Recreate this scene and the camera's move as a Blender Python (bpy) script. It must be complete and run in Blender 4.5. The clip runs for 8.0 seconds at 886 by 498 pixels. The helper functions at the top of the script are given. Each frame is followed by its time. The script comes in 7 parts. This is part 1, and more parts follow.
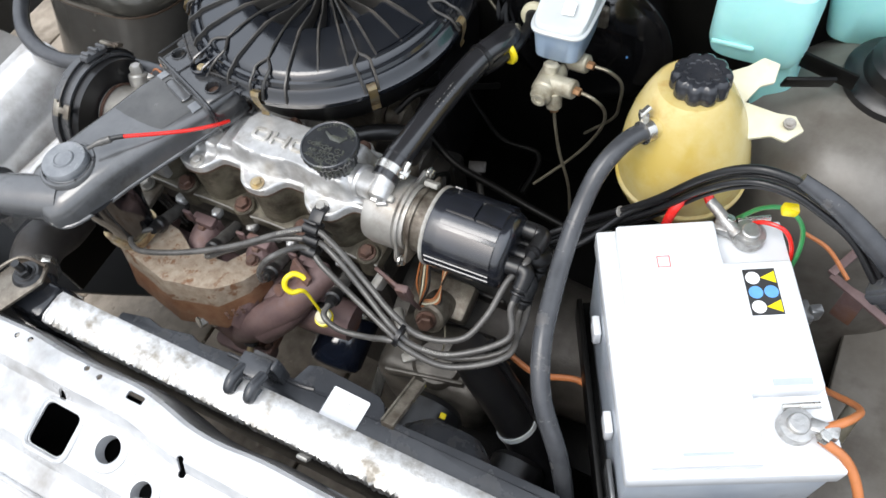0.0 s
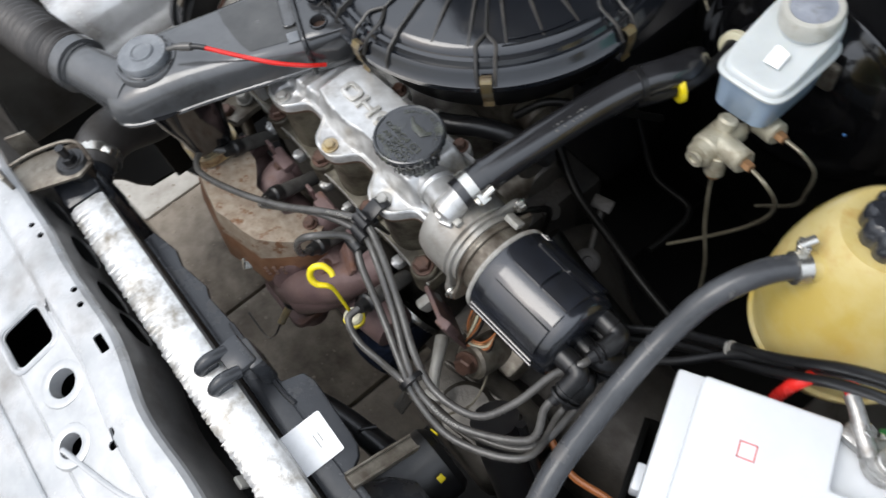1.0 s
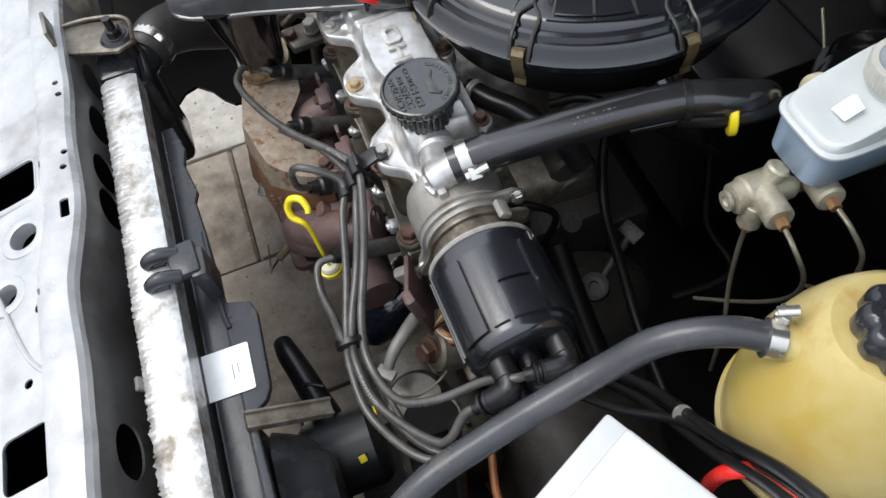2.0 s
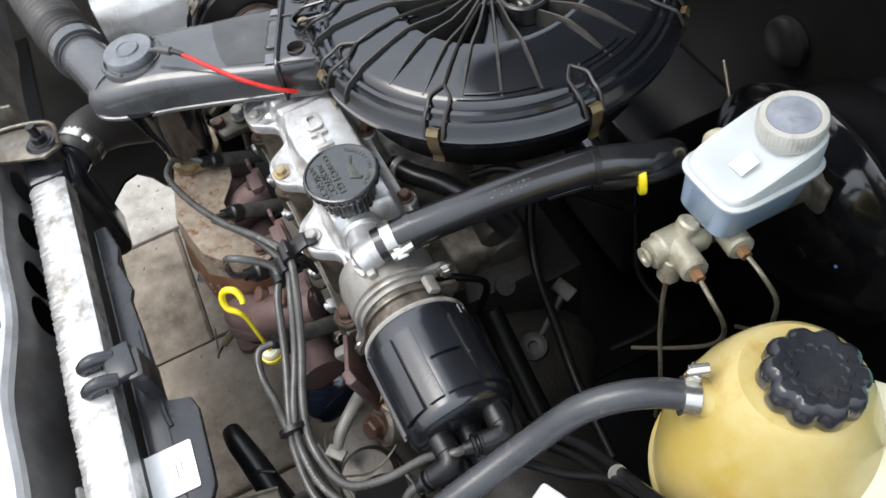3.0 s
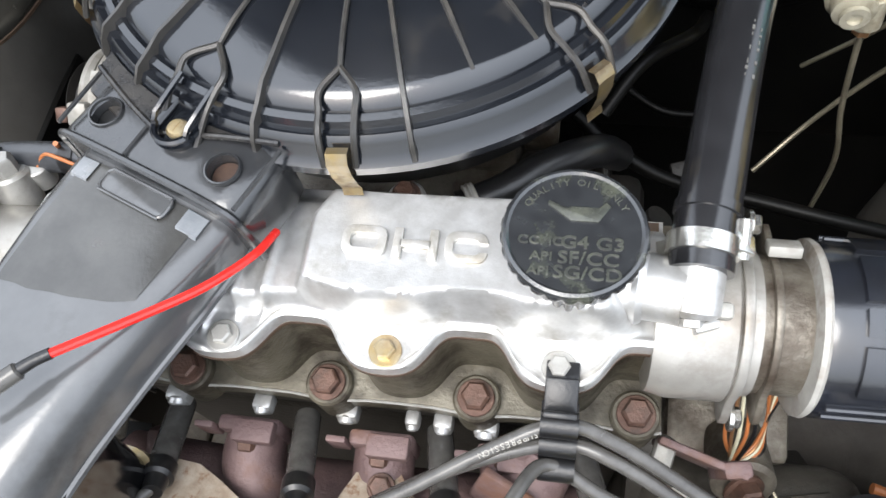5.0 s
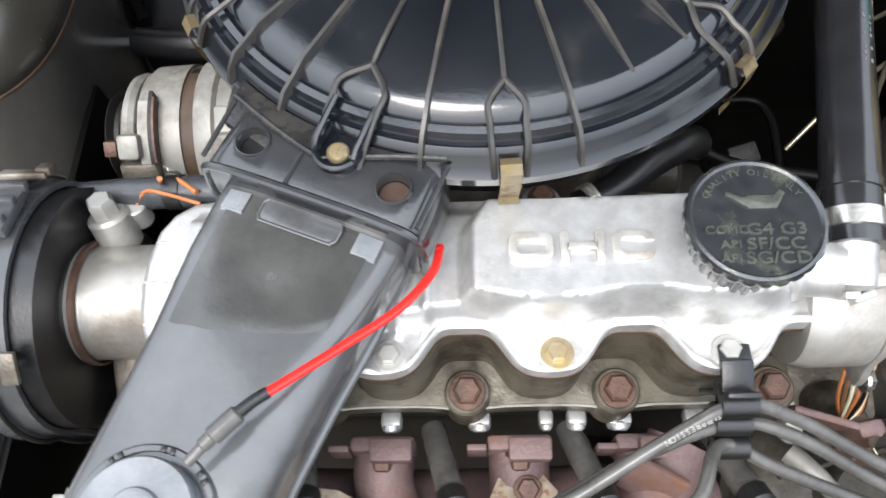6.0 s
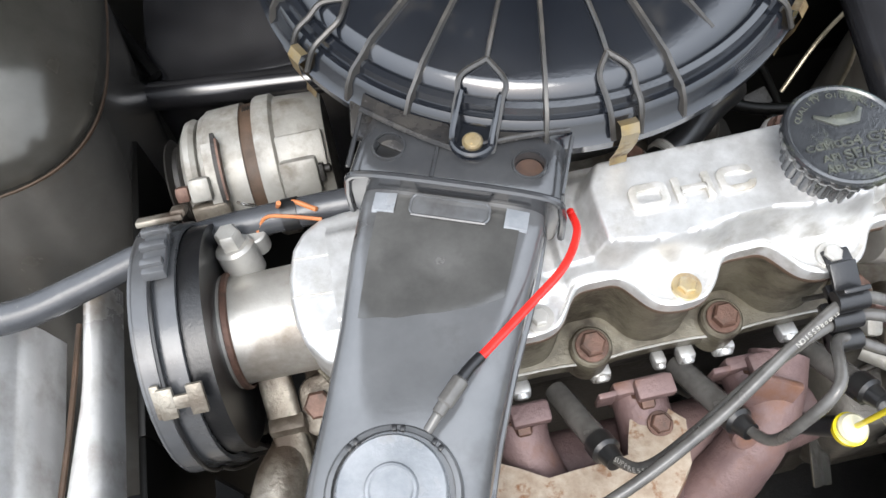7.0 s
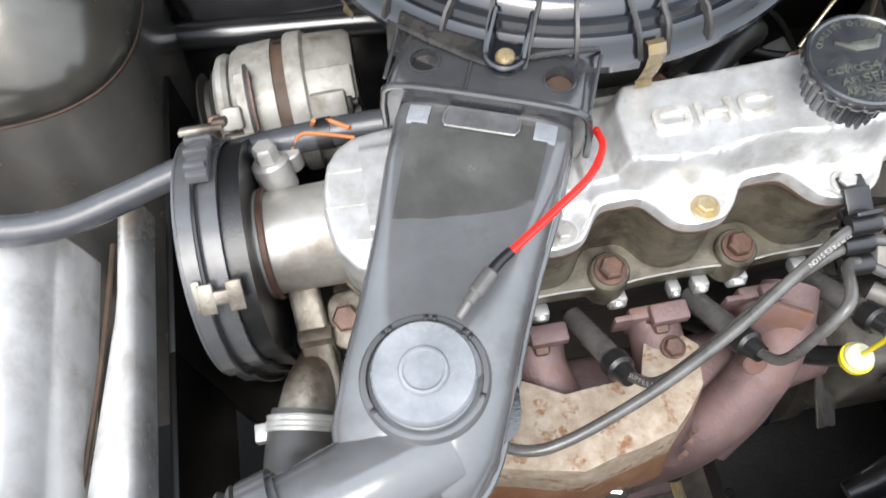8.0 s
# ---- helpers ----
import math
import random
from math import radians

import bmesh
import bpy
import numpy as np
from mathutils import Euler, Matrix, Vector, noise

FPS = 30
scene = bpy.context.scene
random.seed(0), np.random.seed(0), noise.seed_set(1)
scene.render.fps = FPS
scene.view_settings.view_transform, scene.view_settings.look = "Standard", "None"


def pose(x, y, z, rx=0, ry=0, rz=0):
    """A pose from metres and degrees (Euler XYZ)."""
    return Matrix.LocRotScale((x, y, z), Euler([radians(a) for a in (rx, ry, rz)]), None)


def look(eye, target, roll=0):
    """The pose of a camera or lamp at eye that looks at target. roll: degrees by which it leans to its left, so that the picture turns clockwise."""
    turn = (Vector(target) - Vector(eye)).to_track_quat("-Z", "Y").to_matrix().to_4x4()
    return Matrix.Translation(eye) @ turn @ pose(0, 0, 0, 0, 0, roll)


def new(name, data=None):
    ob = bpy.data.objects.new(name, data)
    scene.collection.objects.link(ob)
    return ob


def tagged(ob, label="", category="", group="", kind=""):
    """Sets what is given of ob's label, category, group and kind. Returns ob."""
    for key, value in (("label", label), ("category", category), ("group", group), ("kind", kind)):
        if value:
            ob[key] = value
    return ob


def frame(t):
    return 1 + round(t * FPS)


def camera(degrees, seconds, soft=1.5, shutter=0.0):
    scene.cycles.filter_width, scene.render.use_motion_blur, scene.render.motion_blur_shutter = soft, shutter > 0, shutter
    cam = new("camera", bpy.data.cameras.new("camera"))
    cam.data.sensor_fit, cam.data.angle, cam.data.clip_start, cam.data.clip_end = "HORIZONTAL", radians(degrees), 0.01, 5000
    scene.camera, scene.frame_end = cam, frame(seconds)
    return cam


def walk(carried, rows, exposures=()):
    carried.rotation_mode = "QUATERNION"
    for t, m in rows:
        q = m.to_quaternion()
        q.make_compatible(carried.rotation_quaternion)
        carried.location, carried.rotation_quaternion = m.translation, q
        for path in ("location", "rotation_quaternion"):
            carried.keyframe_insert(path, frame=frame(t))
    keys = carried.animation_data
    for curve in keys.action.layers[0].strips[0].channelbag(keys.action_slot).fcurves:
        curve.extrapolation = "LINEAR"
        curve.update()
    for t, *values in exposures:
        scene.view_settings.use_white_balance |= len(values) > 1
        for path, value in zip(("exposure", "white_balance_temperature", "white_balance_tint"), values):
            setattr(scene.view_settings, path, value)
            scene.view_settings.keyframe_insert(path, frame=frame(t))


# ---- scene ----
cam = camera(60.4, 8.0, shutter=0.2)
PATH = [
    (0, (0.48, -0.326, 1.476), (-0.141, 0.508, -0.232), -12.0),
    (0.1, (0.498, -0.301, 1.479), (-0.16, 0.461, -0.249), -14.6),
    (0.2, (0.507, -0.278, 1.47), (-0.191, 0.426, -0.266), -17.1),
    (0.3, (0.516, -0.249, 1.46), (-0.276, 0.323, -0.285), -24.0),
    (0.4, (0.502, -0.222, 1.451), (-0.343, 0.308, -0.282), -25.0),
    (0.5, (0.5, -0.201, 1.412), (-0.416, 0.341, -0.281), -24.0),
    (0.6, (0.493, -0.186, 1.401), (-0.392, 0.396, -0.296), -19.0),
    (0.7, (0.478, -0.169, 1.403), (-0.342, 0.436, -0.319), -13.3),
    (0.8, (0.48, -0.155, 1.396), (-0.362, 0.405, -0.33), -13.9),
    (0.9, (0.462, -0.146, 1.385), (-0.383, 0.366, -0.353), -14.0),
    (1, (0.461, -0.13, 1.377), (-0.434, 0.287, -0.362), -16.2),
    (1.1, (0.469, -0.116, 1.365), (-0.479, 0.241, -0.359), -16.8),
    (1.2, (0.487, -0.108, 1.355), (-0.494, 0.254, -0.35), -13.7),
    (2.3, (0.519, -0.014, 1.292), (-0.563, 0.125, -0.384), -14.2),
    (2.5, (0.52, -0.007, 1.303), (-0.577, 0.168, -0.36), -13.1),
    (2.8, (0.521, 0.003, 1.318), (-0.616, 0.244, -0.309), -13.9),
    (3, (0.519, -0.001, 1.319), (-0.61, 0.296, -0.305), -13.3),
    (3.3, (0.478, 0.007, 1.312), (-0.602, 0.38, -0.329), -20.7),
    (3.5, (0.428, -0.024, 1.3), (-0.476, 0.584, -0.377), -12.7),
    (3.8, (0.336, -0.084, 1.261), (-0.462, 0.726, -0.384), -12.9),
    (4, (0.263, -0.117, 1.244), (-0.42, 0.768, -0.415), -13.3),
    (4.2, (0.203, -0.145, 1.216), (-0.322, 0.815, -0.458), -9.3),
    (5.3, (0.063, -0.104, 1.156), (-0.226, 0.707, -0.649), -14.6),
    (5.5, (0.047, -0.107, 1.16), (-0.22, 0.705, -0.648), -13.1),
    (5.8, (0.001, -0.119, 1.166), (-0.166, 0.74, -0.632), -7.8),
    (6, (-0.041, -0.12, 1.174), (-0.123, 0.748, -0.626), -6.1),
    (6.3, (-0.089, -0.124, 1.181), (-0.076, 0.735, -0.624), -5.9),
    (6.5, (-0.117, -0.135, 1.194), (-0.095, 0.737, -0.606), -7.3),
    (6.8, (-0.145, -0.144, 1.199), (-0.07, 0.727, -0.6), -6.0),
    (7, (-0.151, -0.146, 1.203), (-0.057, 0.747, -0.584), -6.5),
    (7.3, (-0.163, -0.152, 1.211), (-0.076, 0.731, -0.582), -8.6),
    (7.5, (-0.171, -0.161, 1.214), (-0.085, 0.729, -0.575), -8.4),
    (7.8, (-0.178, -0.177, 1.211), (-0.044, 0.711, -0.575), -4.9),
    (8, (-0.173, -0.188, 1.202), (-0.1, 0.673, -0.602), -5.9),
]
walk(cam, [(t, look(eye, target, roll)) for t, eye, target, roll in PATH],
     [(0.0, 0.98), (1.0, 0.62), (2.5, 0.62), (3.0, 0.88), (3.5, 1.18), (4.2, 1.54), (5.3, 1.52), (8.0, 1.68)])

# ---- world and light ----
world = bpy.data.worlds.new("sky")
scene.world = world
world.use_nodes = True
wn, wl = world.node_tree.nodes, world.node_tree.links
sky = wn.new("ShaderNodeTexSky")
sky.sky_type, sky.sun_disc = "NISHITA", False
sky.sun_elevation, sky.sun_rotation = radians(52), radians(200)
sky.dust_density = 4.0
cloud = wn.new("ShaderNodeHueSaturation")
cloud.inputs["Saturation"].default_value = 0.8
wl.new(sky.outputs["Color"], cloud.inputs["Color"])
veil = wn.new("ShaderNodeMix")
veil.data_type = "RGBA"
veil.inputs[0].default_value = 0.7
# an overcast sky is three times as bright overhead as at the horizon
place = wn.new("ShaderNodeTexCoord")
axes = wn.new("ShaderNodeSeparateXYZ")
wl.new(place.outputs["Generated"], axes.inputs[0])
rise = wn.new("ShaderNodeMapRange")
rise.inputs["To Min"].default_value, rise.inputs["To Max"].default_value = 0.25, 1.0
wl.new(axes.outputs["Z"], rise.inputs["Value"])
grey = wn.new("ShaderNodeMix")
grey.data_type = "RGBA"
grey.inputs[6].default_value, grey.inputs[7].default_value = (0, 0, 0, 1), (11.0, 11.8, 13.0, 1)
wl.new(rise.outputs["Result"], grey.inputs[0])
wl.new(grey.outputs[2], veil.inputs[7])
wl.new(cloud.outputs["Color"], veil.inputs[6])
wl.new(veil.outputs[2], wn["Background"].inputs["Color"])
wn["Background"].inputs["Strength"].default_value = 0.14
sun_data = bpy.data.lights.new("sun", "SUN")
sun_data.energy, sun_data.angle, sun_data.color = 0.85, radians(30), (1.0, 0.965, 0.92)
sun = new("sun", sun_data)
sun.matrix_world = look((-0.5, -0.95, 2.9), (0, 0, 0.6))

# ---- helpers ----
TAU = 2 * math.pi
OFF = {}


def V(*a):
    return Vector(a)


def smooth01(a, b, x):
    t = min(1.0, max(0.0, (x - a) / (b - a)))
    return t * t * (3 - 2 * t)


def basis(origin, x, z):
    """A pose from an origin, a rough x direction and a z direction."""
    z = Vector(z).normalized()
    y = z.cross(Vector(x)).normalized()
    m = Matrix((y.cross(z), y, z)).transposed().to_4x4()
    m.translation = origin
    return m


def along(origin, z):
    z = Vector(z).normalized()
    return basis(origin, (1, 0, 0) if abs(z.x) < 0.9 else (0, 1, 0), z)


def mesh_of(name, bm, material, off, sharp):
    bmesh.ops.recalc_face_normals(bm, faces=bm.faces)
    bmesh.ops.translate(bm, verts=bm.verts, vec=-off)
    for f in bm.faces:
        f.smooth = True
    me = bpy.data.meshes.new(name)
    bm.to_mesh(me)
    bm.free()
    me.set_sharp_from_angle(angle=radians(sharp))
    me.materials.append(material)
    return me


def thing(name, base, label, category, group="", kind=""):
    ob = new(name)
    ob.location, ob.empty_display_size = base, 0.02
    OFF[ob.name] = Vector(base)
    return tagged(ob, label, category, group, kind)


def part(name, bm, material, parent, label="", sharp=35):
    off = OFF[parent.name]
    ob = new(name, mesh_of(name, bm, material, off, sharp))
    ob.parent = parent
    OFF[ob.name] = off
    return tagged(ob, label)


def solo(name, bm, material, base, label, category, group="", kind="", sharp=35):
    ob = new(name, mesh_of(name, bm, material, Vector(base), sharp))
    ob.location = base
    OFF[ob.name] = Vector(base)
    return tagged(ob, label, category, group, kind)


def soften(bm, width, seg=2, angle=30):
    edges = [e for e in bm.edges if len(e.link_faces) == 2 and e.calc_face_angle(0) > radians(angle)]
    if width > 0 and edges:
        bmesh.ops.bevel(bm, geom=edges, offset=width, segments=seg, profile=0.5, affect="EDGES", clamp_overlap=True)
    return bm


def join(*parts):
    out = bmesh.new()
    for b in parts:
        me = bpy.data.meshes.new("tmp")
        b.to_mesh(me)
        b.free()
        out.from_mesh(me)
        bpy.data.meshes.remove(me)
    return out


def box(size, m=None, bevel=0.002, seg=2):
    bm = bmesh.new()
    bmesh.ops.create_cube(bm, size=1.0)
    for v in bm.verts:
        v.co = Vector((v.co.x * size[0], v.co.y * size[1], v.co.z * size[2]))
    soften(bm, bevel, seg)
    if m is not None:
        bm.transform(m if isinstance(m, Matrix) else Matrix.Translation(m))
    return bm


def span(lo, hi, bevel=0.002, seg=2):
    """A box between two corners."""
    lo, hi = Vector(lo), Vector(hi)
    return box(hi - lo, (lo + hi) / 2, bevel, seg)


def spline(pts, n=6):
    pts = [Vector(p) for p in pts]
    ext = [2 * pts[0] - pts[1]] + pts + [2 * pts[-1] - pts[-2]]
    out = []
    for i in range(1, len(ext) - 2):
        a, b, c, d = ext[i - 1:i + 3]
        for k in range(n):
            t = k / n
            out.append(0.5 * (2 * b + (c - a) * t + (2 * a - 5 * b + 4 * c - d) * t * t + (3 * b - a - 3 * c + d) * t ** 3))
    return out + [pts[-1]]


def tube(pts, r, seg=12, n=6, straight=False):
    """A round tube along a curve; r is a number or one for each point."""
    path = [Vector(p) for p in pts] if straight else spline(pts, n)
    count = len(pts)
    rad = [float(np.interp(i / (len(path) - 1) * (count - 1), range(count), r)) if isinstance(r, (list, tuple)) else r for i in range(len(path))]
    bm, rings, up = bmesh.new(), [], None
    for i, p in enumerate(path):
        d = (path[min(i + 1, len(path) - 1)] - path[max(i - 1, 0)]).normalized()
        if up is None:
            up = d.orthogonal()
        up = (up - d * up.dot(d)).normalized()
        side = d.cross(up)
        rings.append([bm.verts.new(p + rad[i] * (math.cos(a) * up + math.sin(a) * side)) for a in (TAU * k / seg for k in range(seg))])
    for a, b in zip(rings, rings[1:]):
        for k in range(seg):
            bm.faces.new((a[k], a[(k + 1) % seg], b[(k + 1) % seg], b[k]))
    bm.faces.new(rings[0][::-1])
    bm.faces.new(rings[-1])
    return bm


def lathe(origin, axis, profile, seg=40, lobes=0, depth=0.0, cap=True, power=3):
    """Turns (height, radius) pairs round an axis; lobes notch the radius."""
    m, bm, rings = along(origin, axis), bmesh.new(), []
    for h, r in profile:
        if r <= 1e-6:
            rings.append([bm.verts.new(m @ V(0, 0, h))])
            continue
        ring = []
        for k in range(seg):
            a = TAU * k / seg
            q = r - (depth * (0.5 + 0.5 * math.cos(lobes * a)) ** power if lobes else 0)
            ring.append(bm.verts.new(m @ V(q * math.cos(a), q * math.sin(a), h)))
        rings.append(ring)
    for a, b in zip(rings, rings[1:]):
        for k in range(seg):
            quad = [a[k % len(a)], a[(k + 1) % len(a)], b[(k + 1) % len(b)], b[k % len(b)]]
            quad = list(dict.fromkeys(quad))
            if len(quad) > 2:
                bm.faces.new(quad)
    for ring in (rings[0], rings[-1]):
        if cap and len(ring) > 2:
            bm.faces.new(ring)
    return bm


def rod(a, b, r, seg=16, bevel=0.0):
    a, b = Vector(a), Vector(b)
    h = (b - a).length
    e = min(bevel, r * 0.5, h * 0.4)
    prof = [(0, r - e), (e, r), (h - e, r), (h, r - e)] if e > 0 else [(0, r), (h, r)]
    return lathe(a, b - a, prof, seg)


def prism(poly, z0, z1, m=None, bevel=0.0, seg=2):
    bm = bmesh.new()
    f = bm.faces.new([bm.verts.new((x, y, z0)) for x, y in poly])
    up = bmesh.ops.extrude_face_region(bm, geom=[f])
    bmesh.ops.translate(bm, verts=[v for v in up["geom"] if isinstance(v, bmesh.types.BMVert)], vec=(0, 0, z1 - z0))
    bmesh.ops.recalc_face_normals(bm, faces=bm.faces)
    soften(bm, bevel, seg, 25)
    if m is not None:
        bm.transform(m)
    return bm


def extrude_profile(profile, x0, x1, thick, m=None, bevel=0.0, steps=1):
    """A sheet whose cross-section runs through (y, z) pairs, drawn out along x and given a thickness."""
    bm = bmesh.new()
    cols = [[bm.verts.new((x0 + (x1 - x0) * i / steps, y, z)) for y, z in profile] for i in range(steps + 1)]
    for a, b in zip(cols, cols[1:]):
        for k in range(len(profile) - 1):
            bm.faces.new((a[k], a[k + 1], b[k + 1], b[k]))
    bmesh.ops.recalc_face_normals(bm, faces=bm.faces)
    bmesh.ops.solidify(bm, geom=bm.faces[:], thickness=thick)
    soften(bm, bevel)
    if m is not None:
        bm.transform(m)
    return bm


def loft(rings, cap=True):
    bm = bmesh.new()
    rows = [[bm.verts.new(p) for p in ring] for ring in rings]
    n = len(rows[0])
    for a, b in zip(rows, rows[1:]):
        for k in range(n):
            bm.faces.new((a[k], a[(k + 1) % n], b[(k + 1) % n], b[k]))
    if cap:
        bm.faces.new(rows[0][::-1])
        bm.faces.new(rows[-1])
    return bm


def oval(w, h, p=4.0, n=32):
    """A rounded rectangle as a superellipse of width w and height h."""
    out = []
    for k in range(n):
        a = TAU * (k + 0.5) / n
        c, s = math.cos(a), math.sin(a)
        out.append((math.copysign(abs(c) ** (2 / p), c) * w / 2, math.copysign(abs(s) ** (2 / p), s) * h / 2))
    return out


def rounded(w, h, r, n=5):
    out = []
    for cx, cy, a0 in ((w / 2 - r, h / 2 - r, 0), (-w / 2 + r, h / 2 - r, 90), (-w / 2 + r, -h / 2 + r, 180), (w / 2 - r, -h / 2 + r, 270)):
        out += [(cx + r * math.cos(radians(a0 + 90 * k / n)), cy + r * math.sin(radians(a0 + 90 * k / n))) for k in range(n + 1)]
    return out


def hexhead(p, axis, flat=0.013, height=0.008, washer=0.0):
    """A hexagon bolt head with a domed top, and a washer under it."""
    r = flat / math.sqrt(3)
    b = lathe(p, axis, [(0, r), (height * 0.85, r), (height, r * 0.82)], 6)
    return join(b, lathe(p, axis, [(-0.0005, washer), (0.0016, washer), (0.002, washer * 0.95)], 24)) if washer else b


def cut(bm, *tools):
    """The mesh less the tools."""
    def temp(b):
        bmesh.ops.recalc_face_normals(b, faces=b.faces)
        me = bpy.data.meshes.new("tmp")
        b.to_mesh(me)
        b.free()
        return new("tmp", me)
    body, tool = temp(bm), temp(join(*tools))
    mod = body.modifiers.new("cut", "BOOLEAN")
    mod.object, mod.operation, mod.solver = tool, "DIFFERENCE", "EXACT"
    dep = bpy.context.evaluated_depsgraph_get()
    me = bpy.data.meshes.new_from_object(body.evaluated_get(dep))
    out = bmesh.new()
    out.from_mesh(me)
    for ob in (body, tool):
        bpy.data.objects.remove(ob)
    return out


def lettering(body, size, depth, m, stretch=1.0, bevel=0.0, hollow=False):
    cu = bpy.data.curves.new("tmp", "FONT")
    cu.body, cu.size, cu.extrude, cu.align_x, cu.align_y = body, size, depth, "CENTER", "CENTER"
    cu.bevel_depth, cu.resolution_u = bevel, 3
    if hollow:
        cu.fill_mode = "NONE"
    ob = new("tmp", cu)
    dep = bpy.context.evaluated_depsgraph_get()
    me = bpy.data.meshes.new_from_object(ob.evaluated_get(dep))
    bm = bmesh.new()
    bm.from_mesh(me)
    bm.transform(m @ Matrix.Diagonal((stretch, 1, 1, 1)))
    bpy.data.objects.remove(ob)
    return bm


# ---- materials ----
def surface(name, colour, rough=0.5, metal=0.0, other=None, grain=60.0, mix=(0.35, 0.65), dirt=None, dirt_at=(0.5, 0.7), dirt_scale=18.0,
            bump=0.1, bump_scale=400.0, rough_var=0.12, coat=0.0, spec=0.5, sub=0.0, stretch=(1, 1, 1), vary=0.0):
    """A surface of two tones in a noise, with patches of dirt or wear of their own, fine relief and uneven gloss."""
    m = bpy.data.materials.new(name)
    m.use_nodes = True
    nt = m.node_tree
    bs = nt.nodes["Principled BSDF"]
    tc = nt.nodes.new("ShaderNodeTexCoord")
    mp = nt.nodes.new("ShaderNodeMapping")
    mp.inputs["Scale"].default_value = stretch
    nt.links.new(tc.outputs["Object"], mp.inputs["Vector"])

    def cloudy(scale, detail, lo, hi):
        n = nt.nodes.new("ShaderNodeTexNoise")
        n.inputs["Scale"].default_value, n.inputs["Detail"].default_value, n.inputs["Roughness"].default_value = scale, detail, 0.62
        nt.links.new(mp.outputs["Vector"], n.inputs["Vector"])
        r = nt.nodes.new("ShaderNodeMapRange")
        r.inputs["From Min"].default_value, r.inputs["From Max"].default_value = lo, hi
        nt.links.new(n.outputs["Fac"], r.inputs["Value"])
        return n, r.outputs["Result"]

    def blend(fac, a, b):
        x = nt.nodes.new("ShaderNodeMix")
        x.data_type = "RGBA"
        for sock, val in ((x.inputs[0], fac), (x.inputs[6], a), (x.inputs[7], b)):
            if isinstance(val, tuple):
                sock.default_value = (*val[:3], 1)
            elif isinstance(val, float):
                sock.default_value = val
            else:
                nt.links.new(val, sock)
        return x.outputs[2]

    other = other or tuple(min(1, c * 1.25 + 0.004) for c in colour)
    _, fac = cloudy(grain, 6, *mix)
    col = blend(fac, tuple(colour), tuple(other))
    _, wear = cloudy(dirt_scale, 8, *dirt_at)
    if dirt:
        col = blend(wear, col, tuple(dirt))
    if vary:
        info = nt.nodes.new("ShaderNodeObjectInfo")
        hs = nt.nodes.new("ShaderNodeHueSaturation")
        mr = nt.nodes.new("ShaderNodeMapRange")
        mr.inputs["To Min"].default_value, mr.inputs["To Max"].default_value = 1 - vary, 1 + vary
        nt.links.new(info.outputs["Random"], mr.inputs["Value"])
        nt.links.new(mr.outputs["Result"], hs.inputs["Value"])
        nt.links.new(col, hs.inputs["Color"])
        col = hs.outputs["Color"]
    nt.links.new(col, bs.inputs["Base Color"])
    rr = nt.nodes.new("ShaderNodeMapRange")
    rr.inputs["To Min"].default_value, rr.inputs["To Max"].default_value = max(0.03, rough - rough_var), min(1, rough + rough_var)
    nt.links.new(wear, rr.inputs["Value"])
    nt.links.new(rr.outputs["Result"], bs.inputs["Roughness"])
    bs.inputs["Metallic"].default_value = metal
    bs.inputs["Specular IOR Level"].default_value = spec
    bs.inputs["Coat Weight"].default_value = coat
    bs.inputs["Coat Roughness"].default_value = 0.12
    if sub:
        bs.inputs["Subsurface Weight"].default_value = sub
        bs.inputs["Subsurface Radius"].default_value = (0.02, 0.015, 0.008)
    if bump:
        fine, _ = cloudy(bump_scale, 4, 0, 1)
        b = nt.nodes.new("ShaderNodeBump")
        b.inputs["Strength"].default_value, b.inputs["Distance"].default_value = bump, 0.002
        nt.links.new(fine.outputs["Fac"], b.inputs["Height"])
        nt.links.new(b.outputs["Normal"], bs.inputs["Normal"])
    return m


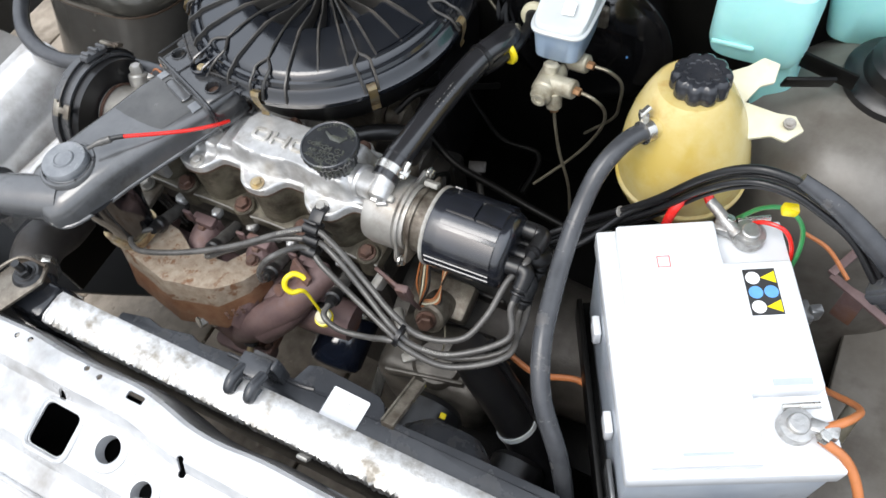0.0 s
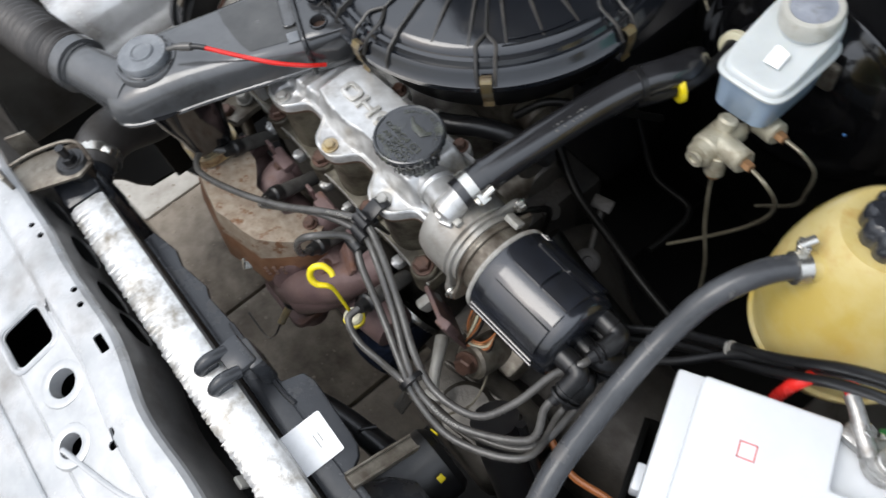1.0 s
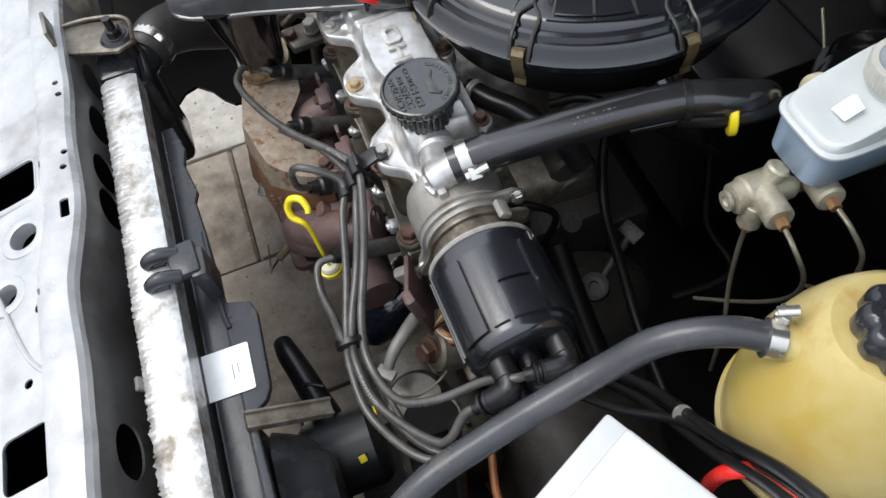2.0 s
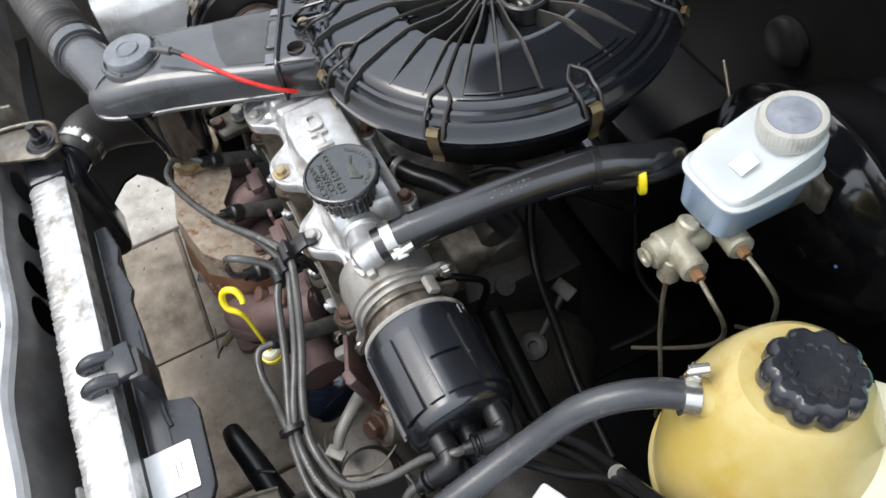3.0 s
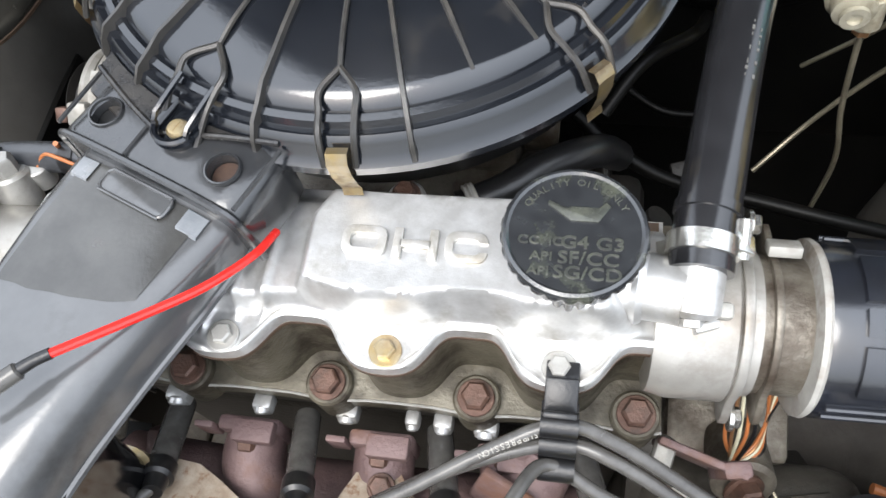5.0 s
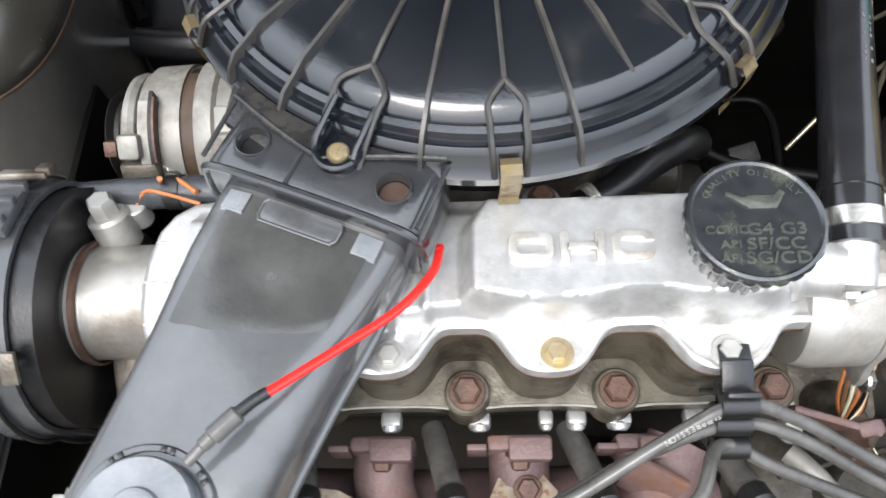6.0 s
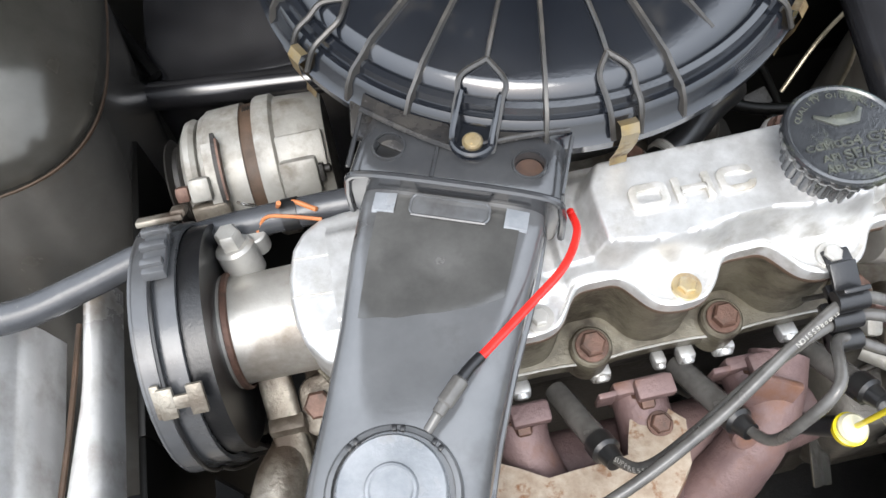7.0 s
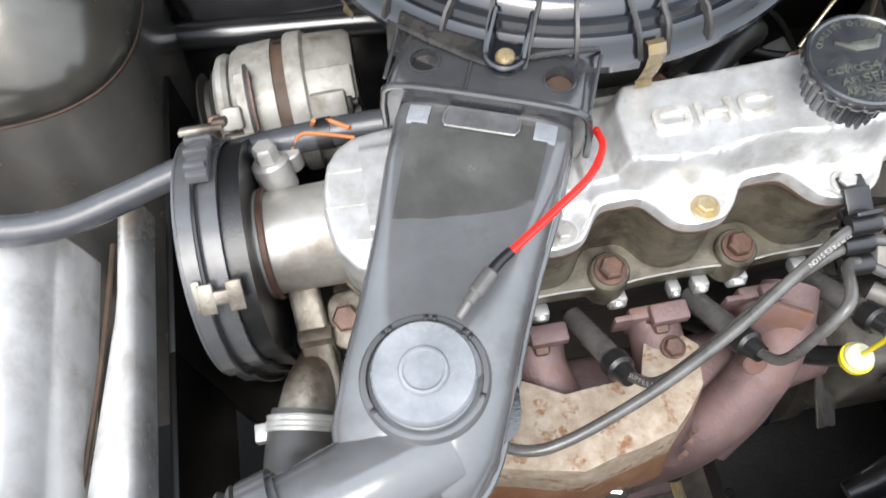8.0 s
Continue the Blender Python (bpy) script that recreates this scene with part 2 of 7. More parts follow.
M = dict(
    paint=surface("silver_paint", (0.40, 0.41, 0.415), 0.36, 0.15, (0.52, 0.52, 0.52), 30, dirt=(0.17, 0.155, 0.135), dirt_at=(0.54, 0.78), dirt_scale=11, bump=0.05, coat=0.4),
    bay=surface("dull_bay_paint", (0.115, 0.105, 0.090), 0.50, 0.0, (0.165, 0.155, 0.138), 14, dirt=(0.065, 0.054, 0.042), dirt_at=(0.5, 0.72), dirt_scale=9, bump=0.05),
    # both far below real paint: the bay's deep shade is put into them
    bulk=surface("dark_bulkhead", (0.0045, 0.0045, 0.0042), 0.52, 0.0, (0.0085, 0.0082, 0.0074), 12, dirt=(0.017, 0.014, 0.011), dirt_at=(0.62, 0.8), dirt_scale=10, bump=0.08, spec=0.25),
    dark=surface("bay_shade_black", (0.0024, 0.0024, 0.0022), 0.52, 0.0, (0.0046, 0.0044, 0.0040), 12, dirt=(0.011, 0.009, 0.007), dirt_at=(0.62, 0.8), dirt_scale=10, bump=0.08, spec=0.15),
    alu=surface("cast_aluminium", (0.47, 0.465, 0.450), 0.44, 0.62, (0.66, 0.66, 0.65), 55, dirt=(0.25, 0.225, 0.185), dirt_at=(0.52, 0.76), dirt_scale=30, bump=0.09, bump_scale=900),
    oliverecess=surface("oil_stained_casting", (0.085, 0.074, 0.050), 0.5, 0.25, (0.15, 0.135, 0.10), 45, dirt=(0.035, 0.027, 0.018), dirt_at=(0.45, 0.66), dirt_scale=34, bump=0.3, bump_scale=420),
    aludirty=surface("oily_aluminium", (0.135, 0.115, 0.09), 0.40, 0.4, (0.25, 0.23, 0.19), 40, dirt=(0.055, 0.04, 0.028), dirt_at=(0.44, 0.64), dirt_scale=26, bump=0.3, bump_scale=420),
    plastic=surface("black_plastic", (0.017, 0.0185, 0.022), 0.19, 0.0, (0.032, 0.034, 0.039), 25, dirt=(0.075, 0.070, 0.062), dirt_at=(0.53, 0.80), dirt_scale=18, bump=0.05, bump_scale=500, rough_var=0.12),
    ductdark=surface("dark_duct_plastic", (0.044, 0.0435, 0.041), 0.26, 0.0, (0.072, 0.071, 0.067), 26, dirt=(0.085, 0.083, 0.079), dirt_at=(0.56, 0.76), dirt_scale=30, bump=0.05, bump_scale=500, spec=0.6),
    duct=surface("grey_black_plastic", (0.068, 0.070, 0.072), 0.24, 0.0, (0.100, 0.102, 0.104), 14, dirt=(0.028, 0.026, 0.023), dirt_at=(0.54, 0.74), dirt_scale=11, bump=0.03, bump_scale=300, rough_var=0.1, spec=0.85),
    # darker than the duct: a dark reflection is put into the base colour
    collar=surface("reflection_dark_collar", (0.026, 0.027, 0.029), 0.27, 0.0, (0.040, 0.041, 0.042), 30, dirt=(0.055, 0.049, 0.042), dirt_at=(0.58, 0.80), dirt_scale=24, bump=0.06, bump_scale=500, spec=0.85),
    lid=surface("glossy_lid_plastic", (0.0060, 0.0072, 0.0098), 0.18, 0.0, (0.010, 0.0115, 0.0145), 22, dirt=(0.045, 0.041, 0.036), dirt_at=(0.58, 0.86), dirt_scale=20, bump=0.03, bump_scale=500, rough_var=0.06, spec=0.9),
    beltcover=surface("belt_cover_plastic", (0.060, 0.062, 0.065), 0.34, 0.0, (0.085, 0.087, 0.090), 18, dirt=(0.035, 0.032, 0.028), dirt_at=(0.50, 0.72), dirt_scale=12, bump=0.04, bump_scale=400),
    shroud=surface("shroud_plastic", (0.030, 0.032, 0.036), 0.38, 0.0, (0.045, 0.047, 0.051), 18, dirt=(0.085, 0.076, 0.065), dirt_at=(0.55, 0.80), dirt_scale=24, bump=0.10, bump_scale=500),
    distcap=surface("polished_distributor_cap", (0.010, 0.0105, 0.012), 0.24, 0.0, (0.014, 0.016, 0.022), 30, dirt=(0.035, 0.033, 0.030), dirt_at=(0.60, 0.85), dirt_scale=20, bump=0.03, rough_var=0.06, spec=1.0),
    castgold=surface("plated_casting", (0.40, 0.37, 0.28), 0.45, 0.35, (0.52, 0.49, 0.39), 70, dirt=(0.20, 0.165, 0.11), dirt_at=(0.50, 0.74), dirt_scale=45, bump=0.18, bump_scale=500),
    inset=surface("pale_grey_inset", (0.24, 0.26, 0.305), 0.20, 0.0, (0.33, 0.35, 0.39), 60, dirt=(0.18, 0.18, 0.18), dirt_at=(0.56, 0.76), dirt_scale=50, bump=0.03),
    dustcast=surface("dusty_casting", (0.034, 0.030, 0.026), 0.55, 0.15, (0.060, 0.054, 0.046), 30, dirt=(0.030, 0.025, 0.020), dirt_at=(0.46, 0.7), dirt_scale=18, bump=0.25, bump_scale=300),
    gearcast=surface("oily_gearbox_casting", (0.070, 0.063, 0.053), 0.42, 0.25, (0.125, 0.115, 0.098), 28, dirt=(0.032, 0.026, 0.020), dirt_at=(0.46, 0.68), dirt_scale=20, bump=0.30, bump_scale=320),
    tophose=surface("brown_grey_rubber", (0.036, 0.033, 0.031), 0.55, 0.0, (0.056, 0.051, 0.047), 40, dirt=(0.03, 0.026, 0.023), dirt_at=(0.55, 0.75), dirt_scale=25, bump=0.15, bump_scale=400),
    rubber=surface("black_rubber", (0.008, 0.008, 0.009), 0.42, 0.0, (0.014, 0.014, 0.014), 40, dirt=(0.04, 0.036, 0.031), dirt_at=(0.60, 0.82), dirt_scale=25, bump=0.12, bump_scale=500),
    greyrubber=surface("weathered_grey_rubber", (0.040, 0.042, 0.046), 0.36, 0.0, (0.058, 0.060, 0.064), 40, dirt=(0.11, 0.10, 0.09), dirt_at=(0.58, 0.8), dirt_scale=30, bump=0.12, bump_scale=500),
    capblack=surface("weathered_cap_plastic", (0.016, 0.017, 0.019), 0.28, 0.0, (0.028, 0.030, 0.032), 120, dirt=(0.064, 0.070, 0.046), dirt_at=(0.54, 0.70), dirt_scale=55, bump=0.10, bump_scale=600, spec=1.0),
    seat=surface("stained_seat_plastic", (0.27, 0.26, 0.235), 0.5, 0.0, (0.38, 0.37, 0.34), 50, dirt=(0.16, 0.13, 0.10), dirt_at=(0.5, 0.7), dirt_scale=40, bump=0.1),
    seam=surface("brown_seam_sealer", (0.055, 0.035, 0.022), 0.7, 0.0, (0.09, 0.055, 0.035), 60, bump=0.2),
    servo=surface("glossy_black_drum", (0.004, 0.004, 0.0045), 0.13, 0.0, (0.007, 0.007, 0.008), 20, dirt=(0.014, 0.013, 0.011), dirt_at=(0.6, 0.8), dirt_scale=12, bump=0.03, rough_var=0.06, spec=1.0),
    bonnet=surface("bonnet_underside", (0.035, 0.037, 0.042), 0.5, 0.0, (0.05, 0.052, 0.058), 10, bump=0.05),
    alu2=surface("dull_aluminium", (0.36, 0.35, 0.325), 0.46, 0.45, (0.47, 0.46, 0.43), 45, dirt=(0.18, 0.155, 0.12), dirt_at=(0.5, 0.75), dirt_scale=24, bump=0.08, bump_scale=500),
    rustdark=surface("dark_rusty_hole", (0.045, 0.024, 0.016), 0.7, 0.0, (0.07, 0.038, 0.024), 200, bump=0.1),
    dusty=surface("dusty_black_plastic", (0.012, 0.012, 0.013), 0.34, 0.0, (0.022, 0.021, 0.020), 60, dirt=(0.060, 0.053, 0.044), dirt_at=(0.5, 0.75), dirt_scale=22, bump=0.12, bump_scale=600),
    ribdust=surface("dust_filled_rib", (0.026, 0.025, 0.023), 0.42, 0.0, (0.046, 0.043, 0.039), 60, dirt=(0.080, 0.070, 0.058), dirt_at=(0.52, 0.75), dirt_scale=24, bump=0.12, bump_scale=600),
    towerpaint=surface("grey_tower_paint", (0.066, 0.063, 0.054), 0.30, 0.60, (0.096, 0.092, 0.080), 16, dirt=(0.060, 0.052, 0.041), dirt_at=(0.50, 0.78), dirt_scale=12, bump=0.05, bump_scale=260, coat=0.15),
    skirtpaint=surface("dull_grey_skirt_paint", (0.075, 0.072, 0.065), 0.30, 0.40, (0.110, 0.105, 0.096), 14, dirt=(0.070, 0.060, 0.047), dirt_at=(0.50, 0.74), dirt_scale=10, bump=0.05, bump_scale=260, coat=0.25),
    altalu=surface("matt_pale_casting", (0.25, 0.240, 0.215), 0.55, 0.20, (0.34, 0.33, 0.30), 34, dirt=(0.12, 0.100, 0.075), dirt_at=(0.50, 0.72), dirt_scale=26, bump=0.16, bump_scale=450),
    barrel=surface("stained_barrel_alloy", (0.30, 0.285, 0.255), 0.42, 0.45, (0.42, 0.405, 0.375), 26, dirt=(0.13, 0.105, 0.080), dirt_at=(0.50, 0.72), dirt_scale=17, bump=0.10, bump_scale=480),
    coveralu=surface("worn_cover_letter", (0.45, 0.430, 0.385), 0.46, 0.50, (0.62, 0.605, 0.575), 90, dirt=(0.28, 0.245, 0.185), dirt_at=(0.52, 0.72), dirt_scale=60, bump=0.10, bump_scale=650),
    flange=surface("dark_flange_paint", (0.075, 0.072, 0.070), 0.5, 0.1, (0.13, 0.126, 0.122), 22, dirt=(0.06, 0.052, 0.045), dirt_at=(0.48, 0.7), dirt_scale=16, bump=0.08),
    # whiter than the silver paint: reflected sky is put into the colour
    winglit=surface("sky_lit_wing_paint", (0.64, 0.64, 0.63), 0.27, 0.28, (0.76, 0.76, 0.75), 20, dirt=(0.25, 0.21, 0.165), dirt_at=(0.46, 0.74), dirt_scale=13, bump=0.06, coat=0.5),
    wingdull=surface("dull_brown_grey_paint", (0.085, 0.080, 0.071), 0.42, 0.12, (0.130, 0.123, 0.111), 12, dirt=(0.062, 0.052, 0.042), dirt_at=(0.46, 0.72), dirt_scale=8, bump=0.06, coat=0.15),
    capletter=surface("worn_cap_letter", (0.045, 0.048, 0.042), 0.38, 0.0, (0.080, 0.084, 0.066), 160, dirt=(0.024, 0.026, 0.022), dirt_at=(0.48, 0.62), dirt_scale=70, bump=0.05),
    capgrey=surface("pale_grey_plastic", (0.143, 0.154, 0.165), 0.38, 0.0, (0.23, 0.24, 0.25), 40, dirt=(0.17, 0.16, 0.145), dirt_at=(0.58, 0.8), dirt_scale=30, bump=0.08),
    lead=surface("grey_lead_jacket", (0.060, 0.057, 0.053), 0.30, 0.0, (0.098, 0.094, 0.087), 60, dirt=(0.05, 0.045, 0.04), dirt_at=(0.55, 0.75), dirt_scale=40, bump=0.06),
    steel=surface("zinc_steel", (0.55, 0.54, 0.50), 0.32, 0.9, (0.62, 0.60, 0.55), 80, dirt=(0.30, 0.26, 0.20), dirt_at=(0.58, 0.75), dirt_scale=50, bump=0.06),
    brass=surface("passivated_clip_steel", (0.44, 0.33, 0.15), 0.4, 0.6, (0.42, 0.36, 0.26), 90, dirt=(0.20, 0.12, 0.06), dirt_at=(0.5, 0.7), dirt_scale=70, bump=0.08),
    rustbolt=surface("rusty_bolt", (0.085, 0.045, 0.032), 0.55, 0.35, (0.145, 0.082, 0.060), 120, dirt=(0.07, 0.05, 0.04), dirt_at=(0.5, 0.7), dirt_scale=80, bump=0.3, bump_scale=600),
    iron=surface("rusted_cast_iron", (0.125, 0.080, 0.078), 0.66, 0.2, (0.190, 0.126, 0.118), 34, dirt=(0.170, 0.080, 0.045), dirt_at=(0.52, 0.68), dirt_scale=16, bump=0.4, bump_scale=350),
    shield=surface("scaly_heat_shield", (0.27, 0.205, 0.148), 0.7, 0.1, (0.40, 0.335, 0.26), 110, dirt=(0.20, 0.10, 0.05), dirt_at=(0.55, 0.64), dirt_scale=70, bump=0.3, bump_scale=300),
    rustsheet=surface("rusted_sheet", (0.200, 0.088, 0.042), 0.72, 0.1, (0.275, 0.150, 0.085), 50, dirt=(0.32, 0.24, 0.165), dirt_at=(0.60, 0.76), dirt_scale=30, bump=0.35, bump_scale=300),
    tank=surface("yellowed_tank_plastic", (0.47, 0.350, 0.090), 0.26, 0.0, (0.56, 0.475, 0.235), 7, mix=(0.40, 0.62), dirt=(0.40, 0.22, 0.045), dirt_at=(0.57, 0.76), dirt_scale=16, bump=0.05, sub=0.12),
    cream=surface("aged_cream_plastic", (0.60, 0.57, 0.40), 0.42, 0.0, (0.66, 0.63, 0.48), 30, dirt=(0.35, 0.30, 0.20), dirt_at=(0.58, 0.8), dirt_scale=20, bump=0.05),
    white=surface("white_plastic", (0.50, 0.53, 0.53), 0.38, 0.0, (0.56, 0.59, 0.59), 20, dirt=(0.36, 0.36, 0.33), dirt_at=(0.58, 0.82), dirt_scale=22, bump=0.04, sub=0.1),
    resring=surface("aged_white_plastic", (0.46, 0.455, 0.41), 0.42, 0.0, (0.54, 0.535, 0.49), 30, dirt=(0.30, 0.275, 0.22), dirt_at=(0.56, 0.78), dirt_scale=40, bump=0.05),
    fluid=surface("blue_fluid_plastic", (0.26, 0.34, 0.44), 0.35, 0.0, (0.30, 0.38, 0.48), 20, dirt=(0.22, 0.25, 0.28), dirt_at=(0.6, 0.8), dirt_scale=18, bump=0.04, sub=0.1),
    cyan=surface("cyan_bottle_plastic", (0.30, 0.66, 0.64), 0.4, 0.0, (0.40, 0.74, 0.72), 9, dirt=(0.24, 0.52, 0.50), dirt_at=(0.55, 0.8), dirt_scale=11, bump=0.04, sub=0.2),
    case=surface("pale_battery_case", (0.66, 0.68, 0.70), 0.38, 0.0, (0.72, 0.74, 0.76), 16, dirt=(0.46, 0.46, 0.45), dirt_at=(0.62, 0.85), dirt_scale=16, bump=0.05),
    # darker, bluer copy of the lid colour: side shade is painted in
    caseshade=surface("shaded_battery_side", (0.36, 0.40, 0.45), 0.4, 0.0, (0.44, 0.48, 0.52), 16, dirt=(0.25, 0.25, 0.25), dirt_at=(0.6, 0.85), dirt_scale=16, bump=0.05),
    lead_metal=surface("lead_terminal", (0.38, 0.38, 0.37), 0.45, 0.8, (0.50, 0.49, 0.47), 90, dirt=(0.22, 0.20, 0.18), dirt_at=(0.5, 0.7), dirt_scale=70, bump=0.25),
    red=surface("red_wire", (0.62, 0.02, 0.015), 0.32, bump=0.02),
    green=surface("green_wire", (0.03, 0.20, 0.06), 0.4, bump=0.02),
    orange=surface("orange_wire", (0.36, 0.125, 0.04), 0.5, bump=0.05),
    yellow=surface("yellow_plastic", (0.80, 0.62, 0.01), 0.35, 0.0, (0.85, 0.70, 0.03), 60, dirt=(0.45, 0.32, 0.03), dirt_at=(0.6, 0.8), dirt_scale=90, bump=0.03),
    label=surface("white_paper", (0.88, 0.88, 0.87), 0.6, dirt=(0.70, 0.68, 0.63), dirt_at=(0.64, 0.85), dirt_scale=40, bump=0.03),
    ink=surface("black_ink", (0.02, 0.02, 0.02), 0.6, bump=0.0),
    redink=surface("red_ink", (0.62, 0.16, 0.15), 0.6, bump=0.0),
    blueink=surface("blue_ink", (0.10, 0.28, 0.62), 0.6, bump=0.0),
    fadedprint=surface("faded_print", (0.10, 0.096, 0.088), 0.6, bump=0.0),
    print=surface("pale_print", (0.24, 0.23, 0.205), 0.6, bump=0.0),
    copper=surface("dull_copper", (0.36, 0.20, 0.10), 0.45, 0.7, bump=0.05),
    pipe=surface("plated_brake_pipe", (0.22, 0.20, 0.15), 0.4, 0.6, (0.30, 0.27, 0.2), 60, dirt=(0.12, 0.09, 0.06), dirt_at=(0.55, 0.75), dirt_scale=40, bump=0.05),
    gloss=surface("gloss_black", (0.010, 0.010, 0.011), 0.27, 0.0, (0.02, 0.02, 0.022), 30, dirt=(0.05, 0.045, 0.04), dirt_at=(0.64, 0.84), dirt_scale=18, bump=0.03, rough_var=0.08, spec=0.85),
    # bluish reflections are put into this black as tint and patches
    bluesheen=surface("blue_reflection_black", (0.008, 0.011, 0.020), 0.14, 0.0, (0.014, 0.019, 0.034), 20, dirt=(0.05, 0.06, 0.08), dirt_at=(0.62, 0.78), dirt_scale=24, bump=0.04, rough_var=0.06, spec=1.0),
    fins=surface("bare_radiator_alloy", (0.56, 0.555, 0.54), 0.44, 0.6, (0.76, 0.76, 0.75), 120, dirt=(0.25, 0.225, 0.185), dirt_at=(0.50, 0.68), dirt_scale=36, bump=0.35, bump_scale=110),
    core=surface("radiator_core", (0.03, 0.03, 0.03), 0.6, 0.3, bump=0.4),
    # the car's shadow is put into the dark slab, daylight into the pale one
    stone=surface("paving_slab", (0.180, 0.144, 0.104), 0.74, 0.0, (0.275, 0.230, 0.176), 24, dirt=(0.070, 0.053, 0.037), dirt_at=(0.48, 0.70), dirt_scale=7, bump=0.5, bump_scale=150, vary=0.18),
    litslab=surface("daylit_paving_slab", (0.33, 0.305, 0.265), 0.80, 0.0, (0.44, 0.415, 0.37), 24, dirt=(0.20, 0.175, 0.14), dirt_at=(0.54, 0.76), dirt_scale=8, bump=0.5, bump_scale=150, vary=0.10),
    joint=surface("gritty_joint", (0.06, 0.05, 0.042), 0.95, 0.0, (0.09, 0.08, 0.065), 60, dirt=(0.05, 0.06, 0.03), dirt_at=(0.55, 0.7), dirt_scale=5, bump=0.6, bump_scale=200),
    block=surface("grimy_engine_block", (0.010, 0.009, 0.008), 0.65, 0.1, (0.020, 0.017, 0.014), 30, dirt=(0.035, 0.025, 0.018), dirt_at=(0.6, 0.8), dirt_scale=16, bump=0.4, bump_scale=250),
)

# ---- ground and body ----
ground = solo("ground", span((-40, -40, -0.12), (40, 40, -0.012), 0), M["joint"], (0, 0, -0.012), "gritty earth joints under concrete paving slabs", "ground", kind="structure")
rng = random.Random(4)
slab_meshes = []
for k in range(4):
    b = box((0.329, 0.444, 0.05), None, 0.006)
    for v in b.verts:
        v.co += V(rng.uniform(-1, 1), rng.uniform(-1, 1), rng.uniform(-1, 1)) * 0.002
    slab_meshes.append(mesh_of("paving_slab", b, M["stone"], V(0, 0, 0), 35))
lit_mesh = slab_meshes[0].copy()
lit_mesh.materials[0] = M["litslab"]
for i in range(-6, 7):
    for j in range(-5, 6):
        # slab (-1, -1) carries painted daylight; other pale ones are scattered for variety
        s = new("paving_slab", lit_mesh if (i, j) == (-1, -1) or (i < 0 and (i * 7 + j * 3) % 5 == 1) else slab_meshes[(i * 3 + j * 5) % 4])
        s.parent = ground
        s.location = (-0.6075 + 0.335 * i, -0.045 + 0.45 * j + (0.225 if i % 2 else 0), -0.0255 + 0.012 + rng.uniform(-0.003, 0.002))
        s.rotation_euler = (0, 0, rng.uniform(-0.006, 0.006))

grit = bmesh.new()
for _ in range(420):
    p = V(rng.uniform(-1.0, 0.1), rng.uniform(-0.45, 0.05), 0.0125)
    r = rng.uniform(0.0012, 0.0042) * rng.uniform(0.5, 1.0)
    made = bmesh.ops.create_icosphere(grit, subdivisions=1, radius=r)
    for v in made["verts"]:
        v.co = V(v.co.x * 1.3, v.co.y, v.co.z * 0.6) * rng.uniform(0.8, 1.2) + p
solo("ground_grit", grit, M["stone"], (-0.4, -0.2, 0.0115), "scattered grit and small stones on the paving", "grit", kind="stuff")

# slam panel: a folded sheet with pressed holes
profile = [(-0.2550, 0.809), (-0.2562, 0.8155), (-0.260, 0.8190), (-0.268, 0.8198), (-0.280, 0.8185), (-0.286, 0.8155), (-0.2945, 0.7985), (-0.345, 0.787), (-0.356, 0.765), (-0.415, 0.752), (-0.432, 0.735), (-0.438, 0.45), (-0.430, 0.30), (-0.422, 0.17)]
panel = extrude_profile(profile, -0.60, 0.80, 0.0022, steps=200)


def wavy(b):
    """The rear edge is not straight: it swells between the pressings."""
    for v in b.verts:
        w = 0.5 + 0.5 * noise.noise(V(v.co.x * 17, 2, 0)) + 0.35 * math.sin(v.co.x * 38)
        v.co.y += 0.004 * w * smooth01(-0.290, -0.255, v.co.y) - 0.010 * smooth01(0.030, 0.120, v.co.x) * smooth01(-0.312, -0.288, v.co.y)
        v.co.z += 0.0012 * noise.noise(V(v.co.x * 30, v.co.y * 30, 5))
    return b


wavy(panel)
rear = wavy(extrude_profile([(-0.2552, 0.8085), (-0.2520, 0.800), (-0.2480, 0.780), (-0.2450, 0.757), (-0.2440, 0.736), (-0.252, 0.726)], -0.60, 0.80, 0.002, steps=120))


def down(poly, x, y, z0=0.70, z1=0.86):
    return prism([(x + a, y + b) for a, b in poly], z0, z1)


def circle(r, n=20):
    return [(r * math.cos(TAU * k / n), r * math.sin(TAU * k / n)) for k in range(n)]


holes = [down(rounded(0.044, 0.042, 0.007), -0.031, -0.323), down(circle(0.0135), 0.034, -0.316), down(circle(0.011), 0.088, -0.335),
         down(rounded(0.020, 0.008, 0.002), 0.043, -0.266), down(rounded(0.008, 0.016, 0.003), 0.117, -0.300), down(circle(0.0045), -0.040, -0.293),
         down(circle(0.003), -0.022, -0.262), down(circle(0.003), -0.004, -0.264), down(circle(0.003), -0.115, -0.264), down(circle(0.003), -0.098, -0.262),
         down(circle(0.004), 0.18, -0.318), down(rounded(0.044, 0.042, 0.007), 0.24, -0.323)]
flange_holes = []
for x in (-0.22, -0.155, -0.09, -0.025, 0.02, 0.255):
    flange_holes.append(prism(oval(0.045, 0.034, 2.2, 20), -0.05, 0.05, basis((x, -0.246, 0.775), (1, 0, 0), (0, 1, 0))))
slam = thing("slam_panel", (0.1, -0.34, 0.2), "pale silver-painted front crossmember with pressed holes", "body panel", kind="structure")
part("panel_sheet", cut(panel, *holes), M["paint"], slam)
part("rear_flange", cut(rear, *flange_holes), M["flange"], slam, "dark grey rear flange with oval holes")
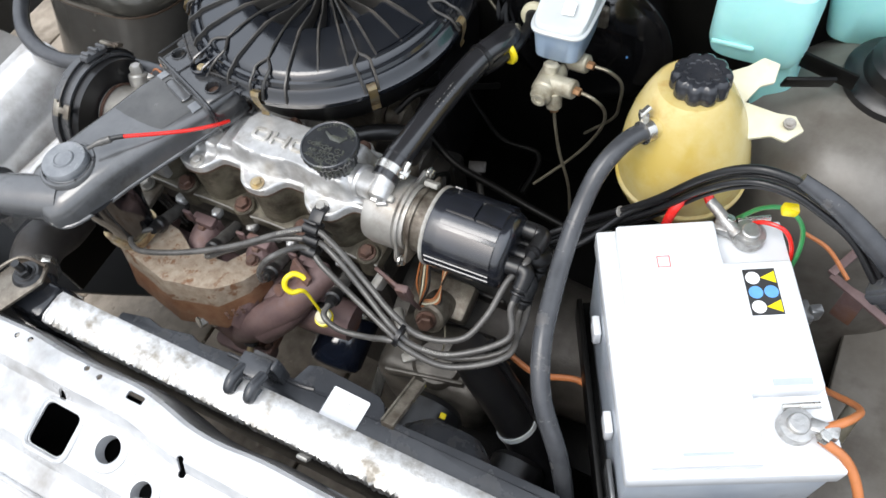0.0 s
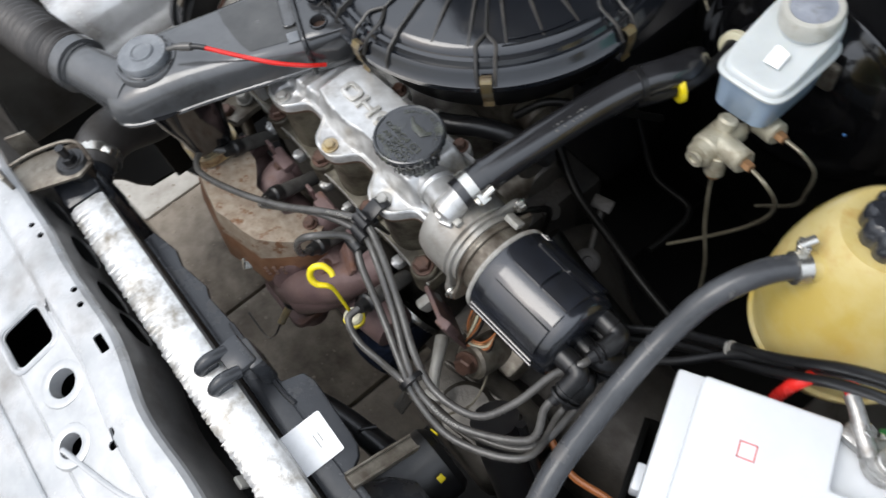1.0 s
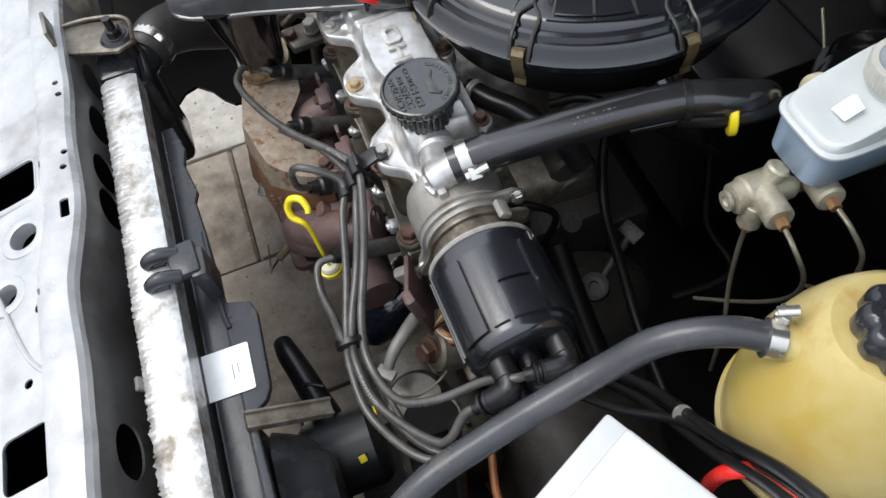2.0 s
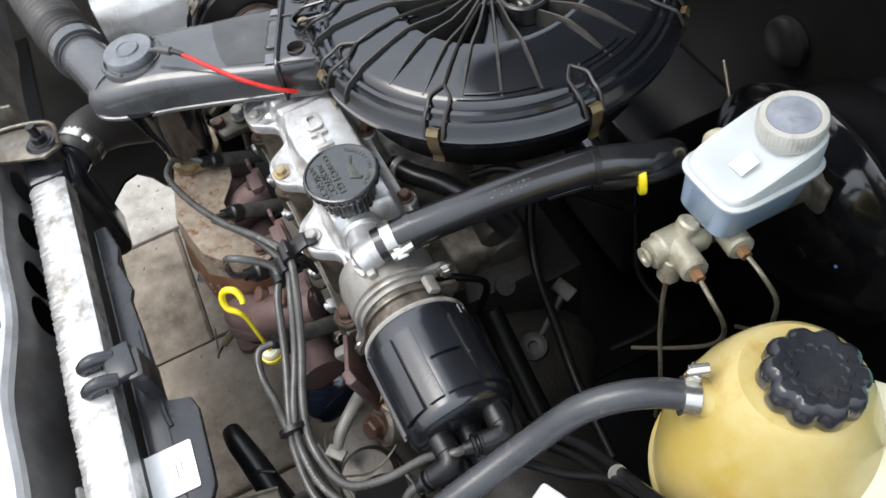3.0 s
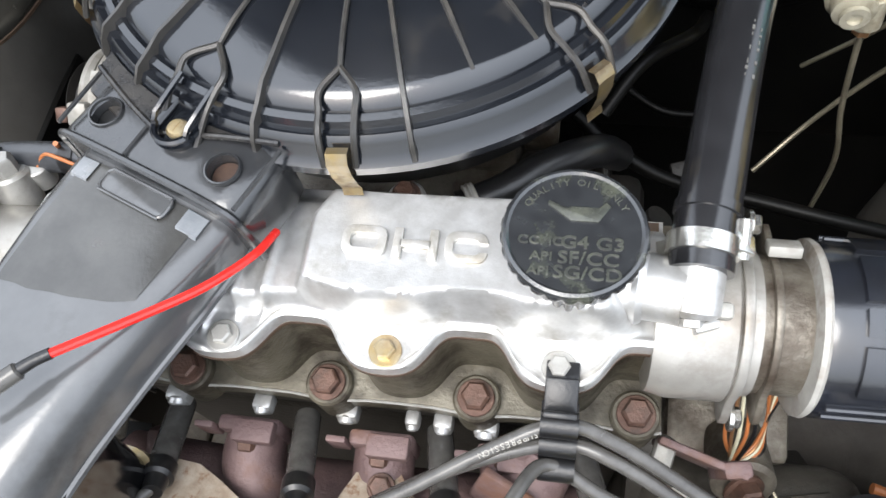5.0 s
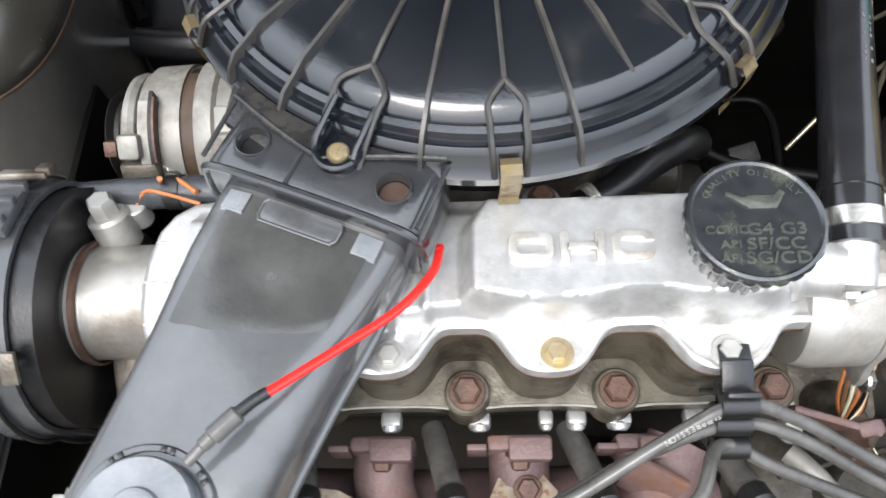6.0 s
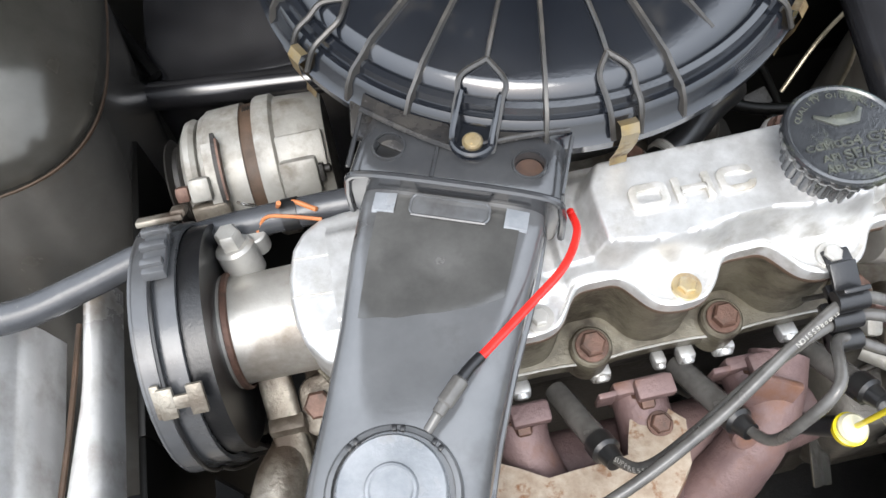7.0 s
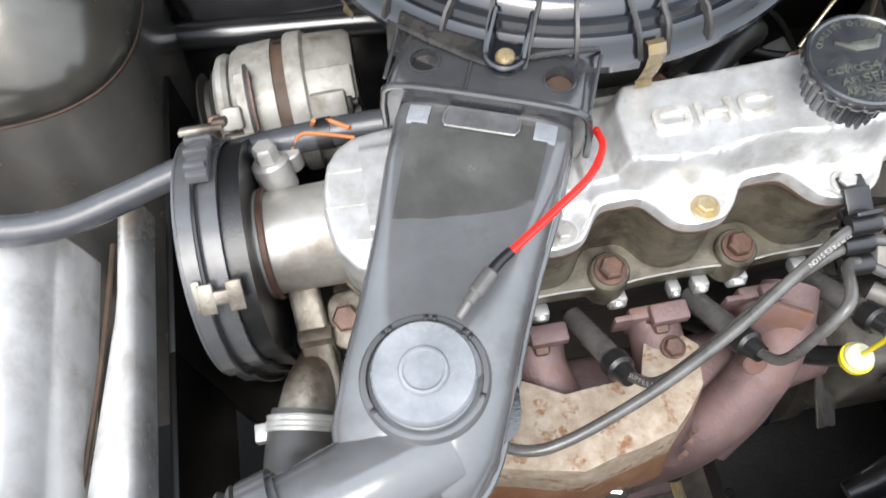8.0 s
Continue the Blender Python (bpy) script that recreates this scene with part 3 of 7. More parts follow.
part("flange_clip", box((0.012, 0.010, 0.004), pose(0.205, -0.2405, 0.776, -60), 0.001), M["alu2"], slam)
for x, y, r in ((0.034, -0.316, 0.0135), (0.088, -0.335, 0.011)):
    part("pressed_ring", lathe((x, y, 0.797 + (y + 0.290) * 0.18), (0, -0.18, 1), [(-0.001, r + 0.010), (0.0022, r + 0.008), (0.0030, r + 0.004), (0.0018, r), (-0.012, r - 0.001)], 32, cap=False), M["paint"], slam)
frame_path = [(-0.031 + a, -0.323 + b) for a, b in rounded(0.052, 0.050, 0.010)]
part("pressed_ring", tube([(x, y, 0.7972 + (y + 0.290) * 0.18) for x, y in frame_path + frame_path[:1]], 0.0030, 8, 2), M["paint"], slam)
for x in (0.155, 0.42):
    part("pressed_bead", join(tube([(x - 0.07, -0.343, 0.789), (x, -0.318, 0.794), (x + 0.03, -0.296, 0.799)], 0.0025, 8)), M["paint"], slam)
part("lower_lip", join(tube([(-0.6, -0.384, 0.759), (0.8, -0.384, 0.759)], 0.003, 8, straight=True)), M["paint"], slam)

# inner wings, bulkhead and bonnet close the bay
wing_l = thing("wing_left", (-0.5, 0.0, 0.2), "pale painted inner wing edge with a brown sealed seam", "body panel", kind="structure")
SWAP = Matrix(((0, 1, 0, 0), (1, 0, 0, 0), (0, 0, 1, 0), (0, 0, 0, 1)))
prof_l = [(-0.511, 0.7470), (-0.495, 0.751), (-0.480, 0.7565), (-0.465, 0.7575), (-0.452, 0.753), (-0.441, 0.744), (-0.433, 0.731), (-0.428, 0.715), (-0.424, 0.69), (-0.422, 0.66)]
part("wing_bead", extrude_profile(prof_l, -0.13, 0.112, 0.003, SWAP), M["winglit"], wing_l, "rounded edge with sky brightness in its colour", 60)
part("wing_top", extrude_profile([(-0.75, 0.770), (-0.68, 0.763), (-0.62, 0.757), (-0.54, 0.748), (-0.5115, 0.7465)], -0.13, 0.112, 0.003, SWAP), M["wingdull"], wing_l, "dull brown-grey shelf", 60)
prof_m = [(-0.4030, 0.640), (-0.4020, 0.664), (-0.4000, 0.678), (-0.3970, 0.6870), (-0.3925, 0.6910), (-0.3875, 0.6900), (-0.3840, 0.6840), (-0.3822, 0.670), (-0.3815, 0.652)]
strip_mesh = extrude_profile(prof_m, -0.13, 0.150, 0.003, SWAP, steps=14)
for v in strip_mesh.verts:
    v.co.x -= 0.14 * max(0.0, 0.06 - v.co.y) * smooth01(-0.386, -0.398, v.co.x)
part("wing_flange", strip_mesh, M["winglit"], wing_l, "", 60)
part("sealed_seam", tube([(-0.436, -0.13, 0.672), (-0.424, -0.06, 0.675), (-0.412, 0.03, 0.676), (-0.407, 0.12, 0.672)], 0.0022, 8), M["seam"], wing_l)
part("wing_screw", hexhead((-0.456, 0.008, 0.728), (0.3, 0, 1), 0.008, 0.004, 0.006), M["winglit"], wing_l)
# unseen walls added to stop side light and keep this gap black
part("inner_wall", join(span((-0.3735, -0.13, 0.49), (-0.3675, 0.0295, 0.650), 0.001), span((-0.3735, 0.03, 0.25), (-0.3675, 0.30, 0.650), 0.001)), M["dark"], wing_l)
# added black sheet: its outline stands in for shade round the visible paving
filler_edge = [(-0.503, -0.302), (-0.545, -0.276), (-0.572, -0.255), (-0.580, -0.232), (-0.555, -0.208), (-0.525, -0.192), (-0.505, -0.175), (-0.500, -0.118), (-0.420, -0.090), (-0.345, -0.060), (-0.345, 0.028), (-0.376, 0.028), (-0.376, 0.110), (-0.745, 0.110), (-0.745, -0.43), (-0.503, -0.43)]
part("splash_shield", prism(filler_edge, 0.360, 0.366), M["dark"], wing_l, "black sheet added to darken the gap round the paving")
part("wing_side", join(span((-0.76, -0.44, 0.30), (-0.75, -0.101, 0.80), 0), span((-0.76, -0.10, 0.60), (-0.75, 0.60, 0.80), 0)), M["wingdull"], wing_l)

tower = thing("strut_tower", (-0.52, 0.33, 0.2), "dull olive-grey strut tower pressing on the inner wing", "strut tower", kind="structure")


def tower_ring(k, z, lean=0.0):
    """A rounded square round the strut's axis; lean draws the front foot towards the radiator."""
    return [V(-0.505 + x, 0.362 + y - lean * (1.0 if y < 0 else 0.4), z) for x, y in oval(0.284 * k, 0.292 * k, 3.1, 64)]


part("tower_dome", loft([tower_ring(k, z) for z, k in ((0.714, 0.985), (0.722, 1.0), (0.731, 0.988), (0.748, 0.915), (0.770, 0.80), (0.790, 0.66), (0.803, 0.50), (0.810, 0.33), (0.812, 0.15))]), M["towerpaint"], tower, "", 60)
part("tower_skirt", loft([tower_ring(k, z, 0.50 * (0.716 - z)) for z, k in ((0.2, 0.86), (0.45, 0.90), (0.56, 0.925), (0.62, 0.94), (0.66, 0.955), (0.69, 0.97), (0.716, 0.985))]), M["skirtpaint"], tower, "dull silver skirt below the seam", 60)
part("sealer_bead", loft([tower_ring(k, z) for z, k in ((0.7115, 0.975), (0.712, 0.992), (0.715, 0.995), (0.716, 0.978))]), M["seam"], tower)

tower_r = thing("strut_tower", (0.605, 0.345, 0.2), "brownish grey strut tower with a round black rubber cap", "strut tower", kind="structure")
part("tower_dome", lathe((0.605, 0.345, 0.0), (0, 0, 1), [(0.2, 0.165), (0.62, 0.152), (0.72, 0.148), (0.752, 0.144), (0.785, 0.128), (0.806, 0.10), (0.816, 0.075), (0.818, 0.0)], 56), M["bay"], tower_r)
part("rubber_cap", lathe((0.607, 0.372, 0.816), (0, 0, 1), [(-0.002, 0.062), (0.01, 0.062), (0.016, 0.055), (0.017, 0.045), (0.034, 0.042), (0.04, 0.034), (0.04, 0.0)], 48), M["rubber"], tower_r, "ribbed black rubber cap")

bulk = thing("bulkhead", (0.1, 0.6, 0.2), "nearly black bulkhead with a glossy cross rail", "bulkhead", kind="structure")
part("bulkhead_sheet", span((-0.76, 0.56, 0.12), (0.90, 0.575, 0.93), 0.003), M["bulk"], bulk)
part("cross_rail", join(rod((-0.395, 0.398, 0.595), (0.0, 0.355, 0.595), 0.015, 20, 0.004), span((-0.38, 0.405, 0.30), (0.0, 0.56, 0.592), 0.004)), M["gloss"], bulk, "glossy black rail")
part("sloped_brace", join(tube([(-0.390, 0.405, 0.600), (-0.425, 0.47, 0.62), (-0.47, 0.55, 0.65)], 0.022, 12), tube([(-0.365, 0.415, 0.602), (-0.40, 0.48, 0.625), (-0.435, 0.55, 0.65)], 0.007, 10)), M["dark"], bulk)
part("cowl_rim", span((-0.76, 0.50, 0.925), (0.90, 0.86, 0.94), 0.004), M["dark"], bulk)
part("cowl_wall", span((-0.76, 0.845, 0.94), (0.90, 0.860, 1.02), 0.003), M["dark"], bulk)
part("grommet", lathe((0.05, 0.558, 0.72), (0, -1, 0), [(0, 0.03), (0.008, 0.03), (0.012, 0.024), (0.012, 0.0)], 24), M["rubber"], bulk)

wing_r = thing("wing_right", (0.8, 0.0, 0.2), "dull painted inner wing beside the battery", "body panel", kind="structure")
part("wing_side", span((0.80, -0.44, 0.2), (0.812, 0.60, 0.82), 0.002), M["bay"], wing_r)
part("wing_shelf", span((0.665, -0.43, 0.545), (0.80, 0.30, 0.56), 0.004), M["bay"], wing_r)
part("chassis_leg", span((0.60, -0.43, 0.30), (0.80, 0.58, 0.40), 0.006), M["dark"], wing_r)
bonnet_shape = [(-0.80, -0.65), (0.80, -0.65), (0.74, -0.25), (0.62, 0.30), (0.52, 0.58), (0.44, 0.65), (-0.44, 0.65), (-0.52, 0.58), (-0.62, 0.30), (-0.74, -0.25)]
bonnet = thing("bonnet", (0.07, 0.81, 0.95), "raised bonnet seen from its dark underside", "bonnet", kind="structure")
LIFT = pose(0.07, 0.505, 1.524, 118, 0, 0)
part("bonnet_skin", prism(bonnet_shape, -0.012, 0.0, LIFT, 0.004), M["bonnet"], bonnet)
part("bonnet_frame", tube([LIFT @ V(x * 0.90, y * 0.92, 0.006) for x, y in bonnet_shape + bonnet_shape[:1]], 0.014, 8, 3), M["bonnet"], bonnet, "stiffening rib")
# unseen floor sheets, added to block light leaking in from below
under = thing("undertray", (0.2, 0.2, 0.2), "black sheets added to close the floor of the bay against light", "undertray", kind="structure")
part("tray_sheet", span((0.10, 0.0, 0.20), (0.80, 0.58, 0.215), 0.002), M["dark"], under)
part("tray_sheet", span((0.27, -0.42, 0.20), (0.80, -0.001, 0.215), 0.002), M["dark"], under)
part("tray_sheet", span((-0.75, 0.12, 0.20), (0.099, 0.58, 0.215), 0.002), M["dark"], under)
# unseen plate added below the panel so its holes show black
solo("lower_crossmember", span((-0.60, -0.428, 0.66), (0.80, -0.252, 0.668), 0.002), M["dark"], (0.1, -0.34, 0.66), "dark plate added under the front crossmember to blacken its holes", "body panel", kind="structure")

# ---- air filter ----
FC = V(-0.033, 0.246, 0)
air = thing("air_filter", (FC.x, FC.y, 0.79), "large round black plastic air filter with a ribbed lid", "air filter")
# rubber black instead of plastic: the rim's shade is put into the colour
part("filter_base", lathe(FC, (0, 0, 1), [(0.775, 0.0), (0.775, 0.09), (0.792, 0.140), (0.800, 0.150), (0.843, 0.1655), (0.847, 0.1730), (0.852, 0.1745)], 96), M["rubber"], air)
LID = [(0.850, 0.166), (0.851, 0.1765), (0.857, 0.1770), (0.861, 0.1725), (0.868, 0.1705), (0.871, 0.1675), (0.8705, 0.1640), (0.8745, 0.1620), (0.8755, 0.1585), (0.8745, 0.1560), (0.8790, 0.1530),
       (0.8810, 0.148), (0.8870, 0.118), (0.8895, 0.098), (0.8880, 0.091), (0.8780, 0.085), (0.8700, 0.080), (0.8685, 0.050), (0.8700, 0.030), (0.8790, 0.0265), (0.8810, 0.022), (0.8815, 0.0)]
lid = part("lid", lathe(FC, (0, 0, 1), LID, 128), M["lid"], air, "ribbed black lid, dusty round the rim")


def rib_mesh(r_out, drop):
    """One radial fin of the lid, standing along +x."""
    top = [(0.020, 0.8835), (0.060, 0.8835), (0.088, 0.8905), (0.100, 0.8925), (0.120, 0.8900), (0.150, 0.8845), (0.158, 0.8800), (0.168, 0.8755), (0.1735, 0.8680), (0.1765, 0.860)]
    top = [(r, z) for r, z in top if r <= r_out + 1e-6]
    low = [(r, z - (0.016 if 0.02 < r < 0.09 else 0.008)) for r, z in top]
    if drop:
        top[-1] = (top[-1][0], low[-1][1] + 0.004)
    bm = bmesh.new()
    w = 0.00125
    rows = [[bm.verts.new((r, s * w * k, z)) for (r, z), k in ((lo, 1.6), (hi, 0.8)) for s in (1, -1)] for lo, hi in zip(low, top)]
    for a, b in zip(rows, rows[1:]):
        for i, j in ((0, 1), (1, 3), (3, 2), (2, 0)):
            bm.faces.new((a[i], a[j], b[j], b[i]))
    bm.faces.new((rows[0][0], rows[0][1], rows[0][3], rows[0][2]))
    bm.faces.new((rows[-1][0], rows[-1][1], rows[-1][3], rows[-1][2]))
    return mesh_of("rib", bm, M["ribdust"], V(0, 0, 0), 35)


rib_long, rib_short = rib_mesh(0.1765, False), rib_mesh(0.150, True)
STEP = 360 / 28
loops = (-86.7, -43.4, 1.0, 47.0, 93.0, 140.0, -152.0, -113.5)
for k in range(28):
    a = -100.9 + STEP * k
    a = (a + 180) % 360 - 180
    if min(abs(a - c) for c in loops) < 4.0:
        continue
    rib = new("rib", rib_short if -70 < a < 55 else rib_long)
    rib.parent, rib.location, rib.rotation_euler = lid, (0, 0, -0.79), (0, 0, radians(a))
for c in loops:
    m = Matrix.Translation(FC) @ pose(0, 0, 0, 0, 0, c)
    wide = 0.0085 if c != -113.5 else 0.012
    far = 0.1775 if c != -113.5 else 0.186
    inner = 0.150
    b = join(*[tube([m @ V(0.030, 0, 0.882), m @ V(0.085, 0, 0.890), m @ V(0.12, 0, 0.8885), m @ V(inner - 0.012, 0, 0.884)], 0.0014, 6)] if not -36 < c < 55 else [],
             *[tube([m @ V(inner - 0.012, 0, 0.884), m @ V(inner, s * wide, 0.8825), m @ V(0.160, s * wide, 0.8785), m @ V(0.170, s * wide, 0.874), m @ V(far, s * wide * 0.9, 0.860)], 0.0017, 6) for s in (1, -1)])
    part("loop_rib", b, M["ribdust"], lid)
    if c != -113.5:
        strap = [(0.1725, 0.8690), (0.1770, 0.8705), (0.1805, 0.866), (0.1800, 0.855), (0.1775, 0.845), (0.1745, 0.836), (0.1760, 0.831)]
        b = bmesh.new()
        w = 0.0052
        rows = [(b.verts.new(m @ V(r, -w, z)), b.verts.new(m @ V(r, w, z))) for r, z in strap]
        for p, q in zip(rows, rows[1:]):
            b.faces.new((p[0], p[1], q[1], q[0]))
        bmesh.ops.solidify(b, geom=b.faces[:], thickness=0.0014)
        part("spring_clip", b, M["brass"], air, "tarnished spring clip")
# pointed lip of the base over the duct's collar
rim_arc = [(FC.x + 0.172 * math.cos(radians(a)), FC.y + 0.172 * math.sin(radians(a))) for a in np.linspace(-98, -136, 12)]
lip = [(-0.160, 0.117), (-0.136, 0.095), (-0.116, 0.0795), (-0.108, 0.0785), (-0.080, 0.078), (-0.053, 0.076)]
part("collar_lip", join(prism(lip + rim_arc, 0.8645, 0.8668), tube([(x, y, 0.8662) for x, y in lip], 0.0017, 8, 4)), M["dusty"], air)
# screw lug with its raised wall
lm = Matrix.Translation(FC) @ pose(0, 0, 0, 0, 0, -113.5)
lug = [(0.158, -0.0105), (0.158, 0.0105)] + [(0.181 + 0.0105 * math.cos(a), 0.0105 * math.sin(a)) for a in np.linspace(math.pi / 2, -math.pi / 2, 11)]
part("screw_lug", join(prism(lug, 0.850, 0.8672, lm), tube([lm @ V(x, y, z) for (x, y), z in zip(lug[1:] + lug[:1], [0.8795, 0.8755] + [0.8715] * 9 + [0.8755, 0.8795])], 0.0017, 6, 2), tube([lm @ V(x, y, 0.8690) for x, y in lug[1:] + lug[:1]], 0.0019, 6, 2)), M["lid"], lid)
part("lid_screw", join(lathe(lm @ V(0.181, 0, 0.8672), (0, 0, 1), [(0, 0.0056), (0.0015, 0.0056), (0.0030, 0.0043), (0.0034, 0.0)], 20), box((0.006, 0.0012, 0.001), lm @ Matrix.Translation((0.181, 0, 0.8704)), 0)), M["brass"], lid, "brass-coloured cross-head screw")
NUT = V(0.006, 0.262, 0)
part("nut_well", lathe(NUT, (0, 0, 1), [(0.8700, 0.0225), (0.8862, 0.0225), (0.8875, 0.0205), (0.8870, 0.0185), (0.8735, 0.018)], 32), M["dusty"], lid)
part("lid_nut", join(lathe(NUT, (0, 0, 1), [(0.870, 0.0165), (0.8745, 0.0165), (0.8755, 0.014)], 28), hexhead(NUT + V(0, 0, 0.8755), (0, 0, 1), 0.015, 0.007), rod(NUT + V(0, 0, 0.882), NUT + V(0, 0, 0.889), 0.004)), M["alu2"], lid, "pale steel nut on a washer")
for rr, a0, a1 in ((0.1505, -38, -8), (0.1455, -36, -12), (0.1405, 4, 22), (0.1455, 3, 24), (0.151, 2, 28)):
    part("moulded_arc", tube([FC + V(rr * math.cos(radians(a)), rr * math.sin(radians(a)), 0.8812 + (0.1505 - rr) * 0.2) for a in np.linspace(a0, a1, 7)], 0.0013, 6, 4), M["lid"], lid)
part("moulded_mark", join(*[lathe(FC + V(-0.118, 0.045, 0.8857), (0, 0, 1), [(0, r + 0.001), (0.001, r + 0.001), (0.001, r), (0, r)], 20) for r in (0.005, 0.0025)]), M["lid"], lid)
# the skirt plate that covers the mouth of the duct
skirt = [(-0.165, 0.135), (-0.168, 0.108), (-0.135, 0.083), (-0.118, 0.066), (-0.098, 0.068), (-0.050, 0.072), (-0.035, 0.078), (-0.04, 0.10), (-0.10, 0.12)]
part("skirt_plate", prism(skirt, 0.852, 0.8585, None, 0.0015), M["dusty"], air)

# ---- intake duct ----
duct = thing("intake_duct", (-0.16, -0.02, 0.80), "flat grey-black plastic intake duct with an elbow", "air duct")
D0, D1 = V(-0.113, 0.078, 0), V(-0.181, -0.088, 0)
ax = (D1 - D0).normalized()
side = V(-ax.y, ax.x, 0)


def ring(c, d, w, h, top, p=4.0):
    s = V(-d.y, d.x, 0).normalized()
    return [c + s * x + V(0, 0, top - h / 2 + y) for x, y in oval(w, h, p)]


body_rows = [(0.000, 0.100, 0.044, 0.852, 5), (0.030, 0.102, 0.044, 0.8525, 5), (0.060, 0.099, 0.046, 0.853, 5), (0.100, 0.091, 0.050, 0.853, 4.5), (0.140, 0.087, 0.052, 0.853, 4), (0.175, 0.087, 0.052, 0.851, 3.6), (0.205, 0.084, 0.050, 0.847, 3.2), (0.225, 0.070, 0.040, 0.839, 2.6), (0.233, 0.044, 0.020, 0.828, 2.2)]
part("duct_body", loft([ring(D0 + ax * s, ax, w, h, t, p) for s, w, h, t, p in body_rows]), M["duct"], duct, "grey-black duct with faint scuffs", 50)


def duct_top(t, u, lift=0.0):
    """A point on the duct's upper skin, t along it and u across it from -1 to 1."""
    w, h, top, p = (float(np.interp(t, [q[0] for q in body_rows], [q[c] for q in body_rows])) for c in (1, 2, 3, 4))
    return D0 + ax * t + side * (u * w / 2) + V(0, 0, top - h / 2 + h / 2 * (1 - abs(u) ** p) ** (1 / p) + lift)


# a thin darker skin over the upper half of the duct
dark_skin = bmesh.new()
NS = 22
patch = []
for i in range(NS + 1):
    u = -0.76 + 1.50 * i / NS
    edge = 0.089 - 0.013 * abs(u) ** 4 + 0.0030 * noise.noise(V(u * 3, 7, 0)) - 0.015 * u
    patch.append([dark_skin.verts.new(duct_top(0.024 + (edge - 0.024) * j / 14, u, 0.0005 if j < 14 else 0.0001)) for j in range(15)])
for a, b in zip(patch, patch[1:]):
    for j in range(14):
        dark_skin.faces.new((a[j], a[j + 1], b[j + 1], b[j]))
part("oily_stain", dark_skin, M["ductdark"], duct, "darker patch on the upper half", 60)
for u in (-0.70, 0.70):
    lug = bmesh.new()
    lug_rows = [[lug.verts.new(duct_top(t, u + du, z)) for du in (-0.12, -0.10, 0.10, 0.12)] for t, z in ((0.0235, 0.0), (0.0245, 0.0016), (0.0350, 0.0016), (0.0362, 0.0))]
    for a, b in zip(lug_rows, lug_rows[1:]):
        for j in range(3):
            lug.faces.new((a[j], a[j + 1], b[j + 1], b[j]))
    part("moulded_lug", lug, M["capgrey"], duct, "pale scuffed lug")
part("duct_collar", cut(loft([ring(D0 + ax * s, ax, w, h, t, 5.5) for s, w, h, t in ((-0.022, 0.112, 0.050, 0.862), (-0.012, 0.116, 0.052, 0.8635), (0.016, 0.118, 0.052, 0.8640), (0.021, 0.114, 0.050, 0.862), (0.0215, 0.102, 0.046, 0.855))]), *[prism([(D0.x + side.x * x + ax.x * 0.002 + 0.0078 * math.cos(TAU * k / 24), D0.y + side.y * x + ax.y * 0.002 + 0.0078 * math.sin(TAU * k / 24)) for k in range(24)], 0.8565, 0.88) for x in (-0.038, 0.038)]), M["collar"], duct, "dusty collar with two screw holes, dark reflection in its colour", 40)
part("collar_edge", tube([D0 + ax * 0.0205 + side * x + V(0, 0, z) for x, z in ((-0.060, 0.822), (-0.0585, 0.848), (-0.050, 0.862), (0, 0.8648), (0.050, 0.862), (0.0585, 0.848), (0.060, 0.822))], 0.0022, 8), M["collar"], duct)
for x in (-0.038, 0.038):
    part("collar_hole", lathe(D0 + side * x + ax * 0.002 + V(0, 0, 0.8642), (0, 0, 1), [(-0.0008, 0.0096), (0.0008, 0.0090), (0.0009, 0.0082), (-0.0004, 0.0078)], 24, cap=False), M["collar"], duct)
    part("hole_floor", lathe(D0 + side * x + ax * 0.002 + V(0, 0, 0.8567), (0, 0, 1), [(0, 0.0076), (0.0006, 0.0074), (0.0006, 0.0)], 24), M["rubber" if x < 0 else "rustdark"], duct)
for x in (-0.012, -0.058, 0.058):
    part("collar_rib", tube([D0 + side * x + ax * -0.018 + V(0, 0, 0.8642), D0 + side * x * 0.98 + ax * 0.018 + V(0, 0, 0.8642)], 0.0013, 6), M["collar"], duct)
fr = basis(D0 + ax * 0.030 + V(0, 0, 0.8535), side, (0, 0, 1))
part("moulded_pad", join(prism(rounded(0.042, 0.012, 0.004), -0.001, 0.0012, fr, 0.0005), tube([fr @ V(x, y, 0.0012) for x, y in rounded(0.042, 0.012, 0.004) + [rounded(0.042, 0.012, 0.004)[0]]], 0.0009, 6, 2)), M["duct"], duct)
for s in (1, -1):
    part("lower_seam", tube([D0 + ax * t + side * s * w + V(0, 0, z) for t, w, z in ((0.02, 0.0500, 0.820), (0.06, 0.0490, 0.819), (0.10, 0.0450, 0.816), (0.14, 0.0430, 0.814), (0.175, 0.0430, 0.812), (0.205, 0.0410, 0.811), (0.222, 0.034, 0.812), (0.231, 0.016, 0.814))], 0.0026, 8), M["duct"], duct)
E0, E1 = V(-0.175, -0.112, 0.822), V(-0.264, -0.140, 0.826)
part("elbow_tube", tube([E0, E0.lerp(E1, 0.35), E0.lerp(E1, 0.8), E1], [0.027, 0.0265, 0.0245, 0.0245], 24), M["duct"], duct)
part("elbow_bead", tube([E0.lerp(E1, 0.86), E0.lerp(E1, 0.9)], 0.0265, 24, straight=True), M["duct"], duct)
CAP = V(-0.179, -0.085, 0)
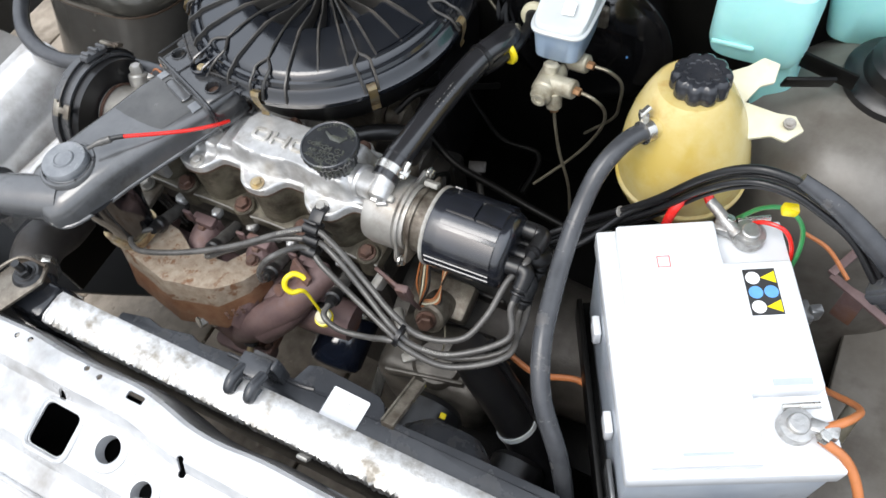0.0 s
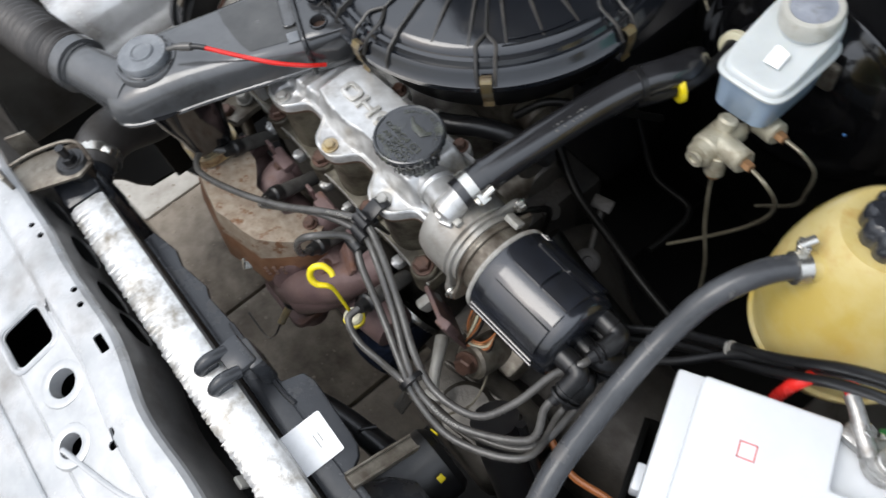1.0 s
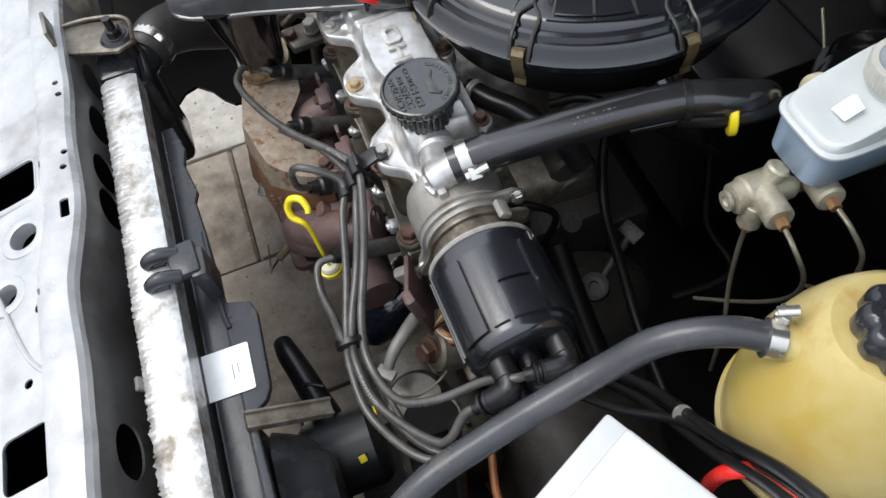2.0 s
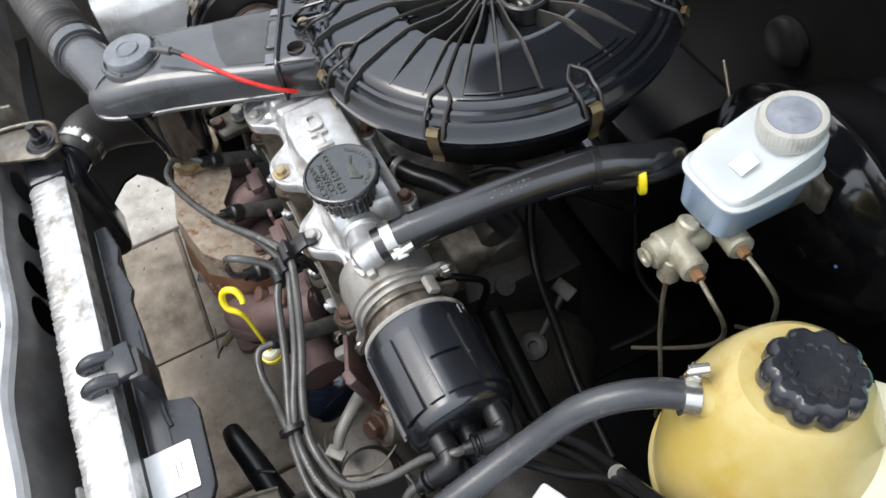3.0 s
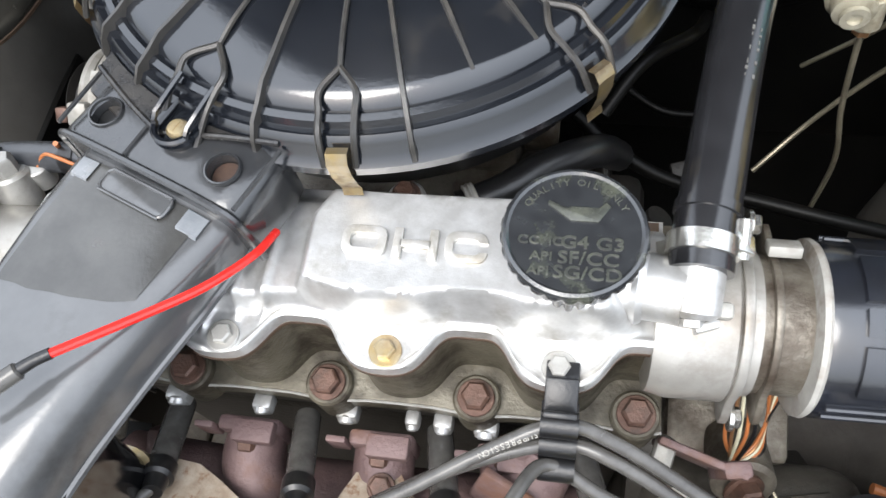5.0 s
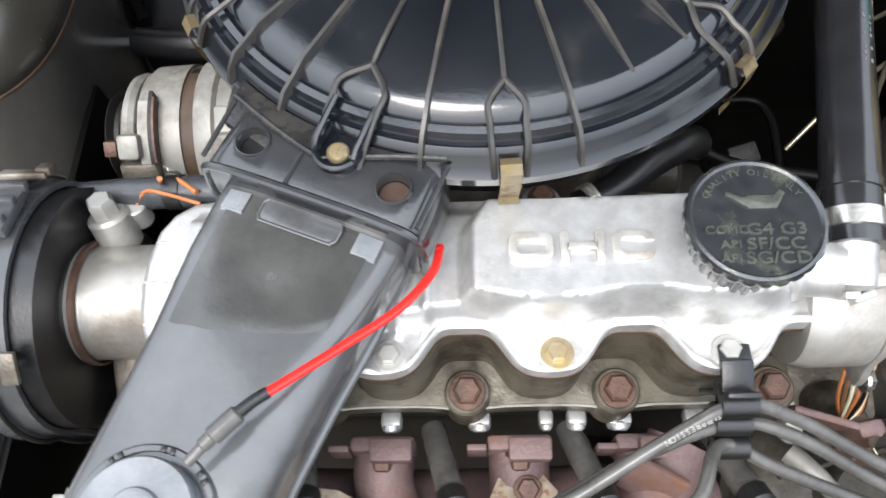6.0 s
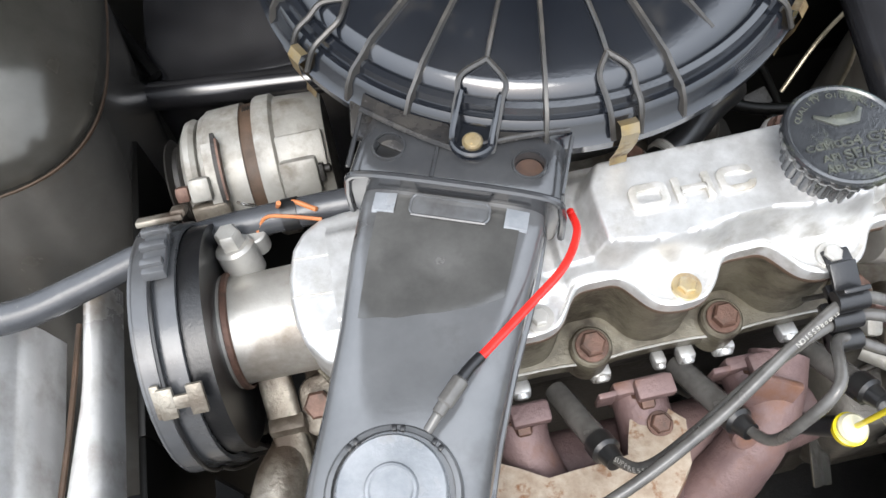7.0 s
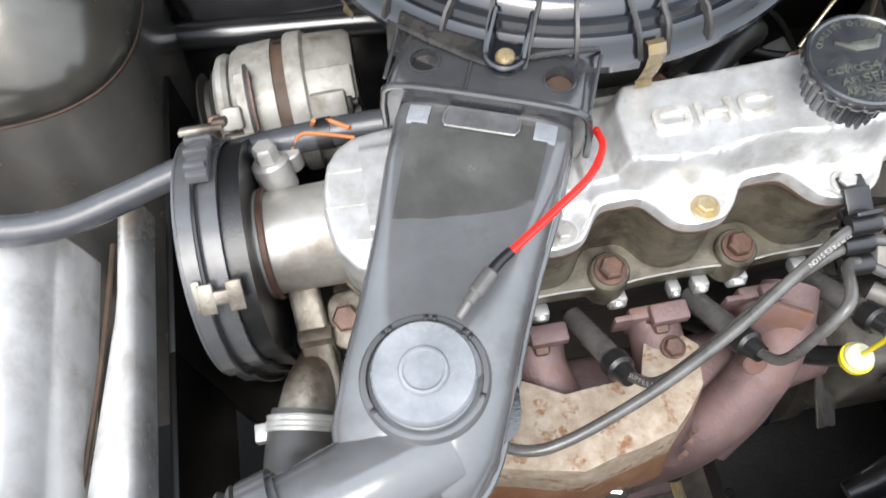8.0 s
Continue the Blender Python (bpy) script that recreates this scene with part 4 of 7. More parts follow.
part("valve_ring", lathe(CAP, (0, 0, 1), [(0.835, 0.0320), (0.8520, 0.0316), (0.8540, 0.0302), (0.8540, 0.0280), (0.850, 0.0275), (0.850, 0.0)], 48), M["duct"], duct)
part("valve_cap", lathe(CAP, (0, 0, 1), [(0.848, 0.0252), (0.8520, 0.0250), (0.8525, 0.0240), (0.8545, 0.0240), (0.8550, 0.0250), (0.8605, 0.0249), (0.8620, 0.0239), (0.8622, 0.0122), (0.8640, 0.0112), (0.8642, 0.0100), (0.8632, 0.0090), (0.8632, 0.0)], 56), M["capgrey"], duct, "round grey cap with a raised centre ring")
for a in (31, 39, 71, 79, 116, 124, 205, 330):
    part("ring_notch", box((0.0030, 0.0024, 0.003), Matrix.Translation(CAP) @ pose(0, 0, 0, 0, 0, a) @ Matrix.Translation((0.0290, 0, 0.8534)), 0.0004), M["rubber"], duct)
part("nozzle", join(rod((-0.1385, -0.0450, 0.8688), (-0.1490, -0.0550, 0.8684), 0.0042, 16, 0.001), rod((-0.1485, -0.0545, 0.8684), (-0.1525, -0.0585, 0.8680), 0.0032, 14, 0.0005), rod((-0.1520, -0.0580, 0.8678), (-0.1585, -0.0645, 0.8655), 0.0024, 12, 0.0005)), M["lead"], duct, "stepped grey connector")

riser = thing("hot_air_riser", (-0.165, -0.085, 0.712), "black hot-air riser box under the intake duct", "air duct")
part("riser_box", loft([[V(-0.172 + a, -0.078 + b, z) for a, b in oval(w, l, 4, 28)] for z, w, l in ((0.815, 0.078, 0.080), (0.79, 0.072, 0.072), (0.765, 0.062, 0.060), (0.735, 0.056, 0.052), (0.722, 0.052, 0.048))]), M["servo"], riser)
part("riser_seal", loft([[V(-0.172 + a, -0.078 + b, z) for a, b in oval(0.062, 0.058, 3, 28)] for z in (0.712, 0.724)]), M["brass"], riser, "tan sealing collar")

hose = thing("intake_hose", (-0.30, -0.15, 0.80), "ribbed black flexible intake hose leading to the front wing", "hose")
hp = spline([E1, V(-0.300, -0.150, 0.828), V(-0.350, -0.160, 0.828), V(-0.41, -0.172, 0.822), V(-0.50, -0.19, 0.80)], 24)
part("corrugated_tube", tube(hp, [0.0285 + 0.0014 * math.sin(i * 1.5) for i in range(len(hp))], 24, straight=True), M["tophose"], hose, "", 60)
part("hose_clamp", tube([E1 + V(0.010, 0.003, 0), E1 + V(-0.004, -0.001, 0)], 0.0298, 28, straight=True), M["duct"], hose)

red = solo("vacuum_pipe", join(tube([(-0.058, 0.046, 0.832), (-0.061, 0.027, 0.844), (-0.075, 0.005, 0.8545), (-0.097, -0.013, 0.8600), (-0.128, -0.037, 0.8685)], 0.0022, 10, 8)), M["red"], (-0.09, -0.01, 0.85), "thin bright red vacuum pipe across the intake duct", "vacuum pipe")
solo("pipe_sleeve", join(tube([(-0.1275, -0.0365, 0.8684), (-0.1340, -0.0410, 0.8688), (-0.1400, -0.0463, 0.8688)], [0.0027, 0.0027, 0.0030], 12)), M["rubber"], (-0.135, -0.042, 0.866), "black rubber end sleeve of the red pipe", "pipe sleeve")

# ---- engine ----
XS = (-0.135, -0.047, 0.041, 0.130)


def front_edge(x):
    b = sum(1 / (1 + abs((x - s) / 0.0215) ** 5) for s in XS)
    return -0.0108 + 0.0255 * min(1.0, b)


cover = thing("valve_cover", (0.0, 0.04, 0.785), "cast aluminium valve cover with raised letters and scalloped flange", "valve cover")


def cover_height(x, y):
    d = y - front_edge(x)
    z = 0.7985
    wave = 0.0045 * sum(1 / (1 + abs((x - s) / 0.019) ** 4) for s in XS)
    step = smooth01(0.0128, 0.0205, y - wave)
    z += 0.0125 * step * smooth01(0.127, 0.112, x)
    edge = -0.050 + 0.55 * max(0.0, y - 0.061) + 0.8 * max(0.0, 0.026 - y)
    pad = smooth01(edge, edge + 0.0095, x) * smooth01(0.122, 0.104, x) * step * smooth01(0.083, 0.074, y)
    z += 0.0180 * pad
    z -= 0.010 * smooth01(0.074, 0.085, y)
    for s in (-0.082, -0.066, -0.098):
        z += 0.0030 * math.exp(-((x - s) / 0.0028) ** 2) * smooth01(0.004, 0.014, d) * smooth01(0.082, 0.072, y)
    z += 0.0022 * math.exp(-((d - 0.0025) / 0.002) ** 2)
    z += 0.0035 * math.exp(-((x - 0.088) ** 2 + (y - 0.043) ** 2) / 0.042 ** 2)
    for b in (-0.086, 0.0, 0.086):
        q = math.hypot(x - b, y)
        z = z + (0.7995 - z) * smooth01(0.0125, 0.0095, q)
    return z


bm = bmesh.new()
NX, NY = 250, 64
grid = []
for i in range(NX + 1):
    x = -0.196 + 0.331 * i / NX
    f = front_edge(x)
    grid.append([bm.verts.new((x, y, cover_height(x, y))) for y in (f + (0.089 - f) * (j / NY) ** 1.25 for j in range(NY + 1))])
for a, b in zip(grid, grid[1:]):
    for j in range(NY):
        bm.faces.new((a[j], b[j], b[j + 1], a[j + 1]))
rim = [e for e in bm.edges if e.is_boundary]
ext = bmesh.ops.extrude_edge_only(bm, edges=rim)
for v in [g for g in ext["geom"] if isinstance(g, bmesh.types.BMVert)]:
    v.co.z = 0.7895
part("cover_casting", bm, M["alu"], cover, "bright worn aluminium casting", 50)


def block_letter(bars, holes, x, m):
    """A cast letter from rounded slabs, with its counters cut out."""
    b = join(*[prism([(cx + p, cy + q) for p, q in rounded(w, h, r, 4)], 0, 0.0028, m @ Matrix.Translation((x, 0, 0)), 0.0004) for cx, cy, w, h, r in bars])
    for cx, cy, w, h, r in holes:
        b = cut(b, prism([(cx + p, cy + q) for p, q in rounded(w, h, r, 4)], -0.004, 0.006, m @ Matrix.Translation((x, 0, 0))))
    return b


LM = pose(0, 0.0455, 0.8292)
part("raised_letter", block_letter([(0, 0, 0.0225, 0.0165, 0.0055)], [(0, 0, 0.0142, 0.0084, 0.0028)], -0.0128, LM), M["coveralu"], cover, "raised stained cast letter O")
part("raised_letter", block_letter([(-0.0088, 0, 0.0044, 0.0165, 0.0008), (0.0088, 0, 0.0044, 0.0165, 0.0008), (0, 0, 0.0160, 0.0040, 0.0006)], [], 0.0128, LM), M["coveralu"], cover, "raised stained cast letter H")
part("raised_letter", block_letter([(0, 0, 0.0210, 0.0165, 0.0055)], [(0, 0, 0.0130, 0.0084, 0.0026), (0.0093, 0, 0.0090, 0.0052, 0.0007)], 0.0378, LM), M["coveralu"], cover, "raised stained cast letter C")
part("cover_gasket", prism([(x, front_edge(x) - 0.0004) for x in np.linspace(-0.196, 0.133, 120)] + [(0.133, 0.0885), (-0.196, 0.0885)], 0.7866, 0.7897), M["seam"], cover, "brown cork gasket")
for k, b in enumerate((-0.086, 0.0, 0.086)):
    part("cover_bolt", hexhead((b, 0, 0.7995), (0, 0, 1), 0.0095, 0.006, 0.0085), M["brass" if k == 1 else "alu2"], cover, "small dull plated bolt")
for x in (-0.075, -0.003, 0.092):
    part("rear_lug", lathe((x, 0.0875, 0.7880), (0, 0, 1), [(0, 0.0115), (0.0125, 0.0110), (0.0140, 0.0095), (0.0140, 0.0)], 24), M["alu"], cover)
    part("rear_bolt", hexhead((x, 0.0885, 0.8022), (0, 0, 1), 0.010, 0.008, 0.008), M["rustbolt"], cover)

head = thing("cylinder_head", (0.0, 0.04, 0.66), "oil-stained aluminium cylinder head under the valve cover", "cylinder head")
poly = [(x, front_edge(x) + 0.006) for x in np.linspace(-0.205, 0.140, 130)] + [(0.140, 0.088), (-0.205, 0.088)]
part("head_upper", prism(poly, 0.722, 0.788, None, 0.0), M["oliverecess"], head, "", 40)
low = [(-0.205, 0.11)] + [(x, -0.0062 - 0.0022 * min(1.0, sum(math.exp(-((x - q) / 0.016) ** 2) for q in XS))) for x in np.linspace(-0.205, 0.145, 110)] + [(0.145, 0.11)]
part("head_flange", prism(low, 0.7045, 0.7235, None, 0.0012), M["oliverecess"], head, "oily lower flange with a bright edge")
part("flange_edge", tube([(x, y - 0.0003, 0.7215) for x, y in low[1:-1]], 0.0011, 6, 1), M["alu2"], head, "bright thin edge")
part("head_lower", span((-0.205, 0.002, 0.660), (0.145, 0.11, 0.7043), 0.002), M["block"], head)
for k, x in enumerate(XS):
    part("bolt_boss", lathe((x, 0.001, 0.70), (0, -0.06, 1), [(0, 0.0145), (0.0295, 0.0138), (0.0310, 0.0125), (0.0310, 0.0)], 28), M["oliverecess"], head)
    part("head_bolt", hexhead((x, -0.001, 0.7315), (0, -0.06, 1), 0.0145, 0.0090, 0.0108), M["rustbolt"], head, "rusty brown head bolt")
for x, wide in ((-0.152, 0.016), (-0.095, 0.013), (-0.040, 0.014), (0.001, 0.009), (0.020, 0.012), (0.046, 0.015), (0.092, 0.013)):
    part("casting_lug", join(box((wide, 0.012, 0.012), pose(x, -0.010, 0.6985, -12), 0.0030, 2), rod((x, -0.012, 0.701), (x, -0.0175, 0.6995), wide * 0.36, 14, 0.0012)), M["alu"], head, "bright cast lug")
end_poly = [(-0.160, 0.097), (-0.186, 0.0955), (-0.200, 0.0935), (-0.211, 0.087), (-0.2185, 0.076), (-0.2225, 0.060), (-0.2235, 0.043), (-0.2220, 0.028), (-0.2175, 0.014), (-0.208, 0.002), (-0.198, -0.004), (-0.160, -0.006)]
end_grooves = [box((0.024, 0.0014, 0.004), pose(-0.207 - 0.003 * (k == 1), 0.068 - 0.0245 * k, 0.8005, 0, 0, -4), 0) for k in range(3)]
part("end_cover", cut(prism(end_poly, 0.730, 0.8000, None, 0.0045, 3), *end_grooves), M["alu"], head, "pale rounded end casting with three thin grooves", 40)
part("end_gasket", tube([(x * 1.004, y, 0.752) for x, y in end_poly[1:-1]], 0.0016, 8, 3), M["oliverecess"], head)
part("end_lug", join(prism(rounded(0.034, 0.04, 0.012), -0.008, 0.008, basis((-0.222, 0.004, 0.716), (1, 0, 0), (0, -0.35, 1)), 0.003), span((-0.235, 0.0, 0.66), (-0.205, 0.04, 0.72), 0.006)), M["aludirty"], head)
part("end_bracket", box((0.040, 0.040, 0.009), pose(-0.198, -0.028, 0.7075, -8, 0, 12), 0.003), M["aludirty"], head, "oily end bracket")
part("bracket_nut", hexhead((-0.199, -0.0150, 0.7135), (0, -0.1, 1), 0.0150, 0.012, 0.010), M["altalu"], head, "pale nut")
part("bracket_nut", hexhead((-0.198, -0.0405, 0.7100), (0, -0.1, 1), 0.0145, 0.011, 0.0105), M["rustbolt"], head, "rusty brown nut")
part("lug_bolt", hexhead((-0.226, 0.002, 0.7245), (0, -0.35, 1), 0.0165, 0.009), M["rustbolt"], head)
part("cam_barrel", lathe((-0.283, 0.048, 0.762), (1, 0, 0), [(0, 0.0), (0, 0.034), (0.006, 0.036), (0.018, 0.036), (0.0205, 0.0342), (0.024, 0.0338), (0.045, 0.0338), (0.075, 0.0342)], 48), M["barrel"], head, "dull silver camshaft barrel")
part("barrel_ring", lathe((-0.2655, 0.048, 0.762), (1, 0, 0), [(0, 0.0355), (0.001, 0.0372), (0.004, 0.0372), (0.005, 0.0355)], 48, cap=False), M["rustbolt"], head, "rust-brown ring")

block = solo("engine_block", join(span((-0.20, 0.0, 0.32), (0.14, 0.20, 0.665), 0.012), span((-0.17, 0.20, 0.42), (0.12, 0.26, 0.60), 0.01), rod((-0.19, 0.09, 0.36), (0.14, 0.09, 0.36), 0.09, 32, 0.01)), M["block"], (-0.03, 0.1, 0.27), "grimy dark engine block below the head", "engine block")
gearbox = thing("gearbox", (0.27, 0.08, 0.25), "grimy alloy gearbox and bell housing", "gearbox")
part("bell_housing", lathe((0.14, 0.09, 0.46), (1, 0, 0), [(0, 0.0), (0, 0.165), (0.02, 0.165), (0.03, 0.155), (0.10, 0.115), (0.18, 0.095), (0.30, 0.085), (0.32, 0.0)], 40), M["dustcast"], gearbox)
part("housing_web", join(*[box((0.12, 0.006, 0.05), pose(0.21, 0.09 + 0.12 * math.sin(a), 0.46 + 0.12 * math.cos(a), -math.degrees(a)), 0.002) for a in (-1.4, -1.0, -0.6, -0.2, 0.2)]), M["block"], gearbox)
for a in (-1.5, -1.1, -0.7, -0.25):
    part("flange_bolt", hexhead((0.160, 0.09 + 0.155 * math.sin(a), 0.46 + 0.155 * math.cos(a)), (1, 0, 0), 0.014, 0.010), M["steel"], gearbox)

side_case = span((0.148, -0.082, 0.48), (0.300, 0.015, 0.598), 0.022, 3)
for v in side_case.verts:
    v.co += Vector(noise.noise_vector(v.co * 30)) * 0.003
part("side_casting", join(side_case, lathe((0.228, -0.045, 0.585), (0.1, -0.2, 1), [(0, 0.034), (0.020, 0.032), (0.026, 0.027), (0.026, 0.0)], 32), *[box((0.10, 0.005, 0.016), pose(0.222, y, 0.602, 0, 0, 12), 0.002) for y in (-0.072, -0.020)]), M["gearcast"], gearbox, "ribbed oily side casting")
part("clutch_wire", tube([(0.212, 0.002, 0.642), (0.228, -0.018, 0.634), (0.236, -0.044, 0.632), (0.231, -0.067, 0.640)], 0.0013, 8), M["pipe"], gearbox)

# oil cap with its lettering
OC = V(0.088, 0.043, 0)
ocap = thing("oil_filler_cap", OC + V(0, 0, 0.83), "black plastic oil filler cap with raised lettering and a notched rim", "oil cap")
part("cap_body", lathe(OC, (0, 0, 1), [(0.824, 0.024), (0.8530, 0.024), (0.8534, 0.0306), (0.8544, 0.0320), (0.8570, 0.0326), (0.8590, 0.0324)], 280, 26, 0.0013, power=3), M["capblack"], ocap, "", 70)
part("cap_top", lathe(OC, (0, 0, 1), [(0.8570, 0.0312), (0.8595, 0.0320), (0.8612, 0.0313), (0.8617, 0.0298), (0.8607, 0.0286), (0.8605, 0.0)], 72), M["capblack"], ocap, "", 30)
tz = 0.8606
rows = [("CCMC", 0.0058, -0.0155, -0.0060), ("G4 G3", 0.0085, 0.0085, -0.0060), ("API", 0.0058, -0.0145, -0.0140), ("SF/CC", 0.0085, 0.0070, -0.0140), ("API", 0.0058, -0.0155, -0.0215), ("SG/CD", 0.0085, 0.0070, -0.0215)]
for text, size, x, y in rows:
    part("cap_lettering", lettering(text, size * 0.98, 0.0008, Matrix.Translation(OC) @ pose(x * 0.93, y * 0.93, tz), 1.2, 0.0001), M["capletter"], ocap, "raised moulded letters")
for k, ch in enumerate("QUALITY OIL ONLY"):
    if ch != " ":
        a = radians(148 - 116 * k / 15)
        part("arc_letter", lettering(ch, 0.0046, 0.0005, Matrix.Translation(OC) @ pose(0.0245 * math.cos(a), 0.0245 * math.sin(a), tz, 0, 0, math.degrees(a) - 90), 1.1), M["capletter"], ocap)
can = [(-0.014, 0.0135), (-0.006, 0.010), (-0.004, 0.011), (0.008, 0.011), (0.011, 0.014), (0.013, 0.012), (0.008, 0.004), (-0.004, 0.004), (-0.0145, 0.0115)]
part("oilcan_symbol", prism(can, tz, tz + 0.0010, Matrix.Translation(OC + V(0.002, 0.001, 0)), 0.0002), M["capletter"], ocap)

# breather pipe and hose
breather = thing("breather_hose", (0.165, 0.16, 0.80), "thick black breather hose with a steel clamp", "hose")
part("outlet_stub", join(tube([(0.104, 0.042, 0.812), (0.124, 0.040, 0.815), (0.142, 0.036, 0.818)], [0.019, 0.0165, 0.0155], 24), rod((0.1450, 0.026, 0.814), (0.1470, 0.055, 0.828), 0.0130, 24, 0.003), box((0.012, 0.004, 0.018), pose(0.152, 0.024, 0.806, 10, 0, 20), 0.001), hexhead((0.1445, 0.0255, 0.8136), (0, -0.9, -0.4), 0.012, 0.004), lathe((0.118, 0.041, 0.814), (1, -0.12, 0.1), [(0, 0.018), (0.003, 0.0195), (0.006, 0.018)], 24)), M["alu"], breather)
part("hose_tube", tube([(0.1468, 0.044, 0.8265), (0.1485, 0.064, 0.8300), (0.153, 0.095, 0.8335), (0.1595, 0.140, 0.8370), (0.167, 0.185, 0.8400), (0.1765, 0.228, 0.8415), (0.186, 0.256, 0.8395), (0.189, 0.280, 0.832), (0.178, 0.305, 0.810), (0.16, 0.32, 0.78)], [0.0152, 0.0150, 0.0148, 0.0148, 0.0148, 0.0150, 0.015, 0.0145, 0.0135, 0.014], 24, 8), M["gloss"], breather, "shiny black rubber hose")
part("worm_clamp", join(tube([(0.1472, 0.0515, 0.8277), (0.1480, 0.0605, 0.8292)], 0.0167, 28, straight=True), box((0.012, 0.010, 0.008), pose(0.164, 0.058, 0.830, 0, 30, 0), 0.001), rod((0.165, 0.051, 0.828), (0.166, 0.069, 0.834), 0.0035, 10)), M["steel"], breather, "bright steel hose clamp")
part("spare_band", tube([(0.1495, 0.0715, 0.8309), (0.1502, 0.0765, 0.8315)], 0.0160, 28, straight=True), M["gloss"], breather)
part("hose_band", tube([(0.1760, 0.226, 0.8414), (0.1775, 0.231, 0.8414)], 0.0163, 24, straight=True), M["rubber"], breather)
part("hose_print", join(*[box((0.0012 + 0.0022 * ((k * 7 + r * 3) % 5) / 5, 0.0006 + 0.0008 * ((k + r) % 2), 0.0004), basis(V(0.1640 + 0.0042 * r + 0.00066 * k, 0.140 + 0.0040 * k, 0.8513 - 0.0021 * r + 0.00025 * k), (0.16, 1, 0.06), (0.35, -0.05, 1)), 0) for k in range(9) for r in (0, 1) if (k * 5 + r * 3) % 7 not in (1, 4)]), M["fadedprint"], breather, "small rows of worn pale print")
sleeve = thing("yellow_banded_connector", (0.195, 0.262, 0.81), "black hose connector with a bright yellow band", "connector")
part("connector_body", tube([(0.178, 0.225, 0.826), (0.186, 0.245, 0.826), (0.196, 0.272, 0.827), (0.200, 0.295, 0.823), (0.198, 0.320, 0.818), (0.194, 0.345, 0.812), (0.19, 0.40, 0.79)], [0.009, 0.011, 0.011, 0.007, 0.007, 0.011, 0.012], 18), M["rubber"], sleeve)
part("yellow_band", lathe((0.1912, 0.2590, 0.8250), (0.42, 0.90, 0.06), [(0, 0.0120), (0.0005, 0.0162), (0.0015, 0.0172), (0.0056, 0.0172), (0.0068, 0.0162), (0.0073, 0.0120)], 32), M["yellow"], sleeve, "bright yellow ring")
part("pale_collar", lathe((0.1955, 0.335, 0.8145), (-0.1, 1, -0.2), [(0, 0.013), (0.002, 0.0165), (0.008, 0.0165), (0.010, 0.013)], 28), M["cream"], sleeve)
part("thin_pipe", rod((0.166, 0.19, 0.815), (0.180, 0.236, 0.822), 0.004, 10), M["gloss"], sleeve)

# distributor on the end of the head
AX = (0.043, 0.772)
dist = thing("distributor", (0.21, AX[0], 0.72), "black distributor cap on a silver alloy housing", "distributor")


def turned(x0, prof, seg=48, **kw):
    return lathe((x0 + 0.004, AX[0], AX[1]), (1, 0, 0), prof, seg, **kw)


part("housing", turned(0.126, [(0, 0.0), (0, 0.040), (0.010, 0.0425), (0.038, 0.042), (0.041, 0.038), (0.050, 0.038), (0.050, 0.0)]), M["barrel"], dist, "smooth silver housing")


def eared(x0, x1, r, ear, width, tilt):
    pts = []
    for k in range(48):
        a = TAU * k / 48
        lobe = max(math.exp(-((math.atan2(math.sin(a - t), math.cos(a - t))) / width) ** 2) for t in (tilt, tilt + math.pi))
        pts.append(((r + ear * lobe) * math.cos(a), (r + ear * lobe) * math.sin(a)))
    return prism(pts, x0, x1, Matrix(((0, 0, 1, 0), (1, 0, 0, AX[0]), (0, 1, 0, AX[1]), (0, 0, 0, 1))), 0.0012)


part("flange_plate", eared(0.170, 0.175, 0.0415, 0.0135, 0.24, 0.55), M["barrel"], dist)
part("flange_plate", eared(0.1845, 0.1885, 0.0395, 0.0130, 0.24, 0.35), M["aludirty"], dist)
part("clip_lug", box((0.016, 0.010, 0.006), pose(0.190, AX[0] + 0.026, AX[1] + 0.036, -38), 0.001), M["altalu"], dist)
part("clip_lug", box((0.012, 0.008, 0.010), pose(0.158, AX[0] - 0.012, AX[1] + 0.041, 12), 0.002), M["altalu"], dist)
part("neck", turned(0.172, [(0, 0.036), (0.03, 0.036)]), M["aludirty"], dist)
for t in (0.55, 0.55 + math.pi):
    part("flange_bolt", hexhead((0.176, AX[0] + 0.051 * math.cos(t), AX[1] + 0.051 * math.sin(t)), (1, 0, 0), 0.010, 0.006, 0.0075), M["steel"], dist)
part("cap_seat", turned(0.197, [(0.002, 0.036), (0.003, 0.0455), (0.0055, 0.0460), (0.007, 0.045)]), M["seat"], dist, "stained pale plastic rim")
part("cap", turned(0.204, [(0, 0.0), (0, 0.0445), (0.004, 0.0453), (0.082, 0.0432), (0.088, 0.0405), (0.091, 0.036), (0.091, 0.0)], 64), M["distcap"], dist, "dark ribbed cap")
for a0, a1, x0, x1 in ((62, 94, 0.222, 0.254), (62, 94, 0.257, 0.286), (98, 114, 0.222, 0.286), (120, 152, 0.222, 0.286), (18, 56, 0.222, 0.286)):
    b = bmesh.new()
    rings = []
    for x in (x0, x1):
        rings.append([b.verts.new((x, AX[0] + 0.0442 * math.cos(radians(a)), AX[1] + 0.0442 * math.sin(radians(a)))) for a in np.linspace(a0, a1, 6)])
    for k in range(5):
        b.faces.new((rings[0][k], rings[0][k + 1], rings[1][k + 1], rings[1][k]))
    bmesh.ops.recalc_face_normals(b, faces=b.faces)
    bmesh.ops.solidify(b, geom=b.faces[:], thickness=-0.0034)
    part("cap_panel", b, M["distcap"], dist)
